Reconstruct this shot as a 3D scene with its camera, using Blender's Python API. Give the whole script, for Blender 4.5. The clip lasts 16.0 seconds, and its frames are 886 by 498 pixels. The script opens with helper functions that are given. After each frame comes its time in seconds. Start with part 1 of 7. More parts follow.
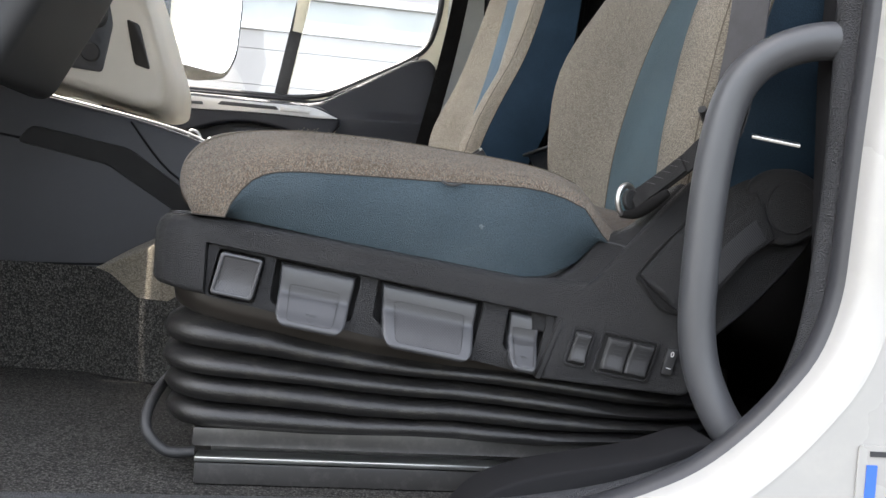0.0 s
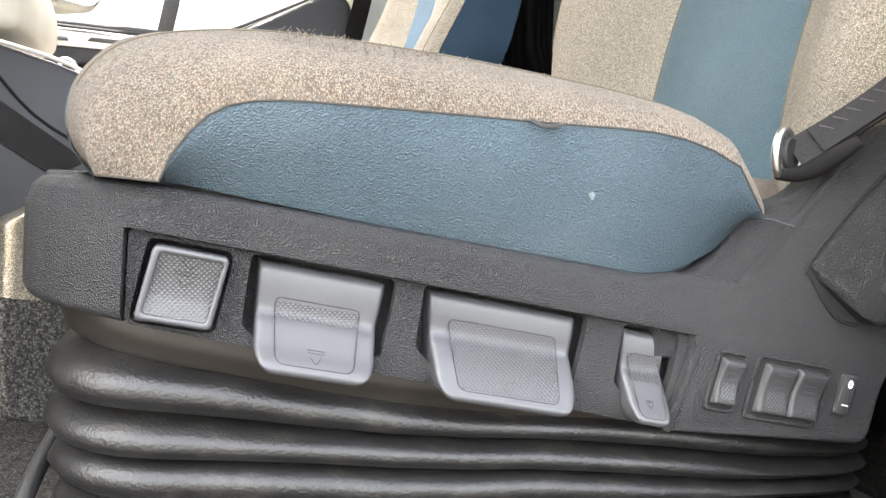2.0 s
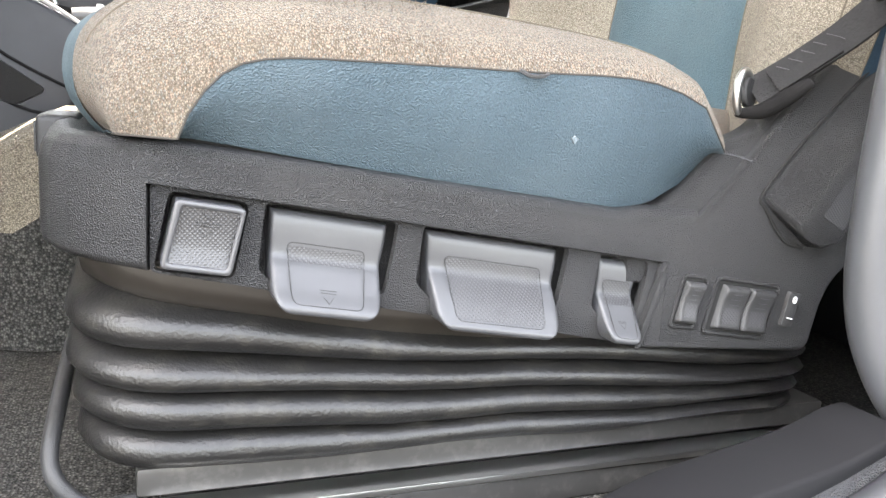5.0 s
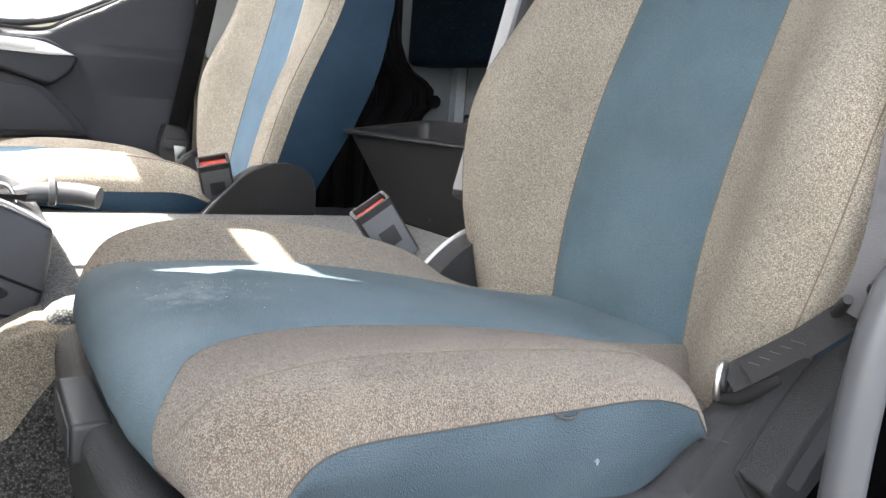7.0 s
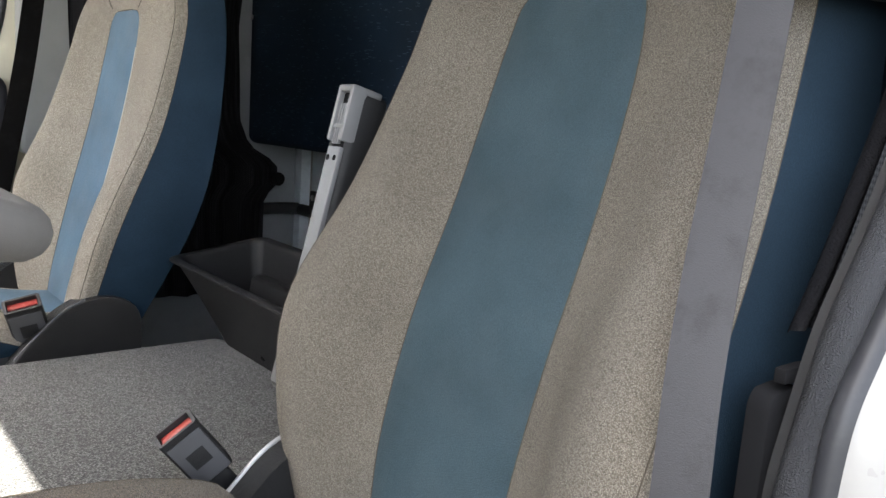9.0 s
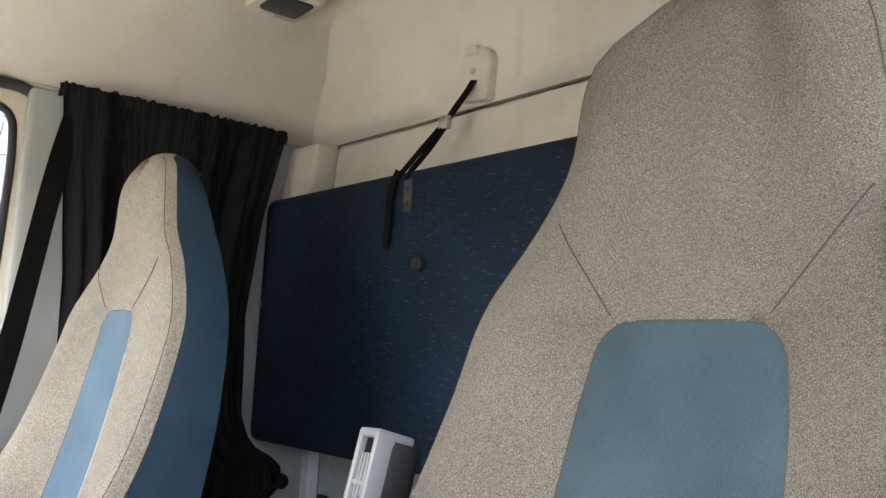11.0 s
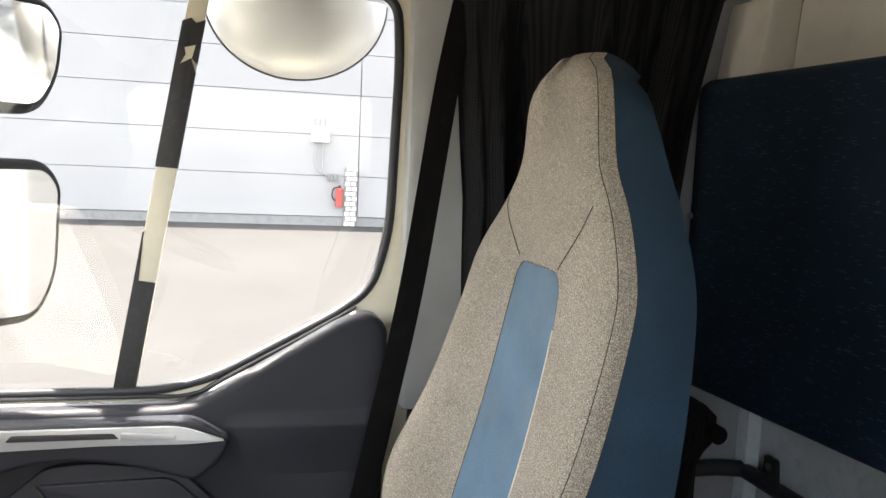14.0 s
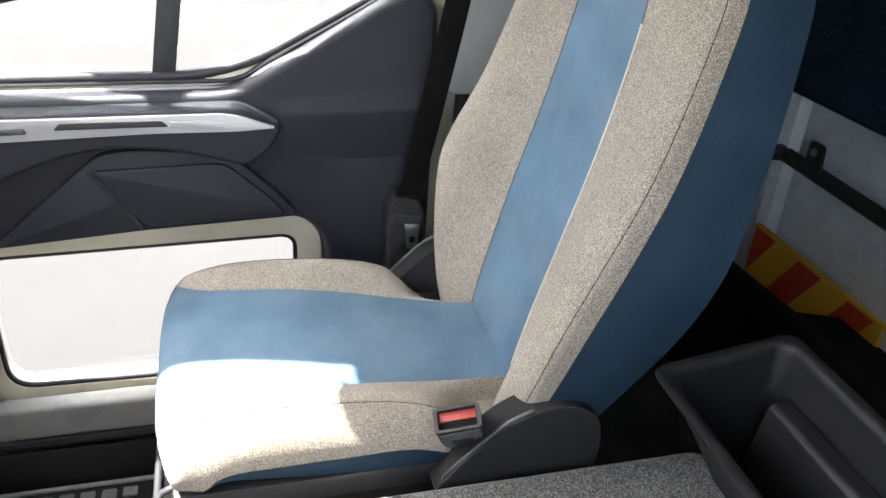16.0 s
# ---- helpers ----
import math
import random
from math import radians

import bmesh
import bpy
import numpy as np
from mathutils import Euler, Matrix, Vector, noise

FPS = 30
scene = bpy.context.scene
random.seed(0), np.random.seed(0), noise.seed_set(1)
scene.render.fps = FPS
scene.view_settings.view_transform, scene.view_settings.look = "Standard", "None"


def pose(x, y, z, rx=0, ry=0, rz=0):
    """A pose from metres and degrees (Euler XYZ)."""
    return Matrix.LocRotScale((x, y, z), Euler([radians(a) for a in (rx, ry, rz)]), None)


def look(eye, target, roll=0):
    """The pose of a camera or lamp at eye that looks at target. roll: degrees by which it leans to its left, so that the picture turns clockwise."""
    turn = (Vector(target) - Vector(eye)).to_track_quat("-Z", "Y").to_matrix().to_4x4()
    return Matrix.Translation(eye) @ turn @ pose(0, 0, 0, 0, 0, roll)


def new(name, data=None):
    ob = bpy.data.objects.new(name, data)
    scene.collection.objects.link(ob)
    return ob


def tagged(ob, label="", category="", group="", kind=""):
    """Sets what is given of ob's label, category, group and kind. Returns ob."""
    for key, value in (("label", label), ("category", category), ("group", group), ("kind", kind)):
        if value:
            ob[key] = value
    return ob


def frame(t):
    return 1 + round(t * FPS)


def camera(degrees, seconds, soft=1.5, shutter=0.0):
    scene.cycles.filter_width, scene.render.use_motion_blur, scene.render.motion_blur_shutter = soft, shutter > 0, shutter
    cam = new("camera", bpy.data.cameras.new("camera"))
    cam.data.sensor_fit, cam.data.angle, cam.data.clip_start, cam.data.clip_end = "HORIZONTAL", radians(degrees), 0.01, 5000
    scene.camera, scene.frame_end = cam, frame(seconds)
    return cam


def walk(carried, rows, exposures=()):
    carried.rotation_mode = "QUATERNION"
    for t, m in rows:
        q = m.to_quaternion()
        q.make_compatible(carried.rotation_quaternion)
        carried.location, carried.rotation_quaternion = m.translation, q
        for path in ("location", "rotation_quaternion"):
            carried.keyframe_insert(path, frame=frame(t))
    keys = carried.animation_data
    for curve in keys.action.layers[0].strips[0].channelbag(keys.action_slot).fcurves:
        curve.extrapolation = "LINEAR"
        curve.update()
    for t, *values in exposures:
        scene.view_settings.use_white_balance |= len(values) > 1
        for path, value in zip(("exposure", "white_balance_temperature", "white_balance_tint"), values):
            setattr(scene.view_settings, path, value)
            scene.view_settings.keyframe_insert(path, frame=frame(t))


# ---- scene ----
cam = camera(56.9, 16.0)
PATH = [
    (0, (-0.09, -0.763, 0.292), (0.18, 1.218, 0.239), 4.3),
    (0.5, (-0.113, -0.613, 0.271), (0.345, 1.333, 0.199), 4.3),
    (1, (-0.104, -0.473, 0.277), (0.393, 1.461, 0.178), 4.3),
    (1.5, (-0.148, -0.429, 0.295), (0.373, 1.499, 0.190), 4.0),
    (2, (-0.163, -0.446, 0.289), (0.404, 1.467, 0.161), 4.0),
    (2.5, (-0.153, -0.456, 0.289), (0.451, 1.443, 0.121), 4.3),
    (3, (-0.151, -0.439, 0.285), (0.493, 1.441, 0.052), 4.5),
    (3.2, (-0.162, -0.433, 0.281), (0.484, 1.437, -0.013), 4.3),
    (5.3, (-0.232, -0.469, 0.333), (0.501, 1.357, -0.022), 3.6),
    (5.5, (-0.25, -0.456, 0.354), (0.504, 1.372, 0.056), 4.0),
    (6, (-0.233, -0.436, 0.362), (0.649, 1.342, 0.119), 4.3),
    (6.5, (-0.256, -0.423, 0.404), (0.721, 1.305, 0.162), 4.8),
    (7, (-0.326, -0.429, 0.517), (0.68, 1.271, 0.203), 4.6),
    (7.5, (-0.37, -0.447, 0.645), (0.678, 1.184, 0.154), 4.7),
    (8, (-0.323, -0.418, 0.696), (0.881, 1.093, 0.179), 5.1),
    (8.5, (-0.277, -0.422, 0.743), (0.951, 1.076, 0.245), 4.8),
    (9, (-0.237, -0.403, 0.795), (1.015, 1.121, 0.462), 3.9),
    (9.3, (-0.214, -0.387, 0.809), (1.057, 1.151, 0.667), 3.9),
    (9.5, (-0.205, -0.375, 0.82), (1.073, 1.162, 0.784), 3.6),
    (9.7, (-0.194, -0.365, 0.827), (1.084, 1.171, 0.904), 3.7),
    (11.8, (-0.063, -0.073, 0.923), (1.088, 1.539, 1.206), 3.5),
    (12, (-0.048, -0.057, 0.919), (1.016, 1.619, 1.159), 3.8),
    (12.5, (-0.057, -0.036, 0.929), (0.687, 1.812, 1.109), 3.7),
    (13, (-0.087, 0.03, 1.021), (0.462, 1.947, 1.176), 3.4),
    (13.5, (-0.073, 0.183, 1.066), (0.418, 2.122, 1.074), 2.8),
    (14, (-0.078, 0.289, 1.098), (0.402, 2.22, 0.898), 2.6),
    (14.5, (-0.111, 0.346, 1.101), (0.398, 2.239, 0.705), 2.5),
    (15, (-0.112, 0.358, 1.093), (0.396, 2.167, 0.408), 2.9),
    (15.5, (-0.154, 0.381, 1.116), (0.373, 2.074, 0.189), 3.7),
    (16, (-0.17, 0.383, 1.128), (0.305, 2.059, 0.145), 3.6),
]
EXPOSURE = [(0.0, 3.1, 6950), (0.5, 3.2, 7000), (1.0, 4.35, 7150), (1.5, 4.5, 7350), (2.0, 4.5, 7400), (3.0, 4.65, 7400), (5.5, 4.65, 7300), (6.0, 4.35, 7250), (6.5, 4.2, 7150), (7.0, 4.0, 6950), (7.5, 3.75, 6850), (8.0, 3.05, 6800), (8.5, 3.0, 6850), (9.0, 3.25, 6850), (9.7, 3.7, 6900), (12.0, 3.9, 6800), (12.5, 3.6, 6900), (13.0, 3.25, 7050), (14.5, 3.33, 6950), (16.0, 3.55, 6600)]
walk(cam, [(t, look(eye, target, roll)) for t, eye, target, roll in PATH], EXPOSURE)

# sun through the windscreen, bright hazy sky
SUN_ELEV, SUN_AZ = radians(60.5), radians(-21)
sun_dir = Vector((math.cos(SUN_ELEV) * math.cos(SUN_AZ), math.cos(SUN_ELEV) * math.sin(SUN_AZ), -math.sin(SUN_ELEV)))
world = bpy.data.worlds.new("world")
scene.world = world
world.use_nodes = True
sky = world.node_tree.nodes.new("ShaderNodeTexSky")
sky.sky_type, sky.sun_disc = 'NISHITA', False
sky.sun_elevation, sky.sun_rotation = SUN_ELEV, math.atan2(-sun_dir.x, -sun_dir.y)
sky.dust_density, sky.air_density = 3.0, 1.0
world.node_tree.nodes["Background"].inputs[1].default_value = 0.15
haze = world.node_tree.nodes.new("ShaderNodeHueSaturation")
haze.inputs["Saturation"].default_value = 0.5
world.node_tree.links.new(sky.outputs[0], haze.inputs["Color"])
world.node_tree.links.new(haze.outputs[0], world.node_tree.nodes["Background"].inputs[0])
sun = new("sun", bpy.data.lights.new("sun", 'SUN'))
sun.data.energy, sun.data.angle, sun.data.color = 4.3, radians(0.6), (1.0, 0.97, 0.93)
sun.matrix_world = look(-sun_dir * 20, (0, 0, 0))


# ---------------- materials ----------------
def mat_base(name):
    m = bpy.data.materials.new(name)
    m.use_nodes = True
    nt = m.node_tree
    return m, nt, nt.nodes["Principled BSDF"]


def node(nt, kind, **kw):
    n = nt.nodes.new(kind)
    for k, v in kw.items():
        n.inputs[k.replace("_", " ")].default_value = v
    return n


def coords(nt, scale=(1, 1, 1), rot=(0, 0, 0)):
    tc = nt.nodes.new("ShaderNodeTexCoord")
    mp = nt.nodes.new("ShaderNodeMapping")
    mp.inputs["Scale"].default_value = scale
    mp.inputs["Rotation"].default_value = rot
    nt.links.new(tc.outputs["Object"], mp.inputs["Vector"])
    return mp.outputs["Vector"]


def ramp(nt, fac, stops):
    r = nt.nodes.new("ShaderNodeValToRGB")
    while len(r.color_ramp.elements) < len(stops):
        r.color_ramp.elements.new(0.5)
    for e, (p, c) in zip(r.color_ramp.elements, stops):
        e.position, e.color = p, (*c, 1)
    nt.links.new(fac, r.inputs[0])
    return r.outputs[0]


def mixc(nt, fac, a, b, mode='MIX'):
    mx = nt.nodes.new("ShaderNodeMix")
    mx.data_type, mx.blend_type = 'RGBA', mode
    for sock, val in ((mx.inputs[0], fac), (mx.inputs[6], a), (mx.inputs[7], b)):
        if hasattr(val, "links"):
            nt.links.new(val, sock)
        elif isinstance(val, tuple):
            sock.default_value = (*val, 1)
        else:
            sock.default_value = val
    return mx.outputs[2]


def bump(nt, bsdf, height, strength, dist=0.001):
    b = nt.nodes.new("ShaderNodeBump")
    b.inputs["Strength"].default_value = strength
    b.inputs["Distance"].default_value = dist
    nt.links.new(height, b.inputs["Height"])
    nt.links.new(b.outputs[0], bsdf.inputs["Normal"])


def scaled(c, k):
    return tuple(min(1, v * k) for v in c)


def surface(name, c, rough=0.5, metal=0.0, grain=0, bump_s=0.0, vary=0.12, big=6, dirt=None, dirt_amt=0.0, spec=0.5, bump_d=0.001, cells=False):
    """Plain surface with fine grain, larger tone changes, optional dust or stains."""
    m, nt, p = mat_base(name)
    v = coords(nt)
    nb = node(nt, "ShaderNodeTexNoise", Scale=big, Detail=5.0)
    nt.links.new(v, nb.inputs["Vector"])
    col = ramp(nt, nb.outputs[0], [(0.3, scaled(c, 1 - vary)), (0.7, scaled(c, 1 + vary))])
    if dirt:
        nd = node(nt, "ShaderNodeTexNoise", Scale=big * 4.3, Detail=8.0, Roughness=0.7)
        nt.links.new(v, nd.inputs["Vector"])
        f = nt.nodes.new("ShaderNodeMapRange")
        f.inputs[1].default_value, f.inputs[2].default_value, f.inputs[4].default_value = 0.5, 0.75, dirt_amt
        nt.links.new(nd.outputs[0], f.inputs[0])
        col = mixc(nt, f.outputs[0], col, dirt)
    nt.links.new(col, p.inputs["Base Color"])
    rr = nt.nodes.new("ShaderNodeMapRange")
    rr.inputs[3].default_value, rr.inputs[4].default_value = max(0.02, rough - 0.08), min(1, rough + 0.08)
    nt.links.new(nb.outputs[0], rr.inputs[0])
    nt.links.new(rr.outputs[0], p.inputs["Roughness"])
    p.inputs["Metallic"].default_value = metal
    p.inputs["Specular IOR Level"].default_value = spec
    if grain:
        if cells:
            g = node(nt, "ShaderNodeTexVoronoi", Scale=grain)
            nt.links.new(v, g.inputs["Vector"])
            bump(nt, p, g.outputs["Distance"], bump_s, bump_d)
        else:
            g = node(nt, "ShaderNodeTexNoise", Scale=grain, Detail=3.0)
            nt.links.new(v, g.inputs["Vector"])
            bump(nt, p, g.outputs[0], bump_s, bump_d)
    return m


def tweed(name, dark, mid, light, scale=520, stretch=(1, 1, 1), fleck=None, worn=None, bump_s=0.7, sheen=0.15):
    """Coarse woven cloth: small knots of differing thread, worn patches."""
    m, nt, p = mat_base(name)
    v = coords(nt, stretch)
    vo = node(nt, "ShaderNodeTexVoronoi", Scale=scale, Randomness=0.9)
    nt.links.new(v, vo.inputs["Vector"])
    sep = nt.nodes.new("ShaderNodeSeparateColor")
    nt.links.new(vo.outputs["Color"], sep.inputs[0])
    col = ramp(nt, sep.outputs[0], [(0.1, dark), (0.5, mid), (0.9, light)])
    if fleck:
        mr = nt.nodes.new("ShaderNodeMapRange")
        mr.inputs[1].default_value, mr.inputs[2].default_value, mr.inputs[4].default_value = 0.74, 0.80, 0.75
        nt.links.new(sep.outputs[1], mr.inputs[0])
        col = mixc(nt, mr.outputs[0], col, fleck if isinstance(fleck, tuple) else ramp(nt, sep.outputs[2], [(0.30 + 0.4 * k, c) for k, c in enumerate(fleck)]))
    # Shade between the knots is put into the thread colour.
    gap = ramp(nt, vo.outputs["Distance"], [(0.20, (1.28, 1.28, 1.28)), (0.60, (0.52, 0.51, 0.50))])
    col = mixc(nt, 1.0, col, gap, 'MULTIPLY')
    nb = node(nt, "ShaderNodeTexNoise", Scale=9.0, Detail=6.0)
    nt.links.new(coords(nt), nb.inputs["Vector"])
    shade = ramp(nt, nb.outputs[0], [(0.32, (0.90, 0.89, 0.88)), (0.68, (1.06, 1.05, 1.04))])
    col = mixc(nt, 1.0, col, shade, 'MULTIPLY')
    if worn:
        nw = node(nt, "ShaderNodeTexNoise", Scale=14.0, Detail=3.0, Roughness=0.5)
        nt.links.new(coords(nt), nw.inputs["Vector"])
        mr = nt.nodes.new("ShaderNodeMapRange")
        mr.inputs[1].default_value, mr.inputs[2].default_value, mr.inputs[4].default_value = 0.50, 0.75, 0.30
        nt.links.new(nw.outputs[0], mr.inputs[0])
        col = mixc(nt, mr.outputs[0], col, worn)
    nt.links.new(col, p.inputs["Base Color"])
    p.inputs["Roughness"].default_value = 0.95
    p.inputs["Specular IOR Level"].default_value = 0.1
    p.inputs["Sheen Weight"].default_value = sheen
    bump(nt, p, vo.outputs["Distance"], bump_s, 0.0015)
    return m


def cloth(name, c, c2, scale=900, dust=None, bump_s=0.35, rough=0.75, vary=0.14, cells=None, rubbed=None):
    """Finer smooth upholstery with a faint leathery relief and rubbed areas."""
    m, nt, p = mat_base(name)
    v = coords(nt)
    vo = node(nt, "ShaderNodeTexVoronoi", Scale=cells or scale, Randomness=1.0)
    nt.links.new(v, vo.inputs["Vector"])
    nb = node(nt, "ShaderNodeTexNoise", Scale=7.0, Detail=6.0)
    nt.links.new(v, nb.inputs["Vector"])
    col = ramp(nt, nb.outputs[0], [(0.3, scaled(c, 1 - vary)), (0.7, scaled(c2, 1 + vary))])
    grain = node(nt, "ShaderNodeTexNoise", Scale=scale, Detail=2.0)
    nt.links.new(v, grain.inputs["Vector"])
    col = mixc(nt, 1.0, col, ramp(nt, grain.outputs[0], [(0.35, (0.82, 0.82, 0.82)), (0.65, (1.16, 1.16, 1.16))]), 'MULTIPLY')
    if dust:
        nd = node(nt, "ShaderNodeTexNoise", Scale=8.0, Detail=7.0, Roughness=0.6)
        nt.links.new(v, nd.inputs["Vector"])
        mr = nt.nodes.new("ShaderNodeMapRange")
        mr.inputs[1].default_value, mr.inputs[2].default_value, mr.inputs[4].default_value = 0.46, 0.80, 0.40
        nt.links.new(nd.outputs[0], mr.inputs[0])
        col = mixc(nt, mr.outputs[0], col, dust)
    if rubbed:
        (cx, cy, cz), rad, tone = rubbed
        vd = nt.nodes.new("ShaderNodeVectorMath")
        vd.operation = 'DISTANCE'
        vd.inputs[1].default_value = (cx, cy, cz)
        nt.links.new(v, vd.inputs[0])
        near = nt.nodes.new("ShaderNodeMapRange")
        near.inputs[1].default_value, near.inputs[2].default_value, near.inputs[3].default_value, near.inputs[4].default_value = 0.1 * rad, rad, 0.30, 0.0
        nt.links.new(vd.outputs["Value"], near.inputs[0])
        nr = node(nt, "ShaderNodeTexNoise", Scale=60.0, Detail=8.0, Roughness=0.75)
        nt.links.new(v, nr.inputs["Vector"])
        add = nt.nodes.new("ShaderNodeMath")
        nt.links.new(near.outputs[0], add.inputs[0])
        nt.links.new(nr.outputs[0], add.inputs[1])
        cut = nt.nodes.new("ShaderNodeMapRange")
        cut.inputs[1].default_value, cut.inputs[2].default_value, cut.inputs[4].default_value = 0.66, 0.98, 0.40
        nt.links.new(add.outputs[0], cut.inputs[0])
        col = mixc(nt, cut.outputs[0], col, tone)
    nt.links.new(col, p.inputs["Base Color"])
    p.inputs["Roughness"].default_value = rough
    p.inputs["Specular IOR Level"].default_value = 0.25
    bump(nt, p, vo.outputs["Distance"], bump_s, 0.001)
    return m


def glass_mat(name, tint=(1, 1, 1), rough=0.0):
    m, nt, p = mat_base(name)
    p.inputs["Base Color"].default_value = (*tint, 1)
    p.inputs["Transmission Weight"].default_value = 1.0
    p.inputs["Roughness"].default_value = rough
    p.inputs["IOR"].default_value = 1.45
    return m


M_TWEED = tweed("beige_tweed", (0.32, 0.284, 0.232), (0.475, 0.428, 0.362), (0.64, 0.586, 0.502), 950, (1.0, 1.0, 0.8), bump_s=1.0)
# Driver's cushion bolsters: near and far tweeds differ, both darker than the backrest's.
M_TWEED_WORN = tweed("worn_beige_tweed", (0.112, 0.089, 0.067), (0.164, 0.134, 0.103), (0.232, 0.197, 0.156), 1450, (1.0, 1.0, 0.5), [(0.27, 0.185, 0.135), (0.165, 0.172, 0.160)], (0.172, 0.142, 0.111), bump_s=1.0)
M_TWEED_BACK = tweed("olive_beige_tweed", (0.180, 0.156, 0.120), (0.292, 0.257, 0.203), (0.428, 0.383, 0.313), 1150, (1.0, 1.0, 1.25), [(0.41, 0.365, 0.305), (0.235, 0.198, 0.152)], bump_s=1.0)
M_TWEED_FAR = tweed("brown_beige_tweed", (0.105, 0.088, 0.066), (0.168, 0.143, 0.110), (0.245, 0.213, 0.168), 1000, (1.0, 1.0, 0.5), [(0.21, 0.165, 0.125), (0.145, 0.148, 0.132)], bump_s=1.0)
M_BLUE = cloth("teal_blue_cloth", (0.040, 0.070, 0.085), (0.052, 0.084, 0.100), dust=(0.080, 0.104, 0.113), cells=750, bump_s=0.7)
M_BLUE_SIDE = cloth("blue_leatherette", (0.037, 0.058, 0.072), (0.048, 0.071, 0.086), 900, bump_s=1.0, rough=0.42, cells=1050, dust=(0.085, 0.102, 0.112))
# Slightly paler than the backrest's blue, with a rubbed spot near the front.
M_BLUE_PALE = cloth("paler_blue_seat_cloth", (0.053, 0.080, 0.095), (0.069, 0.097, 0.110), dust=(0.112, 0.130, 0.137), bump_s=0.6, cells=900, rubbed=((-0.172, 0.0, 0.322), 0.075, (0.30, 0.32, 0.32)))
M_BLUE_LIGHT = cloth("bright_blue_cloth", (0.078, 0.138, 0.198), (0.095, 0.160, 0.224), dust=(0.19, 0.213, 0.23))
M_NAVY = cloth("navy_side_cloth", (0.013, 0.033, 0.057), (0.017, 0.040, 0.067), 800, bump_s=0.3)
M_NAVY_DULL = cloth("dull_navy_side_cloth", (0.009, 0.022, 0.036), (0.012, 0.027, 0.043), 800, bump_s=0.3)
M_STITCH = surface("sunken_stitch_thread", (0.105, 0.090, 0.070), 0.95, spec=0.1)
M_GROOVE = surface("dusty_lining_groove", (0.16, 0.145, 0.12), 0.9, spec=0.1)
M_SEAM = surface("seam_thread", (0.030, 0.026, 0.022), 0.9)
M_PIPING = surface("pale_piping", (0.50, 0.46, 0.40), 0.8)
M_PLASTIC = surface("charcoal_grained_plastic", (0.0165, 0.0165, 0.0175), 0.36, grain=1250, bump_s=1.0, spec=0.42, dirt=(0.050, 0.048, 0.045), dirt_amt=0.22, cells=True)
M_PLASTIC_SM = surface("smooth_grey_plastic", (0.048, 0.049, 0.053), 0.33, grain=1800, bump_s=0.15, dirt=(0.085, 0.085, 0.085), dirt_amt=0.2)
M_BLACK = surface("black_plastic", (0.022, 0.022, 0.023), 0.5, grain=1300, bump_s=0.35, dirt=(0.05, 0.048, 0.045), dirt_amt=0.2, cells=True)
M_SKIRT = surface("brown_black_skirt", (0.019, 0.016, 0.0135), 0.33, dirt=(0.06, 0.052, 0.042), dirt_amt=0.3)
M_BELLOWS = surface("rubber_bellows", (0.0095, 0.009, 0.009), 0.38, grain=500, bump_s=0.5, dirt=(0.046, 0.042, 0.035), dirt_amt=0.55, big=13)
M_RAIL = surface("painted_steel_rail", (0.05, 0.048, 0.046), 0.38, 0.3, dirt=(0.16, 0.15, 0.14), dirt_amt=0.4, big=14)
M_STRIP = surface("dull_waist_strip", (0.26, 0.26, 0.27), 0.55, vary=0.05)
M_STEEL = surface("bare_steel", (0.55, 0.55, 0.54), 0.32, 1.0)
M_CARPET = tweed("dark_floor_carpet", (0.030, 0.030, 0.029), (0.057, 0.056, 0.053), (0.092, 0.089, 0.084), 420, bump_s=1.0, sheen=0.0)
# Rise carpet: bounce light is put into this pale tan colour.
M_RISE = tweed("bounce_lit_rise_carpet", (0.195, 0.170, 0.132), (0.245, 0.215, 0.169), (0.295, 0.262, 0.208), 700, bump_s=1.0)
M_TUNNEL = tweed("grey_tunnel_carpet", (0.070, 0.073, 0.073), (0.132, 0.137, 0.136), (0.215, 0.220, 0.217), 400, bump_s=1.0)
M_MAT = surface("rubber_floor_mat", (0.030, 0.030, 0.031), 0.6, grain=260, bump_s=1.0, cells=True, bump_d=0.002, dirt=(0.07, 0.066, 0.06), dirt_amt=0.4)
M_CREAM = surface("cream_body_paint", (0.66, 0.62, 0.49), 0.35, vary=0.06, dirt=(0.45, 0.40, 0.30), dirt_amt=0.2)
M_WHITE = surface("white_body_paint", (0.325, 0.32, 0.306), 0.28, vary=0.03, dirt=(0.44, 0.42, 0.385), dirt_amt=0.25)
M_LINING = surface("cream_headlining", (0.72, 0.69, 0.62), 0.9, grain=1400, bump_s=0.5, vary=0.07, dirt=(0.50, 0.42, 0.31), dirt_amt=0.32, spec=0.15, big=2.2)
M_BEIGE = surface("beige_dash_plastic", (0.74, 0.69, 0.60), 0.5, grain=1400, bump_s=0.4, cells=True)
M_DOORTRIM = surface("charcoal_door_trim", (0.0195, 0.0205, 0.0265), 0.45, spec=0.32, grain=1700, bump_s=0.3, cells=True, dirt=(0.032, 0.033, 0.038), dirt_amt=0.15)
M_CONSOLE = surface("charcoal_console_plastic", (0.030, 0.031, 0.036), 0.45, spec=0.38, grain=1700, bump_s=0.3, cells=True, dirt=(0.045, 0.045, 0.05), dirt_amt=0.2)
M_SILVER = surface("silver_trim_paint", (0.46, 0.46, 0.46), 0.32, 0.4)
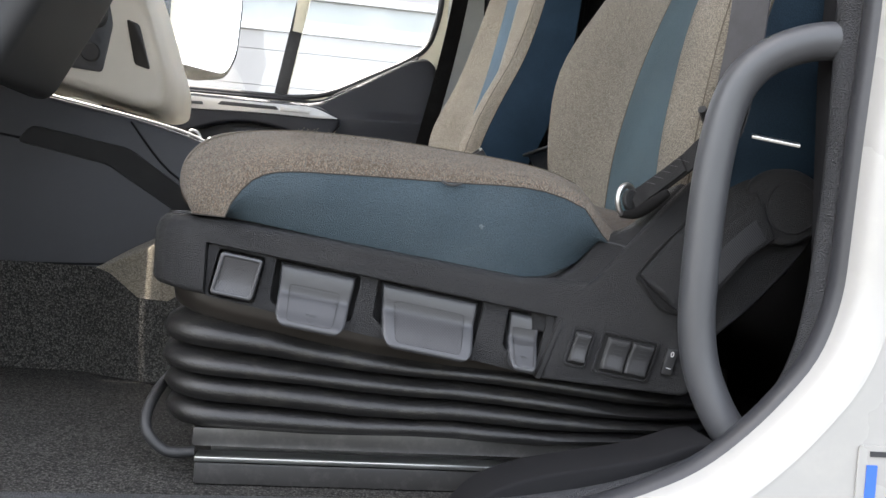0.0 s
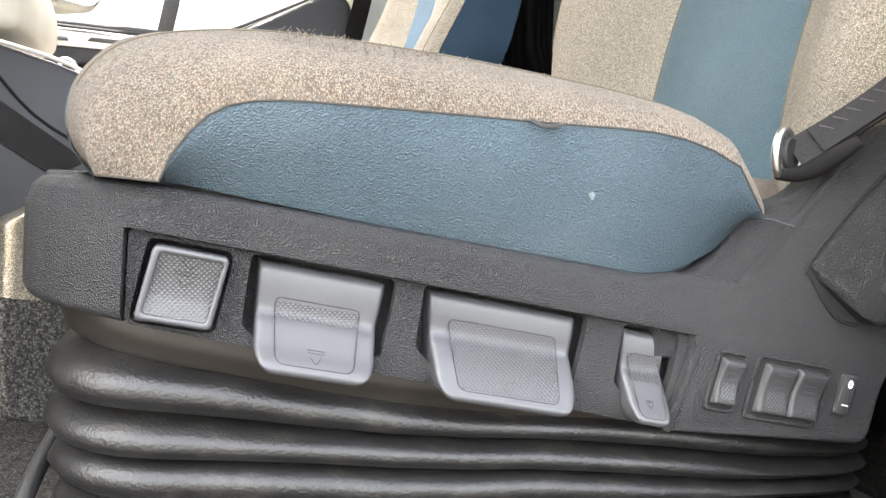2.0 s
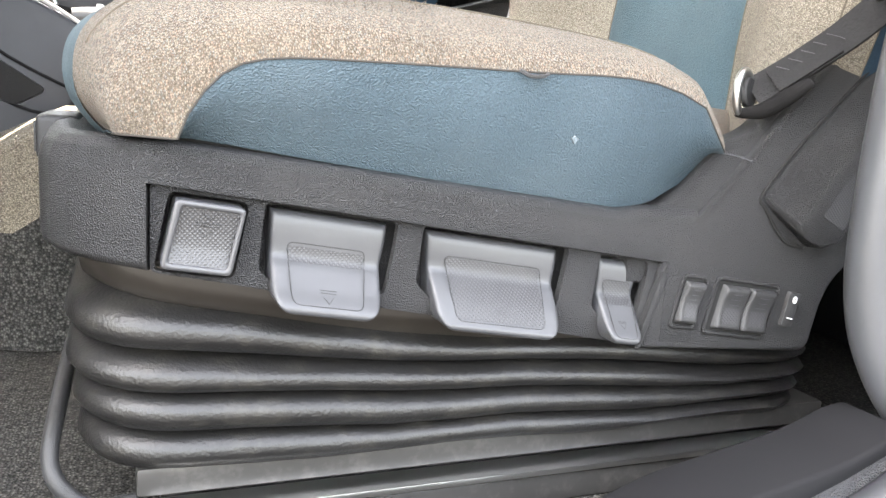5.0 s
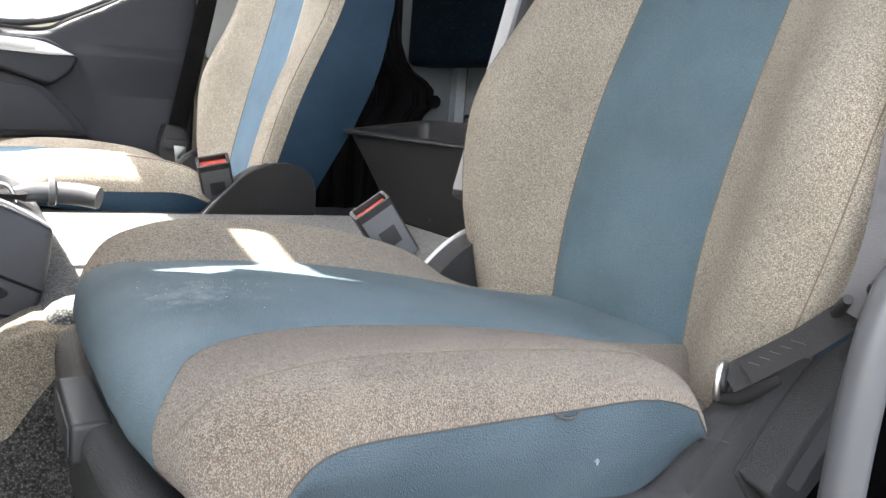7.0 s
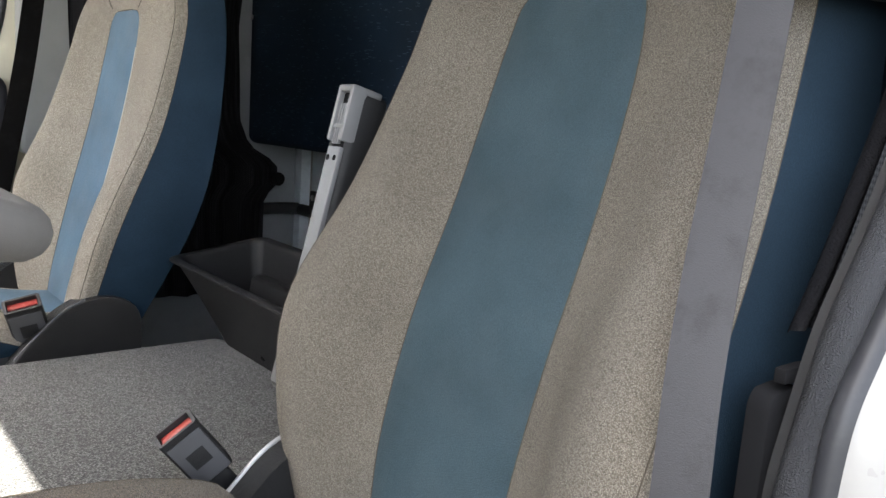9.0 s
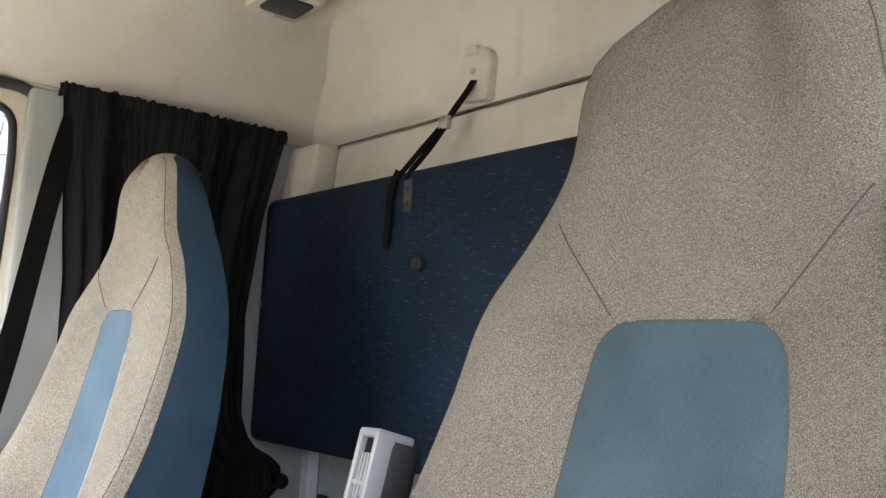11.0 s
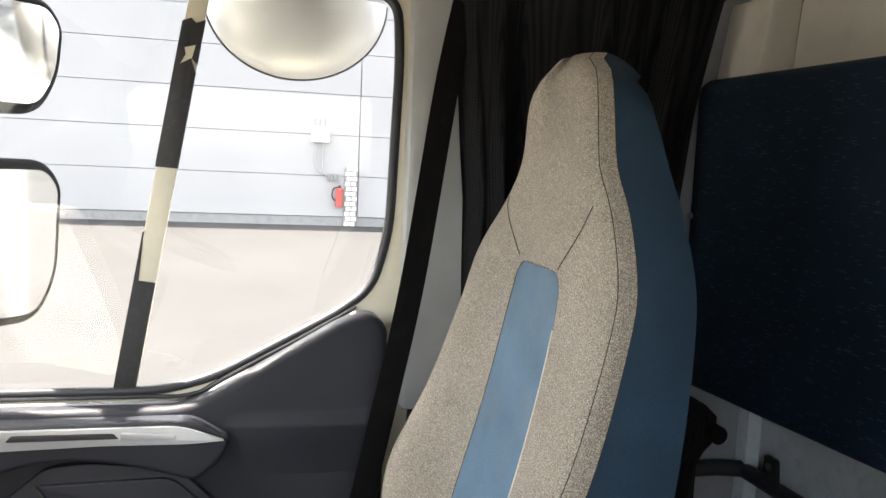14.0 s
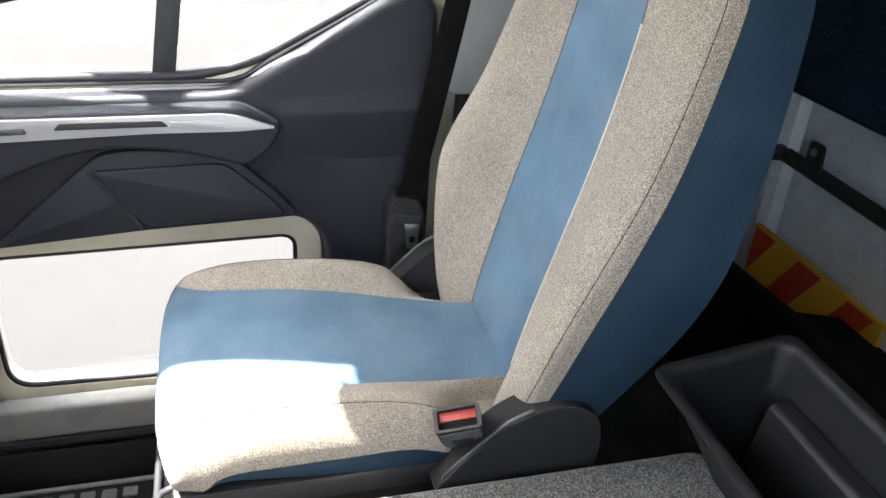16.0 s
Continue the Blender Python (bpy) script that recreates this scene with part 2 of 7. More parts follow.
M_CURTAIN = surface("black_curtain_cloth", (0.012, 0.012, 0.0135), 0.95, grain=420, bump_s=1.0, cells=True, spec=0.08, vary=0.3, big=10, dirt=(0.02, 0.02, 0.02), dirt_amt=0.3)
M_WEB = surface("grey_seat_belt_webbing", (0.042, 0.041, 0.044), 0.5, grain=900, bump_s=0.3, dirt=(0.016, 0.015, 0.016), dirt_amt=0.95, big=4)
M_WEB_DARK = surface("black_seat_belt_webbing", (0.0060, 0.0056, 0.0056), 0.92, spec=0.15, grain=900, bump_s=0.4, dirt=(0.028, 0.027, 0.027), dirt_amt=0.3)
M_WEB_LAP = surface("dark_lap_webbing", (0.0105, 0.0102, 0.0105), 0.75, spec=0.22, grain=500, bump_s=0.8, dirt=(0.026, 0.025, 0.024), dirt_amt=0.35, big=14)
M_SEAL = surface("textured_rubber_seal", (0.022, 0.023, 0.026), 0.55, grain=800, bump_s=0.8, cells=True, bump_d=0.002)
M_RUBBER = surface("smooth_black_rubber", (0.028, 0.029, 0.033), 0.42, spec=0.4, dirt=(0.06, 0.058, 0.055), dirt_amt=0.25, big=18)
M_GRAB = surface("grey_grab_handle_plastic", (0.054, 0.056, 0.061), 0.42, grain=1500, bump_s=0.15)
M_WALL_BLUE = surface("grey_blue_painted_steel", (0.78, 0.84, 0.90), 0.35, vary=0.08, dirt=(0.18, 0.19, 0.20), dirt_amt=0.3)
M_RED = surface("red_release_button", (0.42, 0.055, 0.045), 0.45, dirt=(0.45, 0.22, 0.19), dirt_amt=0.5, big=60)
M_ORANGE = surface("red_reflective_sheet", (0.60, 0.07, 0.02), 0.45)
M_YELLOW = surface("yellow_reflective_sheet", (0.75, 0.42, 0.03), 0.45)
M_GREYARM = surface("light_grey_armrest_plastic", (0.20, 0.20, 0.205), 0.45, grain=1300, bump_s=0.25)
M_GLASS = glass_mat("window_glass", (0.97, 0.99, 0.98))
M_MIRROR = surface("mirror_silver", (0.9, 0.9, 0.9), 0.03, 1.0, vary=0.0)
M_DARKBLACK = surface("dull_black_cloth", (0.010, 0.010, 0.011), 0.9, spec=0.12)
M_CONCRETE = surface("pale_concrete_yard", (0.036, 0.0345, 0.0342), 0.9, grain=60, bump_s=0.3, vary=0.12, big=0.4, dirt=(0.031, 0.030, 0.029), dirt_amt=0.6, spec=0.2)
M_PANEL = surface("white_wall_cladding", (0.36, 0.347, 0.343), 0.6, vary=0.04, big=0.5)
M_GREYBAND = surface("grey_window_band", (0.25, 0.245, 0.24), 0.3)
M_BRICK = surface("pale_brick", (0.62, 0.58, 0.54), 0.9)
M_BLUE_STICKER = surface("blue_sticker_ink", (0.03, 0.12, 0.50), 0.5)
M_WHITE_INK = surface("white_marking", (0.75, 0.75, 0.75), 0.6)
M_TAPE = surface("black_adhesive_tape", (0.020, 0.020, 0.022), 0.55, dirt=(0.10, 0.09, 0.08), dirt_amt=0.3, big=20)

M_PILLAR = surface("pale_grey_pillar_lining", (0.40, 0.41, 0.40), 0.6, grain=900, bump_s=0.3, cells=True, dirt=(0.30, 0.30, 0.29), dirt_amt=0.2)
M_BUNK = cloth("bunk_cloth", (0.0052, 0.0150, 0.030), (0.0073, 0.0196, 0.039), 900, bump_s=0.2)
M_BIN = surface("black_moulded_bin_plastic", (0.013, 0.013, 0.014), 0.42, spec=0.4, grain=1200, bump_s=0.3, cells=True, dirt=(0.018, 0.018, 0.017), dirt_amt=0.25)
# For flat gaps: the shade of a missing recess is put into the colour.
M_GAP = surface("unlit_gap_black", (0.004, 0.004, 0.004), 0.9)
M_BAND = surface("dark_recessed_plastic", (0.012, 0.012, 0.0125), 0.42, grain=1900, bump_s=0.6, cells=True, dirt=(0.04, 0.039, 0.037), dirt_amt=0.15)

# ---------------- building helpers ----------------
def finish(bm, name, mats, angle=40, smooth=True):
    bmesh.ops.recalc_face_normals(bm, faces=bm.faces)
    me = bpy.data.meshes.new(name)
    bm.to_mesh(me)
    bm.free()
    for m in mats if isinstance(mats, (list, tuple)) else [mats]:
        me.materials.append(m)
    if smooth:
        me.polygons.foreach_set("use_smooth", [True] * len(me.polygons))
        me.set_sharp_from_angle(angle=radians(angle))
    return me


def part(name, bm, mats, parent, label="", angle=40, at=None):
    """One mesh object under a thing or a part; coordinates are the world's unless at is given."""
    ob = new(name, finish(bm, name, mats, angle))
    if parent is not None:
        ob.parent = parent
        base = Vector(at) if at is not None else Vector((0, 0, 0))
        if at is None:
            ob.matrix_parent_inverse = world_of(parent).inverted()
        else:
            ob.location = base
    return tagged(ob, label=label)


def world_of(ob):
    m = Matrix.LocRotScale(ob.location, ob.rotation_euler, ob.scale)
    if ob.parent is not None:
        m = world_of(ob.parent) @ ob.matrix_parent_inverse @ m
    return m


def thing(name, at, label="", category="", group="", kind=""):
    ob = new(name)
    ob.empty_display_size = 0.05
    ob.location = at
    return tagged(ob, label, category, group, kind)


def solo(name, bm, mats, label="", category="", group="", kind="", angle=40):
    return tagged(new(name, finish(bm, name, mats, angle)), label, category, group, kind)


def box(x0, x1, y0, y1, z0, z1, r=0.0, seg=2):
    bm = bmesh.new()
    bmesh.ops.create_cube(bm, size=1)
    for v in bm.verts:
        v.co = Vector((x0 + (x1 - x0) * (v.co.x + .5), y0 + (y1 - y0) * (v.co.y + .5), z0 + (z1 - z0) * (v.co.z + .5)))
    if r:
        bmesh.ops.bevel(bm, geom=bm.edges[:], offset=r, segments=seg, profile=0.6, affect='EDGES')
    return bm


def merge(bm, other, move=None):
    """Adds other's geometry to bm."""
    me = bpy.data.meshes.new("tmp")
    other.to_mesh(me)
    other.free()
    if move is not None:
        me.transform(move)
    bm.from_mesh(me)
    bpy.data.meshes.remove(me)
    return bm


def prism(outline, a0, a1, axis='y', r=0.0, seg=2, holes=(), r_back=False):
    """Extrudes a 2D outline. axis y: outline is (x, z); axis x: (y, z); axis z: (x, y). The edge loop at a0 is rounded by r."""
    def at(p, a):
        return {'y': (p[0], a, p[1]), 'x': (a, p[0], p[1]), 'z': (p[0], p[1], a)}[axis]
    bm = bmesh.new()
    loops, edges = [], []
    for ring in (outline, *holes):
        vs = [bm.verts.new(at(p, a0)) for p in ring]
        es = [bm.edges.new((vs[i], vs[(i + 1) % len(vs)])) for i in range(len(vs))]
        edges += es
        loops.append(vs)
    if holes:
        bmesh.ops.triangle_fill(bm, edges=edges, use_beauty=True)
    else:
        bm.faces.new(loops[0])
    front = bm.faces[:]
    ret = bmesh.ops.extrude_face_region(bm, geom=front)
    d = Vector(at((0, 0), a1)) - Vector(at((0, 0), a0))
    for v in [g for g in ret["geom"] if isinstance(g, bmesh.types.BMVert)]:
        v.co += d
    if not holes:
        bm.faces.new([v for v in reversed(loops[0])]) if not any(set(f.verts) == set(loops[0]) for f in bm.faces) else None
    else:
        have = [f for f in bm.faces if all(abs(v.co[{'y': 1, 'x': 0, 'z': 2}[axis]] - a0) < 1e-7 for v in f.verts)]
        if not have:
            es = [e for e in bm.edges if all(abs(v.co[{'y': 1, 'x': 0, 'z': 2}[axis]] - a0) < 1e-7 for v in e.verts)]
            bmesh.ops.triangle_fill(bm, edges=es, use_beauty=True)
    if r:
        k = {'y': 1, 'x': 0, 'z': 2}[axis]
        es = [e for e in bm.edges if (all(abs(v.co[k] - a0) < 1e-7 for v in e.verts) or (r_back and all(abs(v.co[k] - a1) < 1e-7 for v in e.verts)))
              and len(e.link_faces) == 2 and abs(e.link_faces[0].normal.dot(e.link_faces[1].normal)) < 0.5]
        bm.normal_update()
        es = [e for e in bm.edges if (all(abs(v.co[k] - a0) < 1e-7 for v in e.verts) or (r_back and all(abs(v.co[k] - a1) < 1e-7 for v in e.verts)))
              and len(e.link_faces) == 2 and abs(e.link_faces[0].normal.dot(e.link_faces[1].normal)) < 0.5]
        bmesh.ops.bevel(bm, geom=es, offset=r, segments=seg, profile=0.5, affect='EDGES', clamp_overlap=True)
    return bm


def rounded(pts, r, n=5):
    """Rounds the corners of a 2D outline; r is one radius or one per corner."""
    out = []
    N = len(pts)
    for i, p in enumerate(pts):
        rad = r[i] if isinstance(r, (list, tuple)) else r
        a, b, c = Vector(pts[i - 1]), Vector(p), Vector(pts[(i + 1) % N])
        u, w = (a - b), (c - b)
        k = min(rad, u.length * 0.45, w.length * 0.45)
        if k <= 1e-6:
            out.append(tuple(b))
            continue
        s, e = b + u.normalized() * k, b + w.normalized() * k
        for j in range(n + 1):
            t = j / n
            out.append(tuple((1 - t) ** 2 * s + 2 * t * (1 - t) * b + t * t * e))
    return out


def smooth_path(pts, n=8, closed=False):
    """Catmull-Rom through the points."""
    P = [Vector(p) for p in pts]
    out = []
    N = len(P)
    for i in range(N if closed else N - 1):
        if closed:
            p0, p1, p2, p3 = P[i - 1], P[i], P[(i + 1) % N], P[(i + 2) % N]
        else:
            p0, p1, p2, p3 = P[max(i - 1, 0)], P[i], P[i + 1], P[min(i + 2, N - 1)]
        for j in range(n):
            t = j / n
            out.append(0.5 * ((2 * p1) + (p2 - p0) * t + (2 * p0 - 5 * p1 + 4 * p2 - p3) * t * t + (3 * p1 - p0 - 3 * p2 + p3) * t ** 3))
    if not closed:
        out.append(P[-1])
    return out


def tube(pts, r, n=8, closed=False, flat=None, up=None, caps=True):
    """A round tube of radius r along pts, or with flat=(w, h) a strap of that width (along up x way) and thickness."""
    P = [Vector(p) for p in pts]
    bm = bmesh.new()
    rings = []
    N = len(P)
    ref = Vector(up) if up is not None else None
    prev = None
    for i, p in enumerate(P):
        a = P[i - 1] if (i > 0 or closed) else P[i]
        b = P[(i + 1) % N] if (i < N - 1 or closed) else P[i]
        d = (b - a).normalized()
        if ref is not None:
            s = d.cross(ref).normalized()
        elif prev is None:
            s = d.orthogonal().normalized()
        else:
            s = (prev - d * prev.dot(d)).normalized()
        prev = s
        t = d.cross(s)
        rad = r[i] if isinstance(r, (list, tuple)) else r
        ring = []
        if flat:
            w, h = flat
            for cx, cy in ((-w / 2, -h / 2), (w / 2, -h / 2), (w / 2, h / 2), (-w / 2, h / 2)):
                ring.append(bm.verts.new(p + s * cx + t * cy))
        else:
            for k in range(n):
                an = 2 * math.pi * k / n
                ring.append(bm.verts.new(p + (s * math.cos(an) + t * math.sin(an)) * rad))
        rings.append(ring)
    m = len(rings[0])
    for i in range(N if closed else N - 1):
        A, B = rings[i], rings[(i + 1) % N]
        for k in range(m):
            bm.faces.new((A[k], A[(k + 1) % m], B[(k + 1) % m], B[k]))
    if caps and not closed:
        bm.faces.new(list(reversed(rings[0])))
        bm.faces.new(rings[-1])
    return bm


def grid(fn, nu, nv, close_v=False):
    bm = bmesh.new()
    V = [[bm.verts.new(fn(i / nu, j / nv)) for j in range(nv + (0 if close_v else 1))] for i in range(nu + 1)]
    m = len(V[0])
    for i in range(nu):
        for j in range(m if close_v else m - 1):
            bm.faces.new((V[i][j], V[i + 1][j], V[i + 1][(j + 1) % m], V[i][(j + 1) % m]))
    return bm


def cyl(c, axis, r, h, n=24, bev=0.0):
    """A round disc or peg from c along axis by h."""
    a = Vector(axis).normalized()
    prof = [(0, r)] + ([(h - bev, r), (h, r - bev)] if bev else [(h, r)])
    bm = bmesh.new()
    s = a.orthogonal().normalized()
    t = a.cross(s)
    rings = [[bm.verts.new(Vector(c) + a * hh + (s * math.cos(2 * math.pi * k / n) + t * math.sin(2 * math.pi * k / n)) * rr) for k in range(n)] for hh, rr in prof]
    for A, B in zip(rings, rings[1:]):
        for k in range(n):
            bm.faces.new((A[k], A[(k + 1) % n], B[(k + 1) % n], B[k]))
    bm.faces.new(list(reversed(rings[0])))
    bm.faces.new(rings[-1])
    return bm


def lerp(x, xs, ys):
    return float(np.interp(x, xs, ys))


def ease(x, xs, ys):
    """Smooth interpolation through the given stations."""
    if x <= xs[0]:
        return ys[0]
    for i in range(len(xs) - 1):
        if x <= xs[i + 1]:
            h = xs[i + 1] - xs[i]
            t = (x - xs[i]) / h
            def sl(k):
                if k <= 0 or k >= len(xs) - 1:
                    j = min(max(k, 0), len(xs) - 2) if k <= 0 else len(xs) - 2
                    return (ys[j + 1] - ys[j]) / (xs[j + 1] - xs[j])
                return (ys[k + 1] - ys[k - 1]) / (xs[k + 1] - xs[k - 1])
            m0, m1 = sl(i) * h, sl(i + 1) * h
            return (2 * t ** 3 - 3 * t * t + 1) * ys[i] + (t ** 3 - 2 * t * t + t) * m0 + (-2 * t ** 3 + 3 * t * t) * ys[i + 1] + (t ** 3 - t * t) * m1
    return ys[-1]


def stroke_text(word, size, loc, rot, depth=0.0003):
    cu = bpy.data.curves.new("mark", 'FONT')
    cu.body, cu.size, cu.extrude, cu.align_x, cu.align_y = word, size, depth, 'CENTER', 'CENTER'
    ob = bpy.data.objects.new("mark", cu)
    me = bpy.data.meshes.new_from_object(ob)
    bm = bmesh.new()
    bm.from_mesh(me)
    bm.transform(Matrix.LocRotScale(loc, Euler([radians(a) for a in rot]), None))
    bpy.data.objects.remove(ob)
    return bm


# ---------------- seat shape, in the seat's own frame: x to the rear, y across from its middle, z up ----------------
Z0 = 0.045
# side tray's upper line, and the seam between cushion side and top
def tray_z(x):
    return lerp(x, [-0.26, -0.19, 0.10, 0.135, 0.168, 0.2], [0.288, 0.286, 0.250, 0.262, 0.298, 0.312])


def seam_z(x):
    return max(tray_z(x), ease(x, [-0.212, -0.196, -0.176, -0.148, -0.09, 0.02, 0.09, 0.133, 0.170], [0.282, 0.306, 0.323, 0.330, 0.332, 0.333, 0.333, 0.322, 0.300]))


# middle line of the cushion from under its nose to the crease
CUSH = smooth_path([(-0.232, 0, 0.280), (-0.243, 0, 0.300), (-0.246, 0, 0.322), (-0.239, 0, 0.342), (-0.217, 0, 0.358), (-0.18, 0, 0.364),
                    (-0.12, 0, 0.366), (-0.03, 0, 0.361), (0.06, 0, 0.350), (0.14, 0, 0.336), (0.22, 0, 0.324), (0.29, 0, 0.318)], 4)


def cushion_rows(c, i, wide=0.0, crown=0.0, low=0.0, hw=0.232, far_rise=0.0):
    """Stations across the cushion at the middle-line point c: (y, z, region) from one side to the other."""
    x, zt = c.x, c.z
    nose = min(1, max(0, (i - 0) / 16))
    wi = ease(x, [-0.25, -0.235, -0.21, -0.17, -0.12, -0.05, 0.1, 0.3], [0.165, 0.155, 0.128, 0.108, 0.100, 0.098, 0.098, 0.104])
    wi = wi + wide * ease(x, [-0.24, -0.05, 0.12, 0.25], [1.0, 1.0, 0.55, 0.1])
    crown = crown * ease(x, [-0.24, -0.19, -0.1, 0.05, 0.12, 0.2], [0.0, 0.6, 1.0, 1.0, 0.6, 0.0])
    bol = crown + 0.002 + 0.013 * ease(x, [-0.24, -0.16, 0.0, 0.12, 0.2, 0.3], [0.0, 0.25, 0.6, 0.9, 0.5, 0.0])
    h = hw - 0.034 * (1 - nose) ** 2 - ease(x, [0.135, 0.15, 0.17, 0.19, 0.22], [0, 0.003, 0.012, 0.030, 0.048])
    tz = min(tray_z(x), zt - 0.002)
    sz = min(max(seam_z(x) - low, tz), zt - 0.001)
    if x > 0.158:
        tz = tz - 1.15 * (x - 0.158)
        sz = min(sz, tz + 0.004 + 0.2 * max(0, 0.185 - x))
    drop = ease(x, [0.11, 0.14, 0.165, 0.19, 0.25], [0, 0.008, 0.035, 0.055, 0.06])
    lift = far_rise * ease(x, [-0.25, -0.22, -0.15, 0.02, 0.10, 0.2], [0.0, 0.6, 1.0, 0.9, 0.5, 0.1])
    def half(rise):
        crest = max(zt + bol + rise - drop * 0.6, sz + 0.0005)
        rows = []
        for t in (0, 0.25, 0.5, 0.75, 1):
            rows.append((-(h - 0.021 + 0.020 * math.sin(t * math.pi * 0.55)), tz + (sz - tz) * t))
        y0 = rows[-1][0]
        for t in (0.12, 0.28, 0.45, 0.62, 0.8, 1):
            a = t * math.pi / 2
            rows.append((y0 + (1 - math.cos(a)) * 0.052, sz + (crest - sz) * math.sin(a)))
        y1 = rows[-1][0]
        zi = zt + 0.001
        for t in (0.2, 0.4, 0.6, 0.8, 0.93, 1):
            k = t * t * (3 - 2 * t)
            rows.append((y1 + (-wi - y1) * t, crest + (zi - crest) * k))
        rows[-1] = (-wi, zi - 0.0025)
        for t in (0.08, 0.3, 0.6, 1):
            rows.append((-wi * (1 - t), zt + 0.001 + 0.003 * math.sin(t * math.pi / 2)))
        return rows
    return half(0.0) + [(-y, z) for y, z in reversed(half(lift)[:-1])]


def strip_mesh(V, keep):
    """Faces of the vertex table V between columns j and j+1 where keep(i, j)."""
    bm = bmesh.new()
    made = {}
    def vert(i, j):
        if (i, j) not in made:
            made[(i, j)] = bm.verts.new(V[i][j])
        return made[(i, j)]
    for i in range(len(V) - 1):
        for j in range(len(V[0]) - 1):
            if keep(i, j):
                bm.faces.new((vert(i, j), vert(i + 1, j), vert(i + 1, j + 1), vert(i, j + 1)))
    bmesh.ops.remove_doubles(bm, verts=bm.verts, dist=0.0002)
    return bm


# backrest profile by height: front face of either seat, half width, half width of the insert, bolster depth
BZ = [0.27, 0.32, 0.42, 0.55, 0.70, 0.85, 0.95, 1.03, 1.10, 1.18, 1.215, 1.24]
BX = [0.276, 0.275, 0.285, 0.319, 0.376, 0.424, 0.448, 0.464, 0.470, 0.476, 0.482, 0.490]
BX_UPRIGHT = [0.273, 0.274, 0.294, 0.327, 0.367, 0.399, 0.415, 0.427, 0.431, 0.435, 0.440, 0.448]
BW = [0.200, 0.222, 0.252, 0.266, 0.252, 0.238, 0.228, 0.188, 0.152, 0.136, 0.114, 0.066]
BI = [0.103, 0.104, 0.105, 0.107, 0.105, 0.100, 0.086, 0.080, 0.074, 0.074, 0.07, 0.06]
BP = [0.036, 0.042, 0.058, 0.070, 0.043, 0.027, 0.018, 0.008, 0.004, 0.002, 0.0, 0.0]
TOP_I = 0.938


def back_rows(z, bx=BX, near=0.0, far=0.0, dw=0.0, near_wide=0.0):
    """Stations across the backrest at height z; near and far: how much either bolster is flattened by use."""
    x, wi, pr = ease(z, BZ, bx), ease(z, BZ, BI), ease(z, BZ, BP)
    r = 0.030
    if z > TOP_I - r:
        wi = wi - r + math.sqrt(max(0, r * r - (min(z, TOP_I) - TOP_I + r) ** 2))
    rear = x + ease(z, [0.27, 0.38, 0.48, 0.58, 0.68, 0.78, 0.88, 0.98, 1.08, 1.18, 1.25], [0.09, 0.115, 0.134, 0.142, 0.140, 0.133, 0.122, 0.106, 0.090, 0.070, 0.06])
    worn = ease(z, [0.3, 0.45, 0.58, 0.9, 1.0, 1.08], [0.0, 0.5, 1.0, 1.0, 0.5, 0.0])
    back_set = ease(z, [0.9, 1.08, 1.2], [0.022, 0.018, 0.010])
    def half(flat, more=0.0):
        rows = []
        w = ease(z, BZ, BW) + dw + more * ease(z, [0.3, 0.5, 0.9, 1.05], [0.2, 1.0, 1.0, 0.0])
        fx = x - pr + back_set + flat * worn
        depth = max(rear - fx, 0.03)
        for t in (0, 0.2, 0.45, 0.7, 0.86, 1):
            rows.append((-w - 0.022 * (1 - t) * min(1, max(0, (z - 0.4) / 0.2)) - 0.004 * math.sin(t * math.pi), fx + depth * (1 - t)))
        y0 = rows[-1][0]
        for t in (0.15, 0.3, 0.5, 0.75, 1):
            a = t * math.pi / 2
            rows.append((y0 + (1 - math.cos(a)) * 0.052, fx - 0.022 * math.sin(a)))
        y1, x1 = rows[-1]
        for t in (0.2, 0.4, 0.6, 0.8, 0.94, 1):
            k = t * t * (3 - 2 * t)
            rows.append((y1 + (-wi - y1) * t, x1 + (x - x1) * k))
        if z < TOP_I:
            rows[-1] = (-wi, x + 0.003)
        for t in (0.1, 0.35, 0.65, 1):
            rows.append((-wi * (1 - t), x - 0.002 * math.sin(t * math.pi / 2)))
        return rows
    return half(near, near_wide) + [(-y, xx) for y, xx in reversed(half(far)[:-1])]


def back_front(y, z, *shape):
    """x of the backrest's front at y from its middle, and z."""
    r = back_rows(z, *shape)
    return float(np.interp(y, [p[0] for p in r[5:-5]], [p[1] for p in r[5:-5]]))


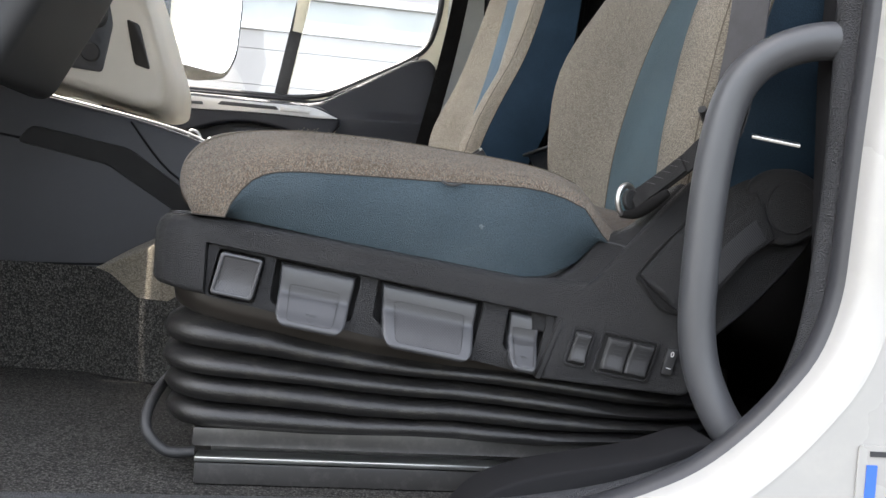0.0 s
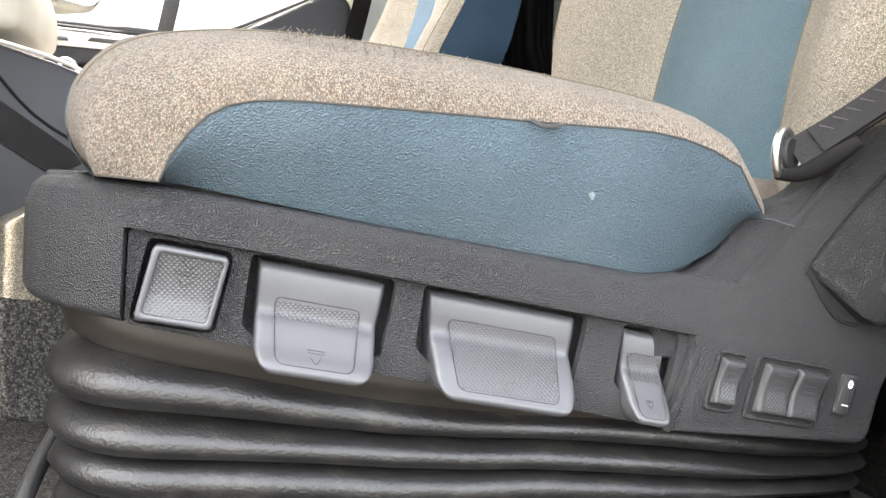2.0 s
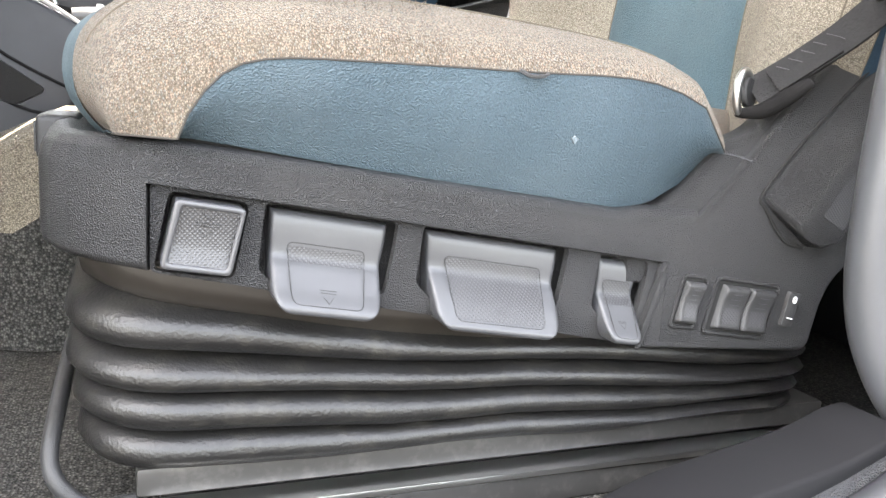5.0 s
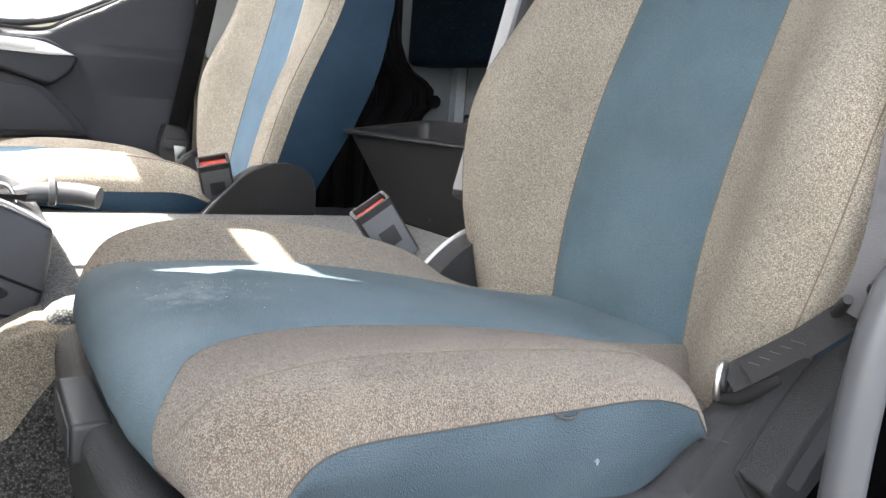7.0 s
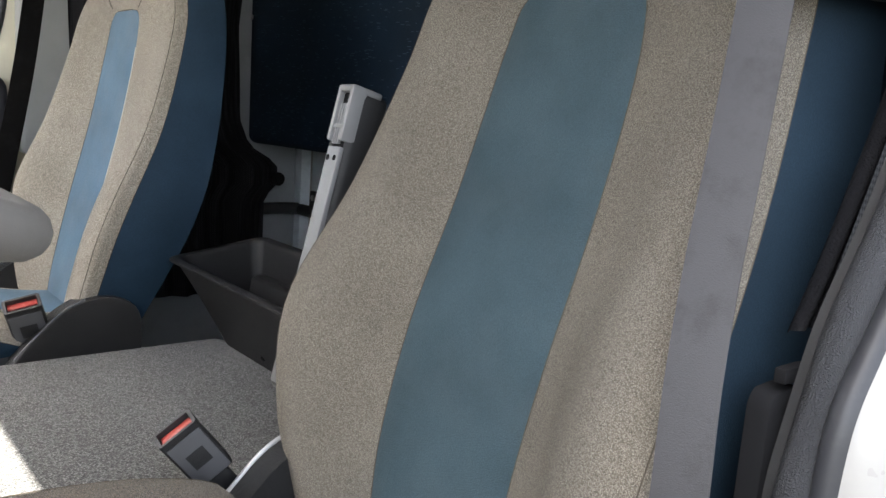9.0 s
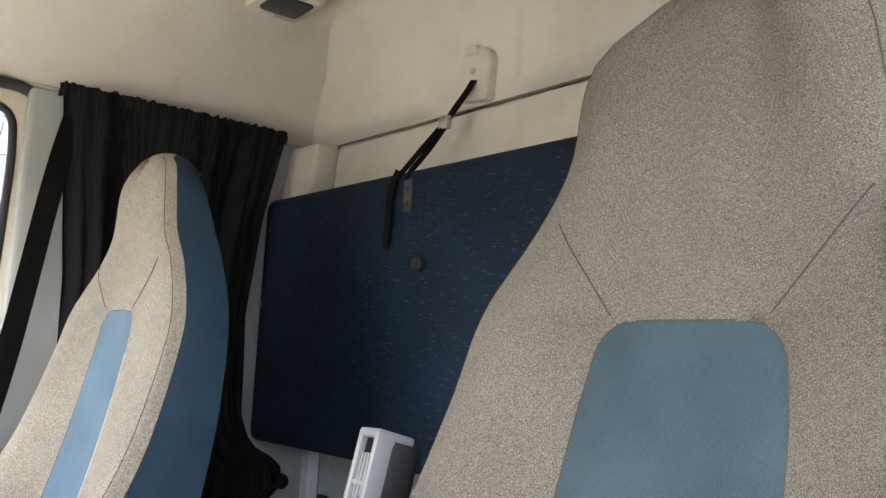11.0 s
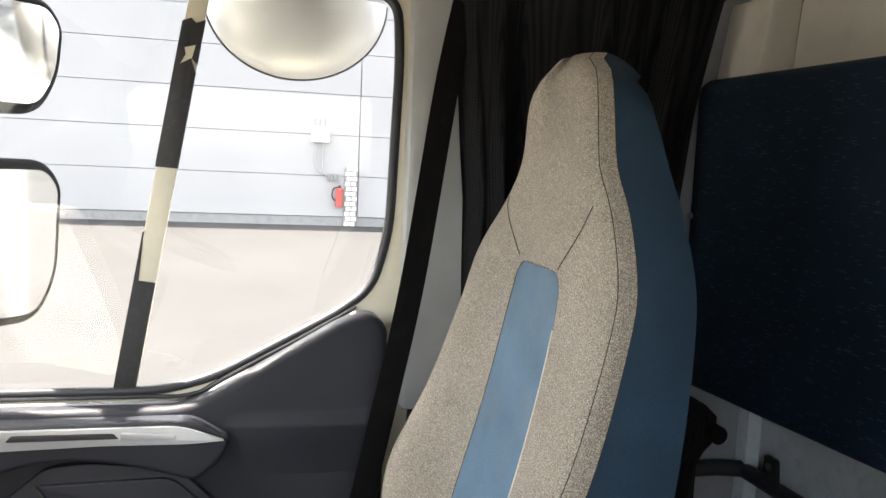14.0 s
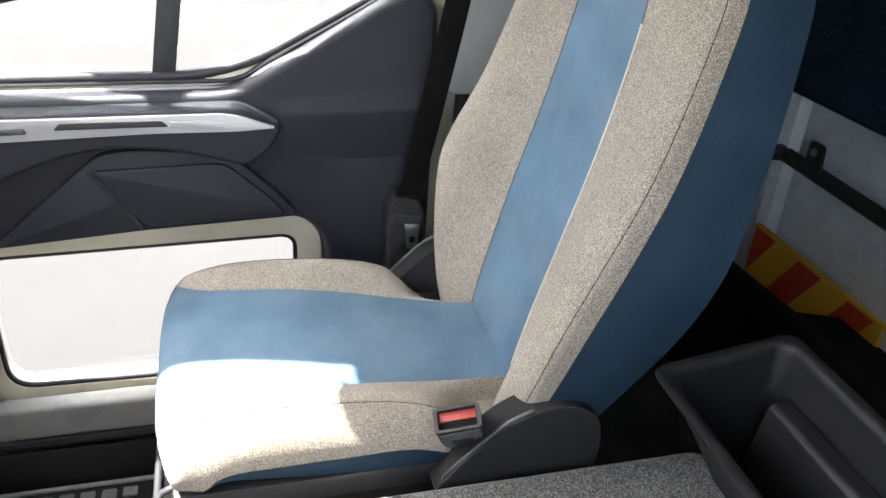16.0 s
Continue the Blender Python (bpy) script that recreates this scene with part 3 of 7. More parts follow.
def build_seat(at, label, m_cush, m_back, m_insert, m_back_insert, m_side, m_back_side, group, shape=(BX,), wide=0.0, crown=0.0, low=0.0, hw=0.232, far_rise=0.0, yo=0.0):
    seat = thing("truck_seat", at, label, "seat", group)
    m_seam = M_STITCH if m_back is M_TWEED_BACK else M_SEAM
    rows = [cushion_rows(c, i, wide, crown, low, hw, far_rise) for i, c in enumerate(CUSH)]
    def nose_x(x, y):
        """The front corners are rounded in plan."""
        k = max(0, (abs(y) - 0.09) / 0.14)
        return x + 0.022 * k * k * min(1, max(0, (-0.09 - x) / 0.15))
    def tuck(x, y, z):
        """The lower front corners turn under."""
        k = min(1, max(0, (0.318 - z) / 0.036)) ** 2.4 * min(1, max(0, (-0.178 - x) / 0.03)) * min(1, max(0, (abs(y) - 0.06) / 0.1))
        return (x + 0.009 * k, y * (1 - 0.03 * k), z)
    V = [[(lambda q: (q[0], q[1] + yo, q[2] - Z0))(tuck(nose_x(c.x, y), y, z)) for y, z in r] for c, r in zip(CUSH, rows)]
    n = len(V[0])
    side = lambda j: j < 4 or j >= n - 5
    ins = lambda j: 16 <= j < n - 17
    cushion = part("cushion", strip_mesh(V, lambda i, j: ins(j)), m_insert, seat, "blue centre panel of the cushion", at=(0, 0, 0), angle=70)
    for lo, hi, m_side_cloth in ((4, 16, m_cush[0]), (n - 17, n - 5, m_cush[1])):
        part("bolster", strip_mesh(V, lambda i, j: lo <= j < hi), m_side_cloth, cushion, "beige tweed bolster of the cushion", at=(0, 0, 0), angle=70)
    for lo, hi in ((0, 4), (n - 5, n - 1)):
        part("side_cover", strip_mesh(V, lambda i, j: lo <= j < hi), m_side, cushion, "blue leatherette side of the cushion", at=(0, 0, 0), angle=70)
    # seam along both upper edges and round the insert
    for j in (4, n - 5):
        pts = [V[i][j] for i in range(6, len(V) - 4)]
        part("seam", tube(pts, 0.0006, 6), M_SEAM, cushion, at=(0, 0, 0))
    for j in (9, n - 10):
        part("seam", tube([(p[0], p[1], p[2] + 0.0004) for p in (V[i][j] for i in range(10, len(V) - 8))], 0.0005, 6), m_seam, cushion, at=(0, 0, 0))
    # backrest
    zs = [0.27 + (TOP_I - 0.03 - 0.27) * k / 28 for k in range(28)] + [TOP_I - 0.03 + 0.030 * math.sin(k / 6 * math.pi / 2) for k in range(7)] + [TOP_I + (1.238 - TOP_I) * k / 16 for k in range(1, 17)]
    def head_fall(z, xx, r):
        """The crown slopes down behind the face of the head."""
        k = min(1, max(0, (z - 1.10) / 0.138))
        return 0.055 * k * k * (3 - 2 * k) * min(1, max(0, (xx - r[5][1] - 0.002) / 0.07)) ** 1.6
    B = [[(xx, y + yo, z - head_fall(z, xx, r) - Z0) for y, xx in r] for z, r in ((z, back_rows(z, *shape)) for z in zs)]
    # rounded closing rows over the head
    last = B[-1]
    for k in (1, 2, 3):
        s = 1 - 0.16 * k * k / 2.2
        yc = (last[0][1] + last[-1][1]) / 2
        B.append([(p[0] + 0.008 * k, yc + (p[1] - yc) * s, p[2] + 0.007 * (1 - (k / 4) ** 2) + 0.002 * k) for p in last])
    nb = len(B[0])
    half = 34
    def corner(i, j):
        return ins_b(j) and i < half
    ins_b = lambda j: 16 <= j < nb - 17
    sd = lambda j: j < 4 or j >= nb - 5
    back = part("backrest", strip_mesh(B, lambda i, j: not sd(j) and not corner(i, j)), m_back, seat, at=(0, 0, 0), angle=70)
    part("backrest_insert", strip_mesh(B, corner), m_back_insert, back, "blue centre panel of the backrest", at=(0, 0, 0), angle=70)
    for lo, hi in ((0, 4), (nb - 5, nb - 1)):
        part("side_panel", strip_mesh(B, lambda i, j: lo <= j < hi), m_back_side, back, "navy cloth side of the backrest", at=(0, 0, 0), angle=70)
    shell = [[p, (p[0] + 0.004, yo + (p[1] - yo) * 0.6, p[2]), (p[0] + 0.006, yo, p[2]), (q[0] + 0.004, yo + (q[1] - yo) * 0.6, q[2]), q] for p, q in ((r[0], r[-1]) for r in B)]
    part("back_shell", strip_mesh(shell, lambda i, j: True), M_BLACK, back, "dark back shell", at=(0, 0, 0))
    top = B[-1]
    bm = bmesh.new()
    bm.faces.new([bm.verts.new(p) for p in top])
    part("head_cap", bm, m_back, back, at=(0, 0, 0), angle=70)
    # stitched lines: outer edges, edge seam, head seams
    for sgn in (-1, 1):
        j = 7 if sgn < 0 else nb - 8
        part("seam", tube([B[i][j] for i in range(1, len(B) - 1)], 0.0007, 6), m_seam, back, at=(0, 0, 0))
        j2 = 4 if sgn < 0 else nb - 5
        part("seam", tube([B[i][j2] for i in range(1, len(B) - 1)], 0.0006, 6), m_seam, back, at=(0, 0, 0))
        pts = []
        for k in range(9):
            y, z = sgn * (0.150 - 0.080 * k / 8), 1.035 - 0.100 * k / 8
            pts.append((back_front(y, z, *shape) - 0.0004, y + yo, z - Z0))
        part("seam", tube(pts, 0.0008, 6), m_seam, back, at=(0, 0, 0))
        edge = [(B[i][16 if sgn < 0 else nb - 17]) for i in range(0, half + 1)]
        part("seam", tube([(p[0] - 0.0006, p[1], p[2]) for p in edge], 0.0006, 6), m_seam, back, at=(0, 0, 0))
    yy = [-0.048 + 0.096 * k / 10 for k in range(11)]
    part("seam", tube([(back_front(y, TOP_I + 0.001, *shape) - 0.0006, y + yo, TOP_I + 0.001 - Z0) for y in yy], 0.0007, 6), m_seam, back, at=(0, 0, 0))
    return seat


def local(bm, at):
    """Moves world geometry into the frame of a thing standing at `at`."""
    bm.transform(Matrix.Translation(-Vector(at)))
    return bm

# ---------------- the cab's shell ----------------
YD, YP = -0.19, 1.86          # planes of the driver's opening and the passenger door
ROOF = 1.74
solo("ground", box(-60, 60, -40, 60, -1.16, -1.06), M_CONCRETE, "pale dusty concrete yard in sunlight", "ground", kind="structure")
fl = thing("floor", (0, 0.8, 0.0), "dark carpeted cab floor with textured rubber", "floor", kind="structure")
part("floor_pan", box(-1.25, 1.20, -0.17, 1.16, -0.02, 0.04, 0.004), M_CARPET, fl)
part("floor_pan", box(-0.33, 1.20, 1.16, 1.84, -0.02, 0.04, 0.004), M_MAT, fl)
part("footwell_floor", box(-1.25, -0.33, 1.16, 1.46, -0.02, 0.04, 0.004), M_MAT, fl)
# raised tunnel cover between the seats
tun = thing("tunnel", (0.1, 0.82, 0.04), "raised engine tunnel covered in worn grey carpet", "engine cover", kind="structure")
part("forward_cover", box(-1.12, -0.33, 0.545, 1.10, 0.042, 0.20, 0.015, 3), M_CARPET, tun, "dark carpet under the console")
def rise_edge(x):
    """Height at which the floor's dark carpet meets the lighter tunnel carpet."""
    return lerp(x, [-1.12, -0.42, -0.36, -0.303, -0.249, -0.15], [0.200, 0.195, 0.156, 0.158, 0.232, 0.262])
def rise_at(x, z):
    top = lerp(x, [-0.48, -0.27], [0.178, 0.285]) - 0.012
    y0 = lerp(x, [-0.45, -0.30], [0.495, 0.412])
    return lerp((z - 0.0415) / (top - 0.0415), [0, 1], [y0, lerp(x, [-0.45, -0.30], [0.512, 0.462])])
def lower_rise(u, v):
    x = -1.12 + 1.42 * u
    z = 0.0415 + (rise_edge(x) - 0.0415) * v
    return (x, rise_at(x, z) - 0.004 * v, z)
def upper_rise(u, v):
    x = -1.12 + 1.42 * u
    top = max(lerp(x, [-0.48, -0.27], [0.178, 0.285]), rise_edge(x))
    z = lerp(v, [0, 0.6, 0.75, 1], [rise_edge(x) - 0.012, top - 0.012, top, top])
    return (x, rise_at(x, z) if v <= 0.6 else lerp(v, [0.6, 0.75, 1], [rise_at(x, top - 0.012), 0.03 + rise_at(x, top - 0.012), 0.62]), z)
part("carpet_rise", grid(lower_rise, 60, 12), M_CARPET, tun, "dark floor carpet turned up at the tunnel", angle=80)
# The upper rise is paler because its colour carries the light falling there.
part("carpet_rise", grid(upper_rise, 60, 20), M_RISE, tun, "carpet rising to the tunnel, bounce light in its colour", angle=80)
part("cover", prism(rounded([(-0.30, 0.04), (-0.262, 0.30), (0.46, 0.30), (0.50, 0.26), (0.50, 0.04)], [0, 0.04, 0.02, 0.02, 0]), 0.47, 1.165, 'y', 0.02, 4, r_back=True), M_TUNNEL, tun, angle=60)

# rear wall
rw = thing("wall_rear", (1.02, 0.8, 0.04), "cab rear wall, grey-blue steel below and cream lining above", "wall", kind="structure")
part("steel_wall", box(1.07, 1.11, YD, YP, 0.0, ROOF), M_WALL_BLUE, rw)
part("lining_lower", prism(rounded([(0.945, 1.20), (0.965, 1.455), (1.07, 1.455), (1.07, 1.20)], [0.01, 0.012, 0, 0], 4), YD, 1.70, 'y'), M_LINING, rw)
part("corner_lining", prism(rounded([(0.86, 1.20), (0.90, 1.46), (1.07, 1.46), (1.07, 1.20)], [0.015, 0.02, 0, 0], 4), 1.704, YP - 0.03, 'y', 0.012), M_LINING, rw)
# upper lining sweeps round into the roof, with a recess about the anchor plate
def upper(u, v):
    y = YD + (1.90 - YD) * v
    x = 0.972 - 0.012 * u - 0.10 * max(0, u - 0.55) ** 2 / 0.2
    z = 1.458 + (ROOF - 1.458) * min(1, u * 1.02)
    bulge = 0.045 * (1 / (1 + math.exp(-(y - 1.275) / 0.012))) * (1 / (1 + math.exp((y - 1.80) / 0.03)))
    left = 0.045 * (1 / (1 + math.exp((y - 1.02) / 0.012)))
    fade = min(1, u / 0.10)
    return (x - (bulge + left) * fade * (1 - 0.2 * u), y, z)
part("lining_upper", grid(upper, 20, 130), M_LINING, rw, angle=80)
for x0, z0 in ((0.962, 1.456),):
    part("trim_joint", tube([(x0 - 0.001, y, z0) for y in (YD, 0.6, 1.2, 1.70)], 0.0020, 8), M_GROOVE, rw)
part("trim_joint", tube([(0.951, 1.702, 1.21), (0.967, 1.702, 1.455)], 0.0022, 6), M_GROOVE, rw)
REAR_PIVOT, REAR_TURN = Vector((0.83, 1.83, 0)), radians(3.7)
def turn_rear(ob):
    """The rear wall and what hangs on it stand a little out of square."""
    m = Matrix.Translation(REAR_PIVOT) @ Matrix.Rotation(REAR_TURN, 4, 'Z') @ Matrix.Translation(-REAR_PIVOT)
    ob.location = m @ ob.location
    ob.rotation_euler = (0, 0, REAR_TURN)
    return ob
turn_rear(rw)
# side wall behind the passenger door
sw = thing("wall_passenger_side", (0.65, YP, 0.04), "cab side wall behind the door, pale grey-cream lining", "wall", kind="structure")
part("outer_skin", box(0.28, 1.07, YP, YP + 0.05, 0.0, 1.49), M_WHITE, sw)
part("pillar_lining", prism(rounded([(0.225, 0.62), (0.225, 1.47), (0.46, 1.47), (0.46, 0.62)], 0.02), YP - 0.045, YP - 0.002, 'y', 0.012), M_PILLAR, sw)
# The dimness behind the curtain is put into the rear panel's paint.
part("rear_panel", box(0.462, 1.03, YP - 0.02, YP - 0.002, 0.04, 1.47, 0.004), surface("shaded_grey_panel_paint", (0.34, 0.36, 0.38), 0.5, vary=0.08, dirt=(0.2, 0.2, 0.2), dirt_amt=0.3), sw)
part("corner_channel", box(0.995, 1.03, YP - 0.06, YP - 0.02, 0.04, 1.2, 0.006), M_WALL_BLUE, sw)
# driver's side shell with its door opening
ds = thing("wall_driver_side", (0.4, YD, 0.0), "white painted driver's door frame with black rubber seal", "door frame", kind="structure")
OPEN = rounded([(-0.95, 0.06), (0.03, 0.076), (0.122, 0.092), (0.200, 0.124), (0.246, 0.163), (0.288, 0.213), (0.303, 0.26), (0.308, 0.387), (0.313, 0.47), (0.315, 0.548), (0.325, 0.607), (0.360, 0.655), (0.46, 0.80), (0.50, 0.90), (0.50, 1.40), (-0.50, 1.40), (-0.95, 0.80)], [0.03, 0.1, 0.1, 0.08, 0.08, 0.05, 0.05, 0.1, 0.1, 0.1, 0.08, 0.08, 0.1, 0.08, 0.08, 0.06, 0.05], 4)
SEAL = rounded([(-0.95, 0.066), (0.05, 0.078), (0.16, 0.098), (0.250, 0.136), (0.280, 0.176), (0.296, 0.215), (0.303, 0.26), (0.309, 0.364), (0.308, 0.47), (0.306, 0.54), (0.324, 0.593), (0.348, 0.662), (0.42, 0.765), (0.47, 0.90), (0.47, 1.38), (-0.50, 1.38), (-0.93, 0.80)], [0.03, 0.1, 0.1, 0.06, 0.05, 0.05, 0.05, 0.1, 0.1, 0.06, 0.1, 0.08, 0.1, 0.08, 0.08, 0.06, 0.05], 4)
BODY = [(-1.3, -0.35), (1.28, -0.35), (1.28, ROOF), (-0.55, ROOF), (-1.3, 0.85)]
def grow(ring, d):
    out = []
    N = len(ring)
    for i in range(N):
        a, b, c = Vector(ring[i - 1]), Vector(ring[i]), Vector(ring[(i + 1) % N])
        t = (c - a).normalized()
        out.append((b.x + t.y * d, b.y - t.x * d))
    return out
def sweep_ring(ring, prof):
    """A closed band along the 2D ring; prof: (outset, y) pairs."""
    rows = [grow(ring, o) for o, _ in prof]
    bm = bmesh.new()
    V = [[bm.verts.new((p[0], y, p[1])) for p in r] for r, (_, y) in zip(rows, prof)]
    N = len(ring)
    for A, B in zip(V, V[1:]):
        for k in range(N):
            bm.faces.new((A[k], A[(k + 1) % N], B[(k + 1) % N], B[k]))
    return bm
part("body_side", prism(BODY, YD - 0.008, YD + 0.012, 'y', holes=[grow(OPEN, 0.030)]), M_WHITE, ds)
part("paint_edge", sweep_ring(OPEN, [(0.007, -0.171), (0.008, -0.177), (0.012, -0.186), (0.020, -0.1945), (0.032, -0.1986)]), M_WHITE, ds, angle=80)
part("inner_skin", prism(BODY, -0.130, -0.118, 'y', holes=[grow(SEAL, 0.014)]), M_BLACK, ds)
part("smooth_seal", sweep_ring(OPEN, [(0.014, -0.147), (0.006, -0.150), (0.001, -0.156), (0.001, -0.163), (0.004, -0.169), (0.010, -0.173)]), M_RUBBER, ds, "smooth dark rubber band of the door opening", angle=80)
part("door_seal", sweep_ring(SEAL, [(0.020, -0.130), (0.004, -0.130), (-0.001, -0.133), (-0.003, -0.139), (-0.002, -0.146), (0.003, -0.152), (0.020, -0.156)]), M_SEAL, ds, "grained black rubber door seal", angle=80)
part("rear_pillar_trim", prism(rounded([(0.336, 0.1), (0.316, 0.45), (0.318, 0.595), (0.324, 0.606), (0.36, 0.608), (0.36, 0.1)], 0.008), -0.117, -0.098, 'y', 0.006), M_DARKBLACK, ds, "charcoal pillar trim ending below the curtain")
part("pillar_lining", prism(rounded([(0.495, 0.60), (0.495, 0.735), (0.62, 0.735), (0.62, 0.60)], 0.006), -0.056, -0.048, 'y', 0.002), surface("grey_green_pillar_lining", (0.20, 0.21, 0.20), 0.6, grain=900, bump_s=0.3), ds, "pale grey-green lining behind the seal")
# sill cover under the seat
part("sill_cover", prism(rounded([(0.010, 0.050), (0.040, 0.086), (0.080, 0.101), (0.177, 0.119), (0.212, 0.132), (0.232, 0.135), (0.236, 0.126), (0.196, 0.101), (0.110, 0.086), (0.060, 0.070), (0.040, 0.045)], [0.01, 0.02, 0.03, 0.04, 0.02, 0.005, 0.005, 0.03, 0.03, 0.02, 0.01], 5), -0.140, -0.085, 'y', 0.006, 3, r_back=True), M_DARKBLACK, ds, "black plastic sill end cover", angle=55)
lbl = part("sticker", prism(rounded([(0.314, 0.060), (0.352, 0.060), (0.352, 0.152), (0.314, 0.152)], 0.004), YD - 0.0098, YD - 0.0086, 'y'), M_WHITE, ds, "white printed sticker")
part("blue_bar", prism([(0.321, 0.085), (0.3295, 0.085), (0.3295, 0.137), (0.321, 0.137)], YD - 0.0108, YD - 0.0099, 'y'), M_BLUE_STICKER, lbl)
part("print_bar", prism([(0.323, 0.1435), (0.340, 0.1435), (0.340, 0.1475), (0.323, 0.1475)], YD - 0.0108, YD - 0.0099, 'y'), M_RUBBER, lbl)
# roof, front header and windscreen frame
solo("ceiling", merge(box(-0.50, 1.30, YD - 0.05, 1.95, ROOF, ROOF + 0.03), prism([(-0.62, 1.50), (-0.50, 1.43), (-0.46, 1.47), (-0.47, ROOF), (-0.55, ROOF)], YD, 1.9, 'y')), M_LINING, "cream cloth headlining of the cab roof", "ceiling", kind="structure")
# Unseen visor boards, added to limit how far windscreen sun reaches.
vs_ = thing("added_visor_boards", (-0.53, 0.8, 1.44), "unseen dark visor boards added at the windscreen's top to block sun", "sun visor", kind="structure")
for y0, y1, low in ((YD + 0.02, 0.450, 1.155), (0.455, 1.50, 1.305)):
    part("board", prism(rounded([(-0.575, 1.47), (-0.540, low), (-0.531, low + 0.002), (-0.562, 1.475)], 0.003), y0, y1, 'y', 0.002), M_BLACK, vs_)
# side header above the passenger door: slopes inwards to the roof
def header(u, v):
    x = -0.62 + (0.99 + 0.62) * v
    prof = smooth_path([(0, 1.862, 1.478), (0, 1.846, 1.492), (0, 1.82, 1.53), (0, 1.775, 1.60), (0, 1.70, 1.68), (0, 1.58, 1.735), (0, 1.40, ROOF)], 4)
    k = u * (len(prof) - 1)
    i = min(int(k), len(prof) - 2)
    p = prof[i].lerp(prof[i + 1], k - i)
    fr = max(0, (v - 0.80) / 0.2)
    return (x, p.y - 0.012 * fr * fr, p.z)
hd = thing("header_passenger_side", (0.2, 1.8, 1.48), "cream headlining over the passenger door, lightly stained", "headlining", kind="structure")
part("lining", grid(header, 24, 40), M_LINING, hd, angle=80)
part("outer_roof_rail", box(-0.62, 1.07, 1.90, 1.96, 1.47, ROOF + 0.03, 0.01), M_WHITE, hd)
part("lower_lip", tube([(x, 1.857, 1.482) for x in (-0.62, 0.0, 0.5, 0.97)], 0.006, 8), M_LINING, hd)
# Pillars out of view; the passenger's is made wide to shade that cushion.
for y0, y1 in ((YD - 0.06, YD + 0.06), (1.57, 1.93)):
    solo("windscreen_pillar", prism([(-0.54, 1.50), (-0.64, 1.50), (-1.24, 0.80), (-1.24, -0.10), (-1.10, -0.10), (-1.08, 0.76)], y0, y1, 'y', 0.02, 3, r_back=True), M_BLACK, "dark windscreen pillar, its width set out of view to block sun", "pillar", kind="structure")
solo("wall_front", box(-1.32, -1.25, YD, 1.9, -0.3, 0.80), M_BLACK, "dark front bulkhead behind the dashboard", "wall", kind="structure")

solo("wall_under_cab", box(-1.2, 1.22, -0.12, 1.44, -1.06, -0.30, 0.02), M_BLACK, "plain black underframe below the cab floor", "underframe", kind="structure")

# speaker grille over the door
sp = thing("speaker", (-0.23, 1.80, 1.55), "beige door-header loudspeaker with a perforated grille", "speaker")
ang = math.atan2(1.60 - 1.53, 1.82 - 1.775)
spm = Matrix.LocRotScale((-0.23, 1.803, 1.575), Euler(((math.pi / 2 - ang), 0, 0)), None)
def hdr(bm):
    bm.transform(spm)
    return bm
part("housing", hdr(prism(rounded([(-0.098, -0.085), (0.098, -0.085), (0.098, 0.12), (-0.098, 0.12)], 0.012), -0.026, 0.02, 'y', 0.008)), M_BEIGE, sp)
gr = part("grille", hdr(prism(rounded([(-0.082, -0.07), (0.082, -0.07), (0.082, 0.115), (-0.082, 0.115)], 0.008), -0.030, -0.024, 'y', 0.003)), M_BEIGE, sp)
bm = bmesh.new()
for r in range(-7, 9):
    for c in range(-9, 10):
        x, z = (c + 0.5 * (r % 2)) * 0.0098, 0.025 + r * 0.0085
        if x * x + (z - 0.025) ** 2 < 0.068 ** 2:
            merge(bm, cyl((x, -0.0305, z), (0, 1, 0), 0.0033, 0.002, 6))
part("perforation", hdr(bm), M_DARKBLACK, gr)
for sx in (-1, 1):
    part("screw", hdr(cyl((sx * 0.066, -0.032, -0.056), (0, 1, 0), 0.006, 0.004, 12)), M_BLACK, gr)
# overhead locker corner
solo("overhead_locker", prism(rounded([(-0.58, 1.48), (-0.50, 1.50), (-0.40, 1.545), (-0.36, ROOF - 0.01), (-0.58, ROOF - 0.01)], [0.01, 0.03, 0.02, 0.02, 0.01]), -0.10, 1.80, 'y', 0.015, 3, r_back=True), M_LINING, "cream overhead storage locker under the roof", "locker")
# roof lamp
lp = thing("ceiling_lamp", (0.68, 1.53, ROOF - 0.02), "small cream roof lamp, switched off", "lamp")
part("housing", prism(rounded([(0.62, 1.44), (0.76, 1.44), (0.76, 1.60), (0.62, 1.60)], 0.02), ROOF - 0.035, ROOF - 0.001, 'z', 0.01), M_BEIGE, lp)
part("lens", prism(rounded([(0.64, 1.46), (0.74, 1.46), (0.74, 1.56), (0.64, 1.56)], 0.015), ROOF - 0.040, ROOF - 0.034, 'z', 0.003), M_PLASTIC_SM, lp)
part("switch", box(0.67, 0.69, 1.575, 1.59, ROOF - 0.042, ROOF - 0.034, 0.002), M_WHITE_INK, lp)

# ---------------- passenger door ----------------
pd = thing("door_1", (-0.3, YP, 0.0), "closed passenger door, charcoal trim, cream frame and low kerb window", "door", kind="structure")
WIN = rounded([(-0.92, 0.665), (-0.17, 0.667), (0.10, 0.812), (0.165, 0.86), (0.195, 0.97), (0.203, 1.30), (0.195, 1.412), (-0.62, 1.398), (-0.92, 1.0)], [0.03, 0.10, 0.2, 0.04, 0.1, 0.1, 0.045, 0.03, 0.05], 6)
LOW = rounded([(-0.64, 0.03), (-0.07, 0.02), (-0.068, 0.335), (-0.64, 0.325)], [0.05, 0.03, 0.03, 0.03], 6)
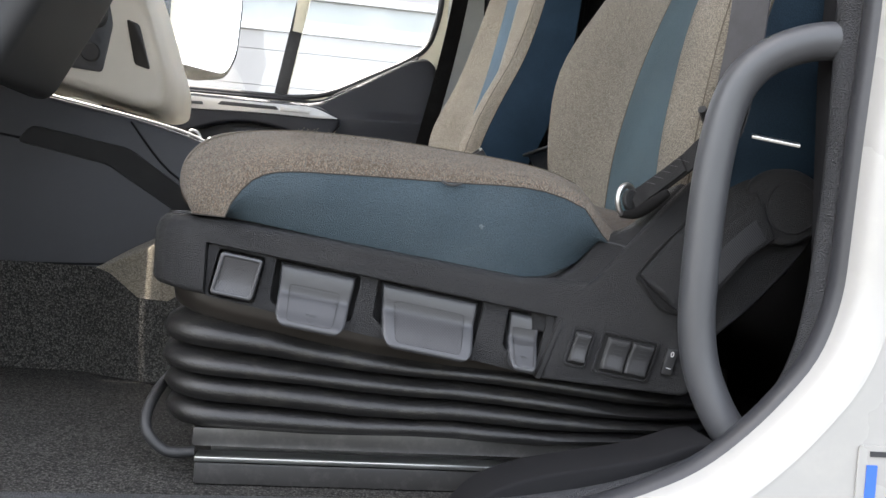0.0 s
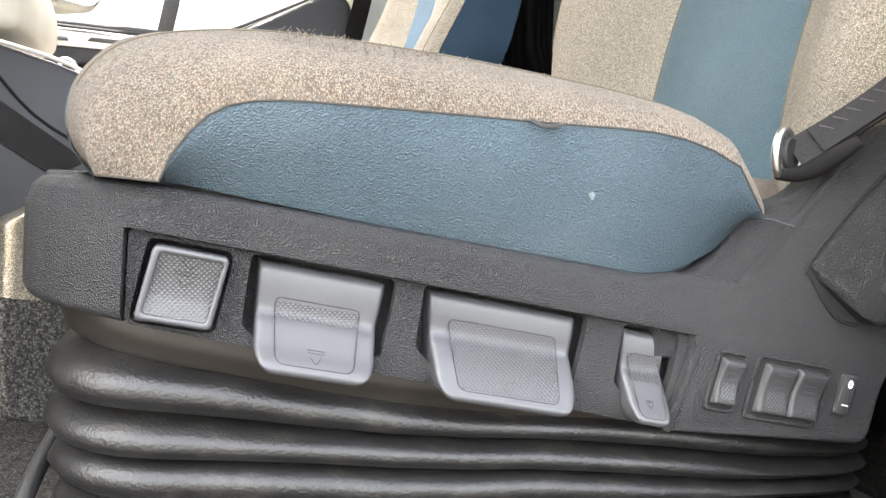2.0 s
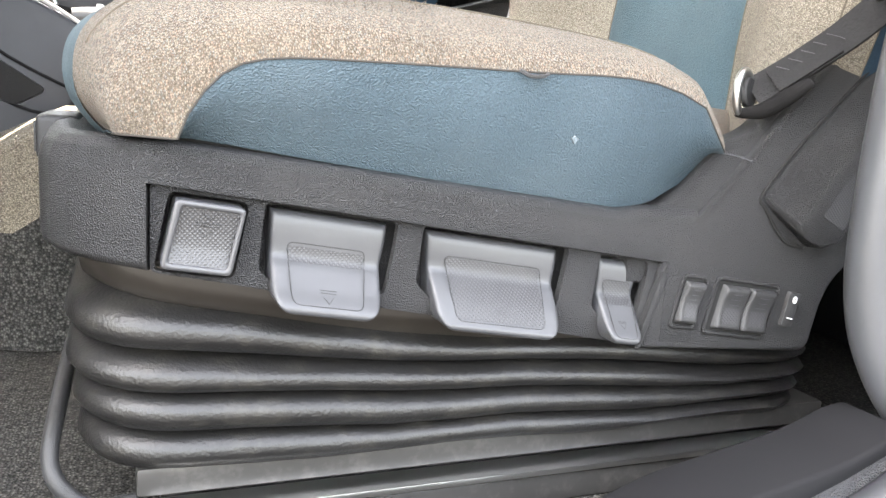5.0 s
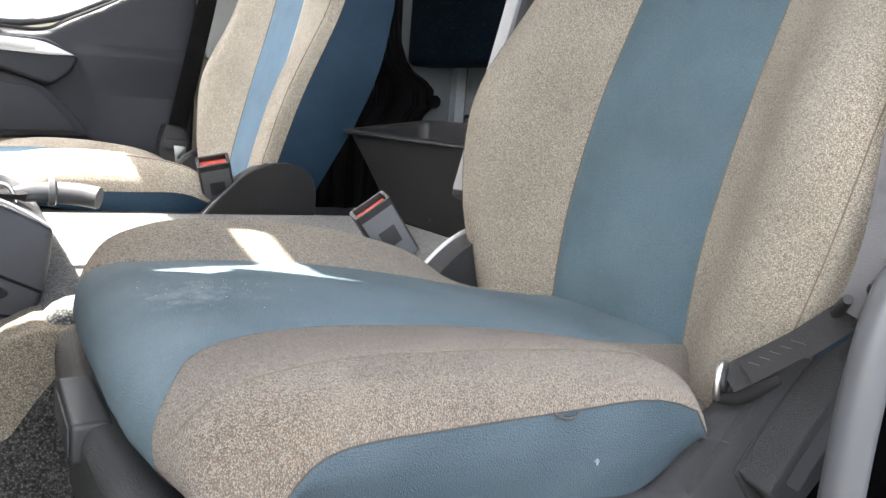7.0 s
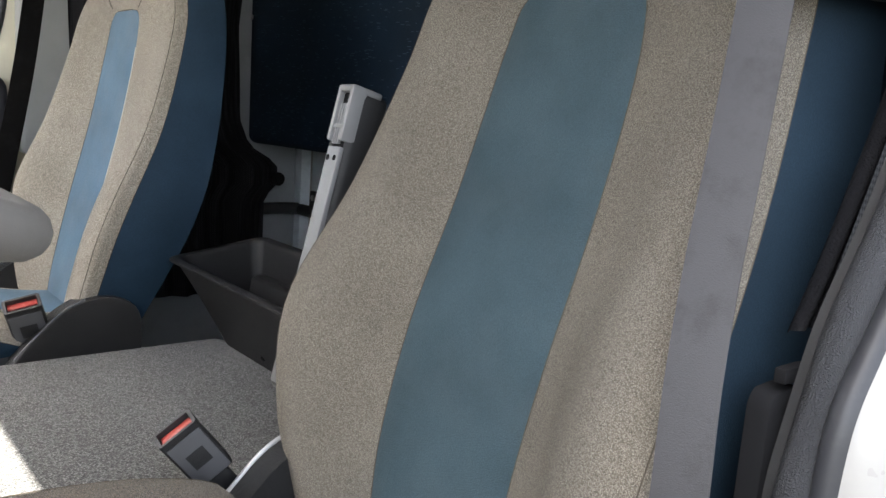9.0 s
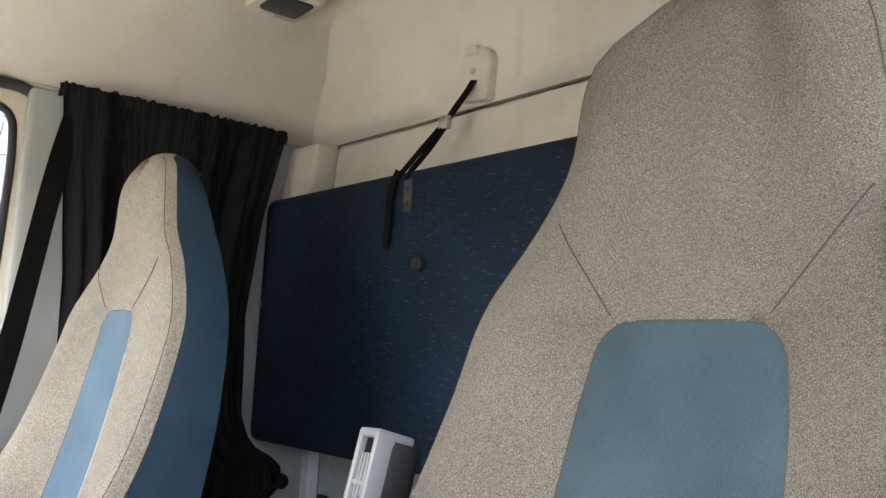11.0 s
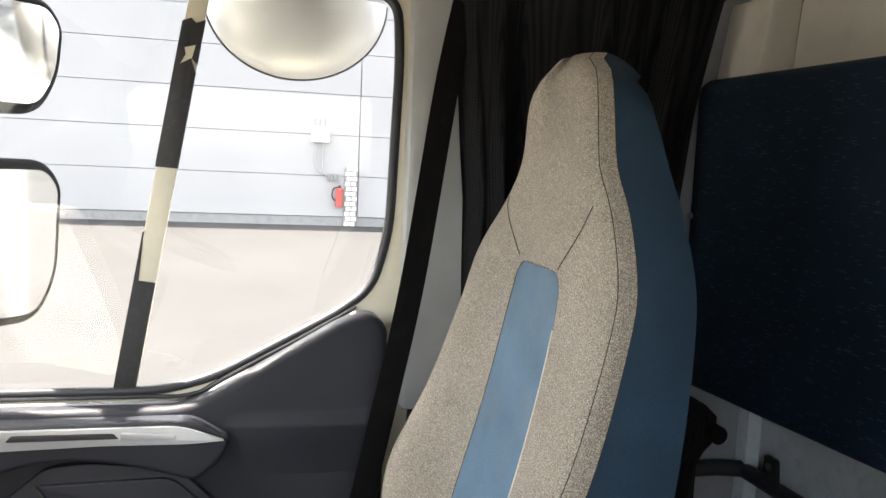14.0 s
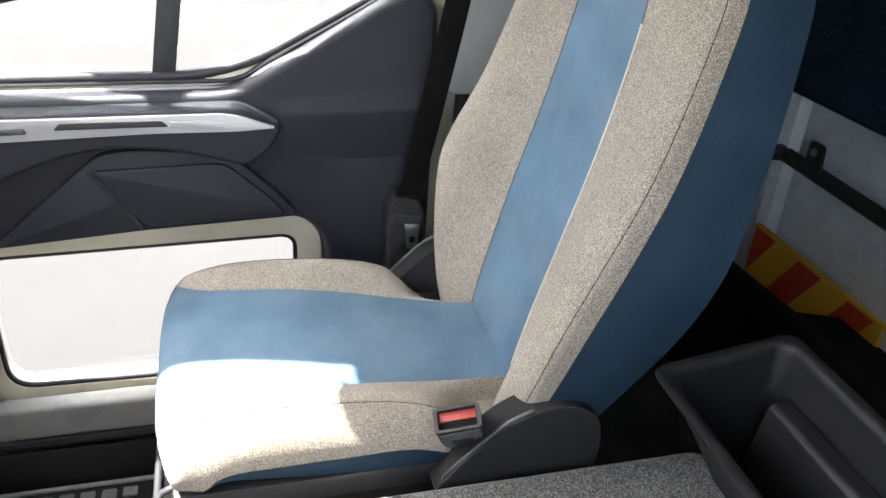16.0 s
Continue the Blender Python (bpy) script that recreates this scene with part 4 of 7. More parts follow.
DOOR = rounded([(-0.99, -0.30), (0.20, -0.30), (0.262, 0.7), (0.255, 1.462), (-0.66, 1.445), (-0.99, 0.98)], [0.03, 0.05, 0.2, 0.07, 0.03, 0.1], 6)
part("door_frame", prism(DOOR, YP - 0.012, YP + 0.04, 'y', 0.006, holes=[grow(WIN, 0.012), grow(LOW, 0.02)]), M_CREAM, pd, "cream painted door frame")
part("kerb_window_surround", prism(grow(LOW, 0.055), YP - 0.03, YP - 0.010, 'y', 0.008, holes=[grow(LOW, 0.004)]), M_CREAM, pd, "cream surround of the low window")
part("window_seal", tube([(x, YP - 0.010, z) for x, z in grow(WIN, 0.006)], 0.0095, 8, closed=True), M_RUBBER, pd, angle=80)
part("kerb_window_seal", tube([(x, YP - 0.020, z) for x, z in grow(LOW, 0.002)], 0.006, 8, closed=True), M_RUBBER, pd, angle=80)
part("frame_seal", tube([(x, YP - 0.016, z) for x, z in grow(DOOR, 0.008)], 0.014, 8, closed=True), M_RUBBER, pd, "black rubber seal round the door", angle=80)
g = part("pane", prism(grow(WIN, 0.004), YP + 0.010, YP + 0.014, 'y'), M_GLASS, pd, "clear side window glass")
g.visible_shadow = False
g = part("pane", prism(grow(LOW, 0.004), YP + 0.006, YP + 0.010, 'y'), M_GLASS, pd, "clear low kerb window glass")
g.visible_shadow = False
for dz in (0, 0.011, 0.021):
    line = [(-0.92, 0.652 - dz), (-0.30, 0.653 - dz), (-0.165, 0.655 - dz), (-0.10, 0.688 - dz), (0.06, 0.775 - dz), (0.14, 0.822 - dz)]
    part("waist_strip", tube(smooth_path([(x, YP - 0.018 - 0.55 * dz, z) for x, z in line], 4), 0.0042, 8), M_STRIP if dz == 0.011 else M_RUBBER, pd)
bar = prism([(-0.301, 0.655), (-0.262, 0.655), (-0.137, 1.412), (-0.171, 1.412)], YP - 0.010, YP + 0.006, 'y', 0.003)
bar = part("divider_bar", bar, M_CREAM, pd, "worn cream window divider bar patched with black tape")
def along(t, w):
    cx, cz = -0.2815 + t * (-0.154 + 0.2815), 0.655 + t * (1.412 - 0.655)
    return (cx + w, cz)
TORN = [(0.555, -0.0205), (0.552, 0.0185), (0.70, 0.0185), (0.78, 0.0185), (0.815, 0.006), (0.80, 0.0185), (0.905, 0.0185), (0.897, 0.004), (0.908, -0.006), (0.90, -0.0205)]
for ring in ([(0.0, -0.0205), (0.0, 0.0185), (0.275, 0.0185), (0.280, -0.012), (0.36, -0.0165), (0.40, -0.0205)], TORN):
    part("tape", prism([along(t, w) for t, w in ring], YP - 0.0125, YP + 0.0075, 'y', 0.0006), M_TAPE, bar, "torn black tape")
part("tape_hole", prism([along(t, w) for t, w in ((0.800, -0.010), (0.815, 0.008), (0.845, 0.010), (0.838, -0.008), (0.822, -0.004))], YP - 0.0132, YP - 0.0124, 'y'), M_CREAM, bar, "cream paint showing through the torn tape")
# trim panel
TRIM = rounded([(-0.99, 0.640), (-0.165, 0.642), (0.115, 0.805), (0.165, 0.818), (0.198, 0.79), (0.200, 0.60), (0.19, 0.0), (0.0, 0.0), (-0.008, 0.27), (-0.012, 0.345), (-0.055, 0.392), (-0.34, 0.388), (-0.62, 0.372), (-0.99, 0.36)],
               [0, 0.05, 0.05, 0.03, 0.03, 0.05, 0.02, 0.02, 0.05, 0.05, 0.04, 0.1, 0, 0], 6)
trim = part("trim_panel", prism(TRIM, YP - 0.060, YP - 0.013, 'y', 0.014, 4), M_DOORTRIM, pd, "charcoal moulded door trim", angle=60)
ARM = rounded([(-0.99, 0.628), (-0.155, 0.630), (-0.088, 0.592), (-0.105, 0.555), (-0.150, 0.520), (-0.20, 0.535), (-0.28, 0.557), (-0.37, 0.565), (-0.44, 0.556), (-0.50, 0.535), (-0.62, 0.49), (-0.99, 0.40)], [0, 0.02, 0.012, 0.02, 0.015, 0.03, 0.05, 0.05, 0.04, 0.05, 0.1, 0], 6)
arm = part("armrest", prism(ARM, YP - 0.105, YP - 0.055, 'y', 0.022, 5), M_DOORTRIM, pd, "padded charcoal door armrest", angle=60)
hand = part("door_handle", prism(rounded([(-0.62, 0.624), (-0.17, 0.624), (-0.100, 0.596), (-0.16, 0.592), (-0.30, 0.594), (-0.62, 0.586)], [0.004, 0.03, 0.002, 0.02, 0.02, 0.004]), YP - 0.112, YP - 0.098, 'y', 0.005, 3), M_SILVER, arm, "silver painted grab strip")
part("recess", prism(rounded([(-0.455, 0.606), (-0.275, 0.606), (-0.285, 0.616), (-0.445, 0.617)], 0.004), YP - 0.1135, YP - 0.110, 'y', 0.0005), M_BLACK, hand)
part("release_lever", prism(rounded([(-0.272, 0.604), (-0.185, 0.602), (-0.180, 0.612), (-0.272, 0.617)], 0.003), YP - 0.1175, YP - 0.111, 'y', 0.002), M_SILVER, hand, "bright release lever")
part("switch", prism(rounded([(-0.535, 0.601), (-0.495, 0.602), (-0.498, 0.611), (-0.535, 0.610)], 0.003), YP - 0.117, YP - 0.111, 'y', 0.002), M_PLASTIC_SM, hand)
POCK = rounded([(-0.60, 0.375), (-0.43, 0.520), (-0.40, 0.545), (-0.33, 0.552), (-0.20, 0.535), (-0.165, 0.52), (-0.10, 0.455), (-0.06, 0.405), (-0.34, 0.394)], [0.01, 0.02, 0.03, 0.06, 0.04, 0.03, 0.06, 0.02, 0.03], 6)
pocket = part("map_pocket", prism(POCK, YP - 0.078, YP - 0.055, 'y', 0.010, 3), M_DOORTRIM, trim, "shallow moulded map pocket")
part("pocket_panel", prism(rounded([(-0.412, 0.517), (-0.19, 0.522), (-0.115, 0.452), (-0.085, 0.412), (-0.338, 0.405)], [0.01, 0.02, 0.04, 0.015, 0.02], 6), YP - 0.086, YP - 0.077, 'y', 0.004, 3), M_DOORTRIM, pocket)
part("pocket_groove", tube(smooth_path([(-0.418, YP - 0.083, 0.515), (-0.38, YP - 0.083, 0.463), (-0.342, YP - 0.083, 0.402)], 4), 0.004, 6), M_BLACK, pocket)
def shelf(u, v):
    """The rear of the trim swells to a soft shelf and falls away below it."""
    x = -0.100 + 0.292 * u
    k = math.sin(math.pi * min(1, 0.12 + 1.2 * u) / 2) * (1 - max(0, (u - 0.93) / 0.07) ** 2)
    d, z = lerp(v, [0, 0.25, 0.42, 0.5, 0.58, 0.8, 1], [0.058, 0.063, 0.073, 0.078, 0.076, 0.066, 0.058]), lerp(v, [0, 0.25, 0.42, 0.5, 0.58, 0.8, 1], [min(0.690, 0.622 + 0.582 * (x + 0.165)), 0.630, 0.612, 0.604, 0.592, 0.545, 0.49])
    return (x, YP - 0.058 - (d - 0.058) * k, z + 0.008 * u)
part("trim_shelf", grid(shelf, 24, 28), M_DOORTRIM, trim, "soft shelf moulded into the trim", angle=80)
# door bottom, sill and step
st = thing("door_sill", (-0.4, 1.78, -0.1), "white door sill above a black step with a ribbed tread", "step", kind="structure")
part("sill", prism(rounded([(1.79, 0.000), (1.825, 0.012), (1.845, -0.07), (1.79, -0.075)], 0.01), -0.95, 0.05, 'x', 0.0), M_WHITE, st)
part("sill_seal", tube([(-0.95, 1.80, -0.090), (0.05, 1.80, -0.088)], 0.014, 8), M_RUBBER, st)
part("step_riser", box(-1.24, -0.33, 1.445, 1.458, -0.22, 0.036, 0.004), M_BLACK, st)
part("step_side", box(-0.335, -0.32, 1.46, 1.84, -0.22, 0.03, 0.004), M_BLACK, st)
part("step_plate", box(-1.24, -0.335, 1.46, 1.84, -0.235, -0.215, 0.003), M_BLACK, st)
part("lower_panel", box(-0.95, -0.335, 1.79, 1.80, -0.215, -0.11, 0.004), M_BLACK, st)
tr = thing("step_tread", (-0.6, 1.72, -0.21), "pale grey ribbed metal step tread with raised marks", "step tread")
M_TREAD = surface("worn_grey_tread", (0.36, 0.38, 0.38), 0.5, 0.3, dirt=(0.10, 0.10, 0.10), dirt_amt=0.5, big=20)
part("plate", box(-0.78, -0.345, 1.62, 1.785, -0.214, -0.206, 0.003), M_BLACK, tr)
for k in range(10):
    x = -0.775 + k * 0.044
    part("rib", box(x, x + 0.036, 1.63, 1.668, -0.206, -0.200, 0.003), M_TREAD, tr)
    part("rib", box(x, x + 0.036, 1.674, 1.712, -0.206, -0.200, 0.003), M_TREAD, tr)
part("rim", tube([(-0.78, 1.775, -0.204), (-0.35, 1.775, -0.204)], 0.006, 8), M_TREAD, tr)
for k in range(5):
    x = -0.62 + k * 0.042
    part("raised_mark", box(x, x + 0.030, 1.728, 1.754, -0.206, -0.199, 0.004), M_TREAD, tr)
# ---------------- seats ----------------
P_D, P_P = (0.0, 0.20, 0.045), (-0.06, 1.432, 0.065)
# middle of the driver's cushion from the seat's base, and the shape of either backrest
D_YO = 0.022
D_BACK, P_BACK = (BX, 0.0, -0.012, 0.010, 0.010), (BX_UPRIGHT, 0.034, -0.020)
d_seat = build_seat(P_D, "driver's seat in worn beige tweed and teal blue cloth", (M_TWEED_WORN, M_TWEED_FAR), M_TWEED_BACK, M_BLUE_PALE, M_BLUE, M_BLUE_SIDE, M_NAVY_DULL, "seats in the cab", D_BACK, 0.025, 0.0, 0.0, 0.253, 0.022, D_YO)
p_seat = build_seat(P_P, "passenger seat in clean beige tweed with bright blue panels", (M_TWEED, M_TWEED), M_TWEED, M_BLUE_LIGHT, M_BLUE_LIGHT, M_NAVY, M_NAVY, "seats in the cab", P_BACK, 0.034, 0.014, 0.020)

# small repair notch and pale spot on the driver's cushion side
part("torn_thread", tube(smooth_path([(0.004, -0.232, 0.2885), (0.010, -0.235, 0.2855), (0.018, -0.235, 0.2860), (0.022, -0.233, 0.2875)], 4), 0.0013, 6), M_BLACK, d_seat, "loose dark thread", at=(0, 0, 0))
part("pale_spot", prism([(0.043 + 0.0020 * math.cos(a) * (1 + 0.4 * math.sin(3 * a)), 0.250 + 0.0021 * math.sin(a) * (1 + 0.3 * math.cos(4 * a))) for a in [k * math.pi / 6 for k in range(12)]], -0.2338, -0.2325, 'y'), surface("dried_dust", (0.085, 0.105, 0.115), 0.9, big=900, vary=0.4), d_seat, "small pale fleck", at=(0, 0, 0))
rnd = random.Random(4)
bm = bmesh.new()
for k in range(280):
    x = rnd.uniform(-0.13, 0.13)
    c = min(CUSH, key=lambda q: abs(q.x - x) + (0 if q.z > 0.33 else 1))
    yb = -0.205 + rnd.uniform(-0.010, 0.010)
    zb = c.z + 0.004 - Z0 - 0.35 * max(0, -0.195 - yb)
    h = rnd.uniform(0.0015, 0.0052)
    dx, dy = rnd.uniform(-0.004, 0.004), rnd.uniform(-0.003, 0.003)
    merge(bm, tube([(x, yb, zb - 0.002), (x + dx * 0.4, yb + dy * 0.5, zb + h * 0.6), (x + dx, yb + dy, zb + h)], 0.00022, 4))
tagged(part("frayed_edge", bm, M_TWEED_WORN, d_seat, "frayed pinkish fibres along the cushion edge", at=(0, 0, 0)), kind="stuff")

bm = bmesh.new()
for k in range(110):
    x, y = rnd.gauss(-0.165, 0.03), rnd.gauss(0.02, 0.028)
    if k > 85:
        x, y = rnd.uniform(-0.2, 0.2), rnd.uniform(-0.09, 0.09)
    if abs(y) > 0.09 or not -0.21 < x < 0.22:
        continue
    z = float(np.interp(x, [c.x for c in CUSH[18:]], [c.z for c in CUSH[18:]])) + 0.001 + 0.003 * math.sin((1 - abs(y) / 0.1) * math.pi / 2) - Z0 + 0.0002
    s = rnd.uniform(0.0002, 0.0005)
    vs = [bm.verts.new((x + s * math.cos(a + k), y + s * math.sin(a + k), z)) for a in (0, 2.1, 4.2)] + [bm.verts.new((x, y, z + s))]
    for q in ((0, 1, 3), (1, 2, 3), (2, 0, 3)):
        bm.faces.new([vs[i] for i in q])
tagged(part("dust_speckle", bm, M_PIPING, d_seat, "pale dust specks on the blue panel", at=(0, 0, 0)), kind="stuff")

# tray of the driver's seat: a moulded rim round the front and sides
SLOPE = -0.146
BAND_TOP = 0.2625
def slope(x):
    return SLOPE * (x + 0.19)
def tilted(pts):
    return [(x, z - Z0 + slope(x)) for x, z in pts]
def tray_path():
    near, far = -0.214, 0.256
    pts = [(x, near) for x in [0.150, 0.1260, 0.1255] + list(np.linspace(0.11, -0.185, 15))]
    arc = [0.195, 0.200, 0.32, 0.45, 0.65, 0.85, 1.1, 1.35, math.pi / 2]
    pts += [(-0.185 - 0.058 * math.sin(a), near + 0.058 * (1 - math.cos(a))) for a in arc]
    pts += [(-0.243 - 0.006 * math.sin((t + 1) * math.pi / 2), y) for t, y in zip(np.linspace(-1, 1, 9), np.linspace(near + 0.07, far - 0.07, 9))]
    pts += [(-0.185 - 0.058 * math.cos(a), far - 0.058 * (1 - math.sin(a))) for a in np.linspace(0.0, math.pi / 2, 8)]
    pts += [(x, far) for x in np.linspace(-0.17, 0.20, 10)]
    return pts
def sweep_rim(path, prof):
    """prof(x, y) gives (inset, z) pairs from the inner lip to the lower edge."""
    V = []
    N = len(path)
    for i, (x, y) in enumerate(path):
        a, b = path[max(i - 1, 0)], path[min(i + 1, N - 1)]
        t = Vector((b[0] - a[0], b[1] - a[1])).normalized()
        nrm = Vector((-t.y, t.x))
        V.append([(x + nrm.x * -o, y + nrm.y * -o, z) for o, z in prof(x, y)])
    return V
def tray_prof(x, y):
    zt = tray_z(min(x, 0.11)) - Z0
    zl = BAND_TOP + slope(x) - Z0
    zb = lerp(x, [-0.25, -0.2, -0.18, -0.06, 0.05, 0.13, 0.24], [0.224, 0.217, 0.212, 0.189, 0.170, 0.156, 0.150]) - Z0
    deep = 0.010 if y < -0.20 and -0.1964 < x < 0.1258 else -0.0115
    return [(0.032, zt - 0.010), (0.016, zt - 0.003), (0.004, zt), (-0.004, zt - 0.002), (-0.0085, zt - 0.0065), (-0.0105, zt - 0.013), (-0.0115, zl + 0.002), (min(deep, -0.0108) if deep < 0 else -0.0105, zl), (deep, zl - 0.0005), (deep, zb + 0.006), (deep + 0.003, zb + 0.001), (max(deep, 0.004), zb), (0.014, zb + 0.004)]
V = sweep_rim(tray_path(), tray_prof)
tray = part("seat_tray", strip_mesh(V, lambda i, j: True), M_PLASTIC, d_seat, "grained charcoal plastic seat surround", at=(0, 0, 0), angle=60)
# lower skirt and bellows as rounded rings
def ring_path(x0, x1, y0, y1, r, n=6):
    out = []
    for cx, cy, a0 in ((x1 - r, y1 - r, 0), (x0 + r, y1 - r, 90), (x0 + r, y0 + r, 180), (x1 - r, y0 + r, 270)):
        out += [(cx + r * math.cos(radians(a0 + 90 * k / n)), cy + r * math.sin(radians(a0 + 90 * k / n))) for k in range(n + 1)]
    dense = []
    for i, p in enumerate(out):
        q = out[(i + 1) % len(out)]
        m = max(1, int(math.dist(p, q) / 0.04))
        dense += [(p[0] + (q[0] - p[0]) * k / m, p[1] + (q[1] - p[1]) * k / m) for k in range(m)]
    return dense
def ring_loft(prof, x0, x1, y0, y1, r, wob=0.0):
    """prof(x): list of (inset, z); a closed band round a rounded rectangle."""
    base = ring_path(x0, x1, y0, y1, r)
    cx, cy = (x0 + x1) / 2, (y0 + y1) / 2
    bm = bmesh.new()
    rows = []
    N = len(base)
    for i, (x, y) in enumerate(base):
        a, b = base[i - 1], base[(i + 1) % N]
        t = Vector((b[0] - a[0], b[1] - a[1])).normalized()
        nx, ny = t.y, -t.x
        rows.append([bm.verts.new((x - nx * o, y - ny * o, z + wob * noise.noise((x * 9, y * 9, z * 30)))) for o, z in prof(x)])
    for i in range(N):
        A, B = rows[i], rows[(i + 1) % N]
        for k in range(len(A) - 1):
            bm.faces.new((A[k], A[k + 1], B[k + 1], B[k]))
    return bm
def skirt_prof(x):
    zt = lerp(x, [-0.25, 0.05, 0.3], [0.262, 0.225, 0.20]) - Z0
    zb = lerp(x, [-0.25, -0.19, -0.07, 0.08, 0.3], [0.200, 0.190, 0.166, 0.150, 0.143]) - Z0
    return [(0.012, zt), (0.004, zt - 0.01), (0.0, zb + 0.018), (0.003, zb + 0.006), (0.012, zb)]
part("lower_skirt", ring_loft(skirt_prof, -0.238, 0.30, -0.2005, 0.236, 0.06), M_SKIRT, d_seat, "smooth brown-black lower skirt", at=(0, 0, 0), angle=70)
def bellow_prof(x):
    k = lerp(x, [-0.24, -0.03, 0.2, 0.3], [1.0, 0.78, 0.60, 0.55])
    zb = 0.082 - Z0
    out = [(0.024, zb + k * 0.118), (0.012, zb + k * 0.112)]
    for crest, hgt in ((0.098, 0.0), (0.070, 0.0), (0.044, 0.003), (0.020, 0.006)):
        out += [(0.002 + hgt, zb + k * (crest + 0.009)), (-0.002 + hgt, zb + k * crest), (0.003 + hgt, zb + k * (crest - 0.008)), (0.022 + hgt, zb + k * (crest - 0.012))]
    return out
part("bellows", ring_loft(bellow_prof, -0.242, 0.31, -0.206, 0.226, 0.06, 0.0045), M_BELLOWS, d_seat, "dusty black rubber suspension bellows with folds", at=(0, 0, 0), angle=80)
rail = part("base_frame", box(-0.205, 0.32, -0.190, 0.190, 0.028, 0.046, 0.003), M_RAIL, d_seat, "dark painted steel base frame", at=(0, 0, 0))
for sgn in (-1, 1):
    part("slide_rail", box(-0.200, 0.30, sgn * 0.188 - 0.012, sgn * 0.188 + 0.012, -0.004, 0.016, 0.002), M_RAIL, d_seat, "dark steel slide rail", at=(0, 0, 0))
    part("rail_lip", box(-0.200, 0.30, sgn * 0.192 - 0.012, sgn * 0.192 + 0.012, 0.018, 0.0225, 0.001), M_STEEL, rail, at=(0, 0, 0))
part("base_plate", box(-0.19, 0.30, -0.17, 0.17, -0.004, 0.03, 0.003), M_RAIL, d_seat, at=(0, 0, 0))
part("slide_lever", tube(smooth_path([(-0.205, -0.17, 0.017), (-0.232, -0.172, 0.018), (-0.252, -0.165, 0.040), (-0.250, -0.12, 0.066), (-0.246, 0.05, 0.070), (-0.238, 0.10, 0.050)], 6), 0.0055, 8), M_BLACK, d_seat, "bent black steel slide lever", at=(0, 0, 0), angle=80)

# recessed control band with pockets for the levers, on the near side; YF is the tray's face, YB the band's
YF, YB = -0.2255, -0.2205


def knurl():
    """Rows of small raised dots on moulded plastic."""
    m, nt, p = mat_base("knurled_plastic")
    dots = None
    for turn in (45, -45):
        w = node(nt, "ShaderNodeTexWave", Scale=170.0)
        nt.links.new(coords(nt, (1, 0, 1), (0, radians(turn), 0)), w.inputs["Vector"])
        if dots is None:
            dots = w.outputs["Fac"]
        else:
            mul = nt.nodes.new("ShaderNodeMath")
            mul.operation = 'MULTIPLY'
            nt.links.new(dots, mul.inputs[0])
            nt.links.new(w.outputs["Fac"], mul.inputs[1])
            dots = mul.outputs[0]
    nt.links.new(ramp(nt, dots, [(0.1, (0.030, 0.030, 0.032)), (0.8, (0.052, 0.052, 0.055))]), p.inputs["Base Color"])
    p.inputs["Roughness"].default_value = 0.34
    bump(nt, p, dots, 0.45, 0.0006)
    return m


M_KNURL = knurl()
# name, label, top corners' x, bottom corners' x, top z, crease z, bottom z, patch (u0, u1, z top, z bottom), knurled part of the patch
LEVERS = [("height_lever", "large grey height lever flap", -0.134, -0.065, -0.1355, -0.0750, 0.2583, 0.2312, 0.2035, (0.15, 0.84, 0.2405, 0.2100), (0.2385, 0.2300)),
          ("slide_flap", "wide grey lever flap with a knurled grip", -0.0415, 0.0495, -0.0390, 0.0420, 0.2592, 0.2348, 0.2035, (0.13, 0.88, 0.2450, 0.2105), (0.2440, 0.2115)),
          ("damper_lever", "narrow grey damper lever with a knurled grip", 0.0805, 0.1110, 0.0780, 0.1035, 0.2580, 0.2338, 0.2060, (0.14, 0.88, 0.2440, 0.2110), (0.2435, 0.2290))]
pockets = [rounded(tilted([(a - 0.004, zt + 0.003), (b + 0.0040, zt + 0.003), (b + 0.0020, zt - 0.014), (b - 0.003, zb + 0.014), (c + 0.004, zb + 0.012), (a - 0.0075, zc - 0.008)]), [0.004, 0.004, 0.004, 0.003, 0.003, 0.003], 3) for _, _, a, b, c, d, zt, zc, zb, _, _ in LEVERS]
BUTTON = [(-0.1850, 0.2570), (-0.1486, 0.2570), (-0.1566, 0.2190), (-0.1932, 0.2190)]
pockets.append(rounded(tilted([(-0.1880, 0.2598), (-0.1462, 0.2598), (-0.1545, 0.2162), (-0.1960, 0.2162)]), 0.005, 4))
part("control_band", prism(rounded(tilted([(-0.1972, 0.2618), (0.1240, 0.2618), (0.1085, 0.2030), (0.05, 0.2058), (-0.06, 0.2088), (-0.165, 0.2138), (-0.1975, 0.2148)]), [0.002, 0.006, 0.006, 0.02, 0.05, 0.02, 0.004], 4), YB, YB + 0.006, 'y', 0.0008, holes=pockets), M_PLASTIC, tray, "recessed grained control band", at=(0, 0, 0))
part("band_edge", prism(rounded(tilted([(0.1250, 0.2622), (0.1290, 0.2600), (0.1105, 0.2015), (0.1055, 0.2020)]), 0.002, 3), YF - 0.0006, YB + 0.005, 'y', 0.0012), M_PLASTIC, tray, "raised edge between levers and switches", at=(0, 0, 0))


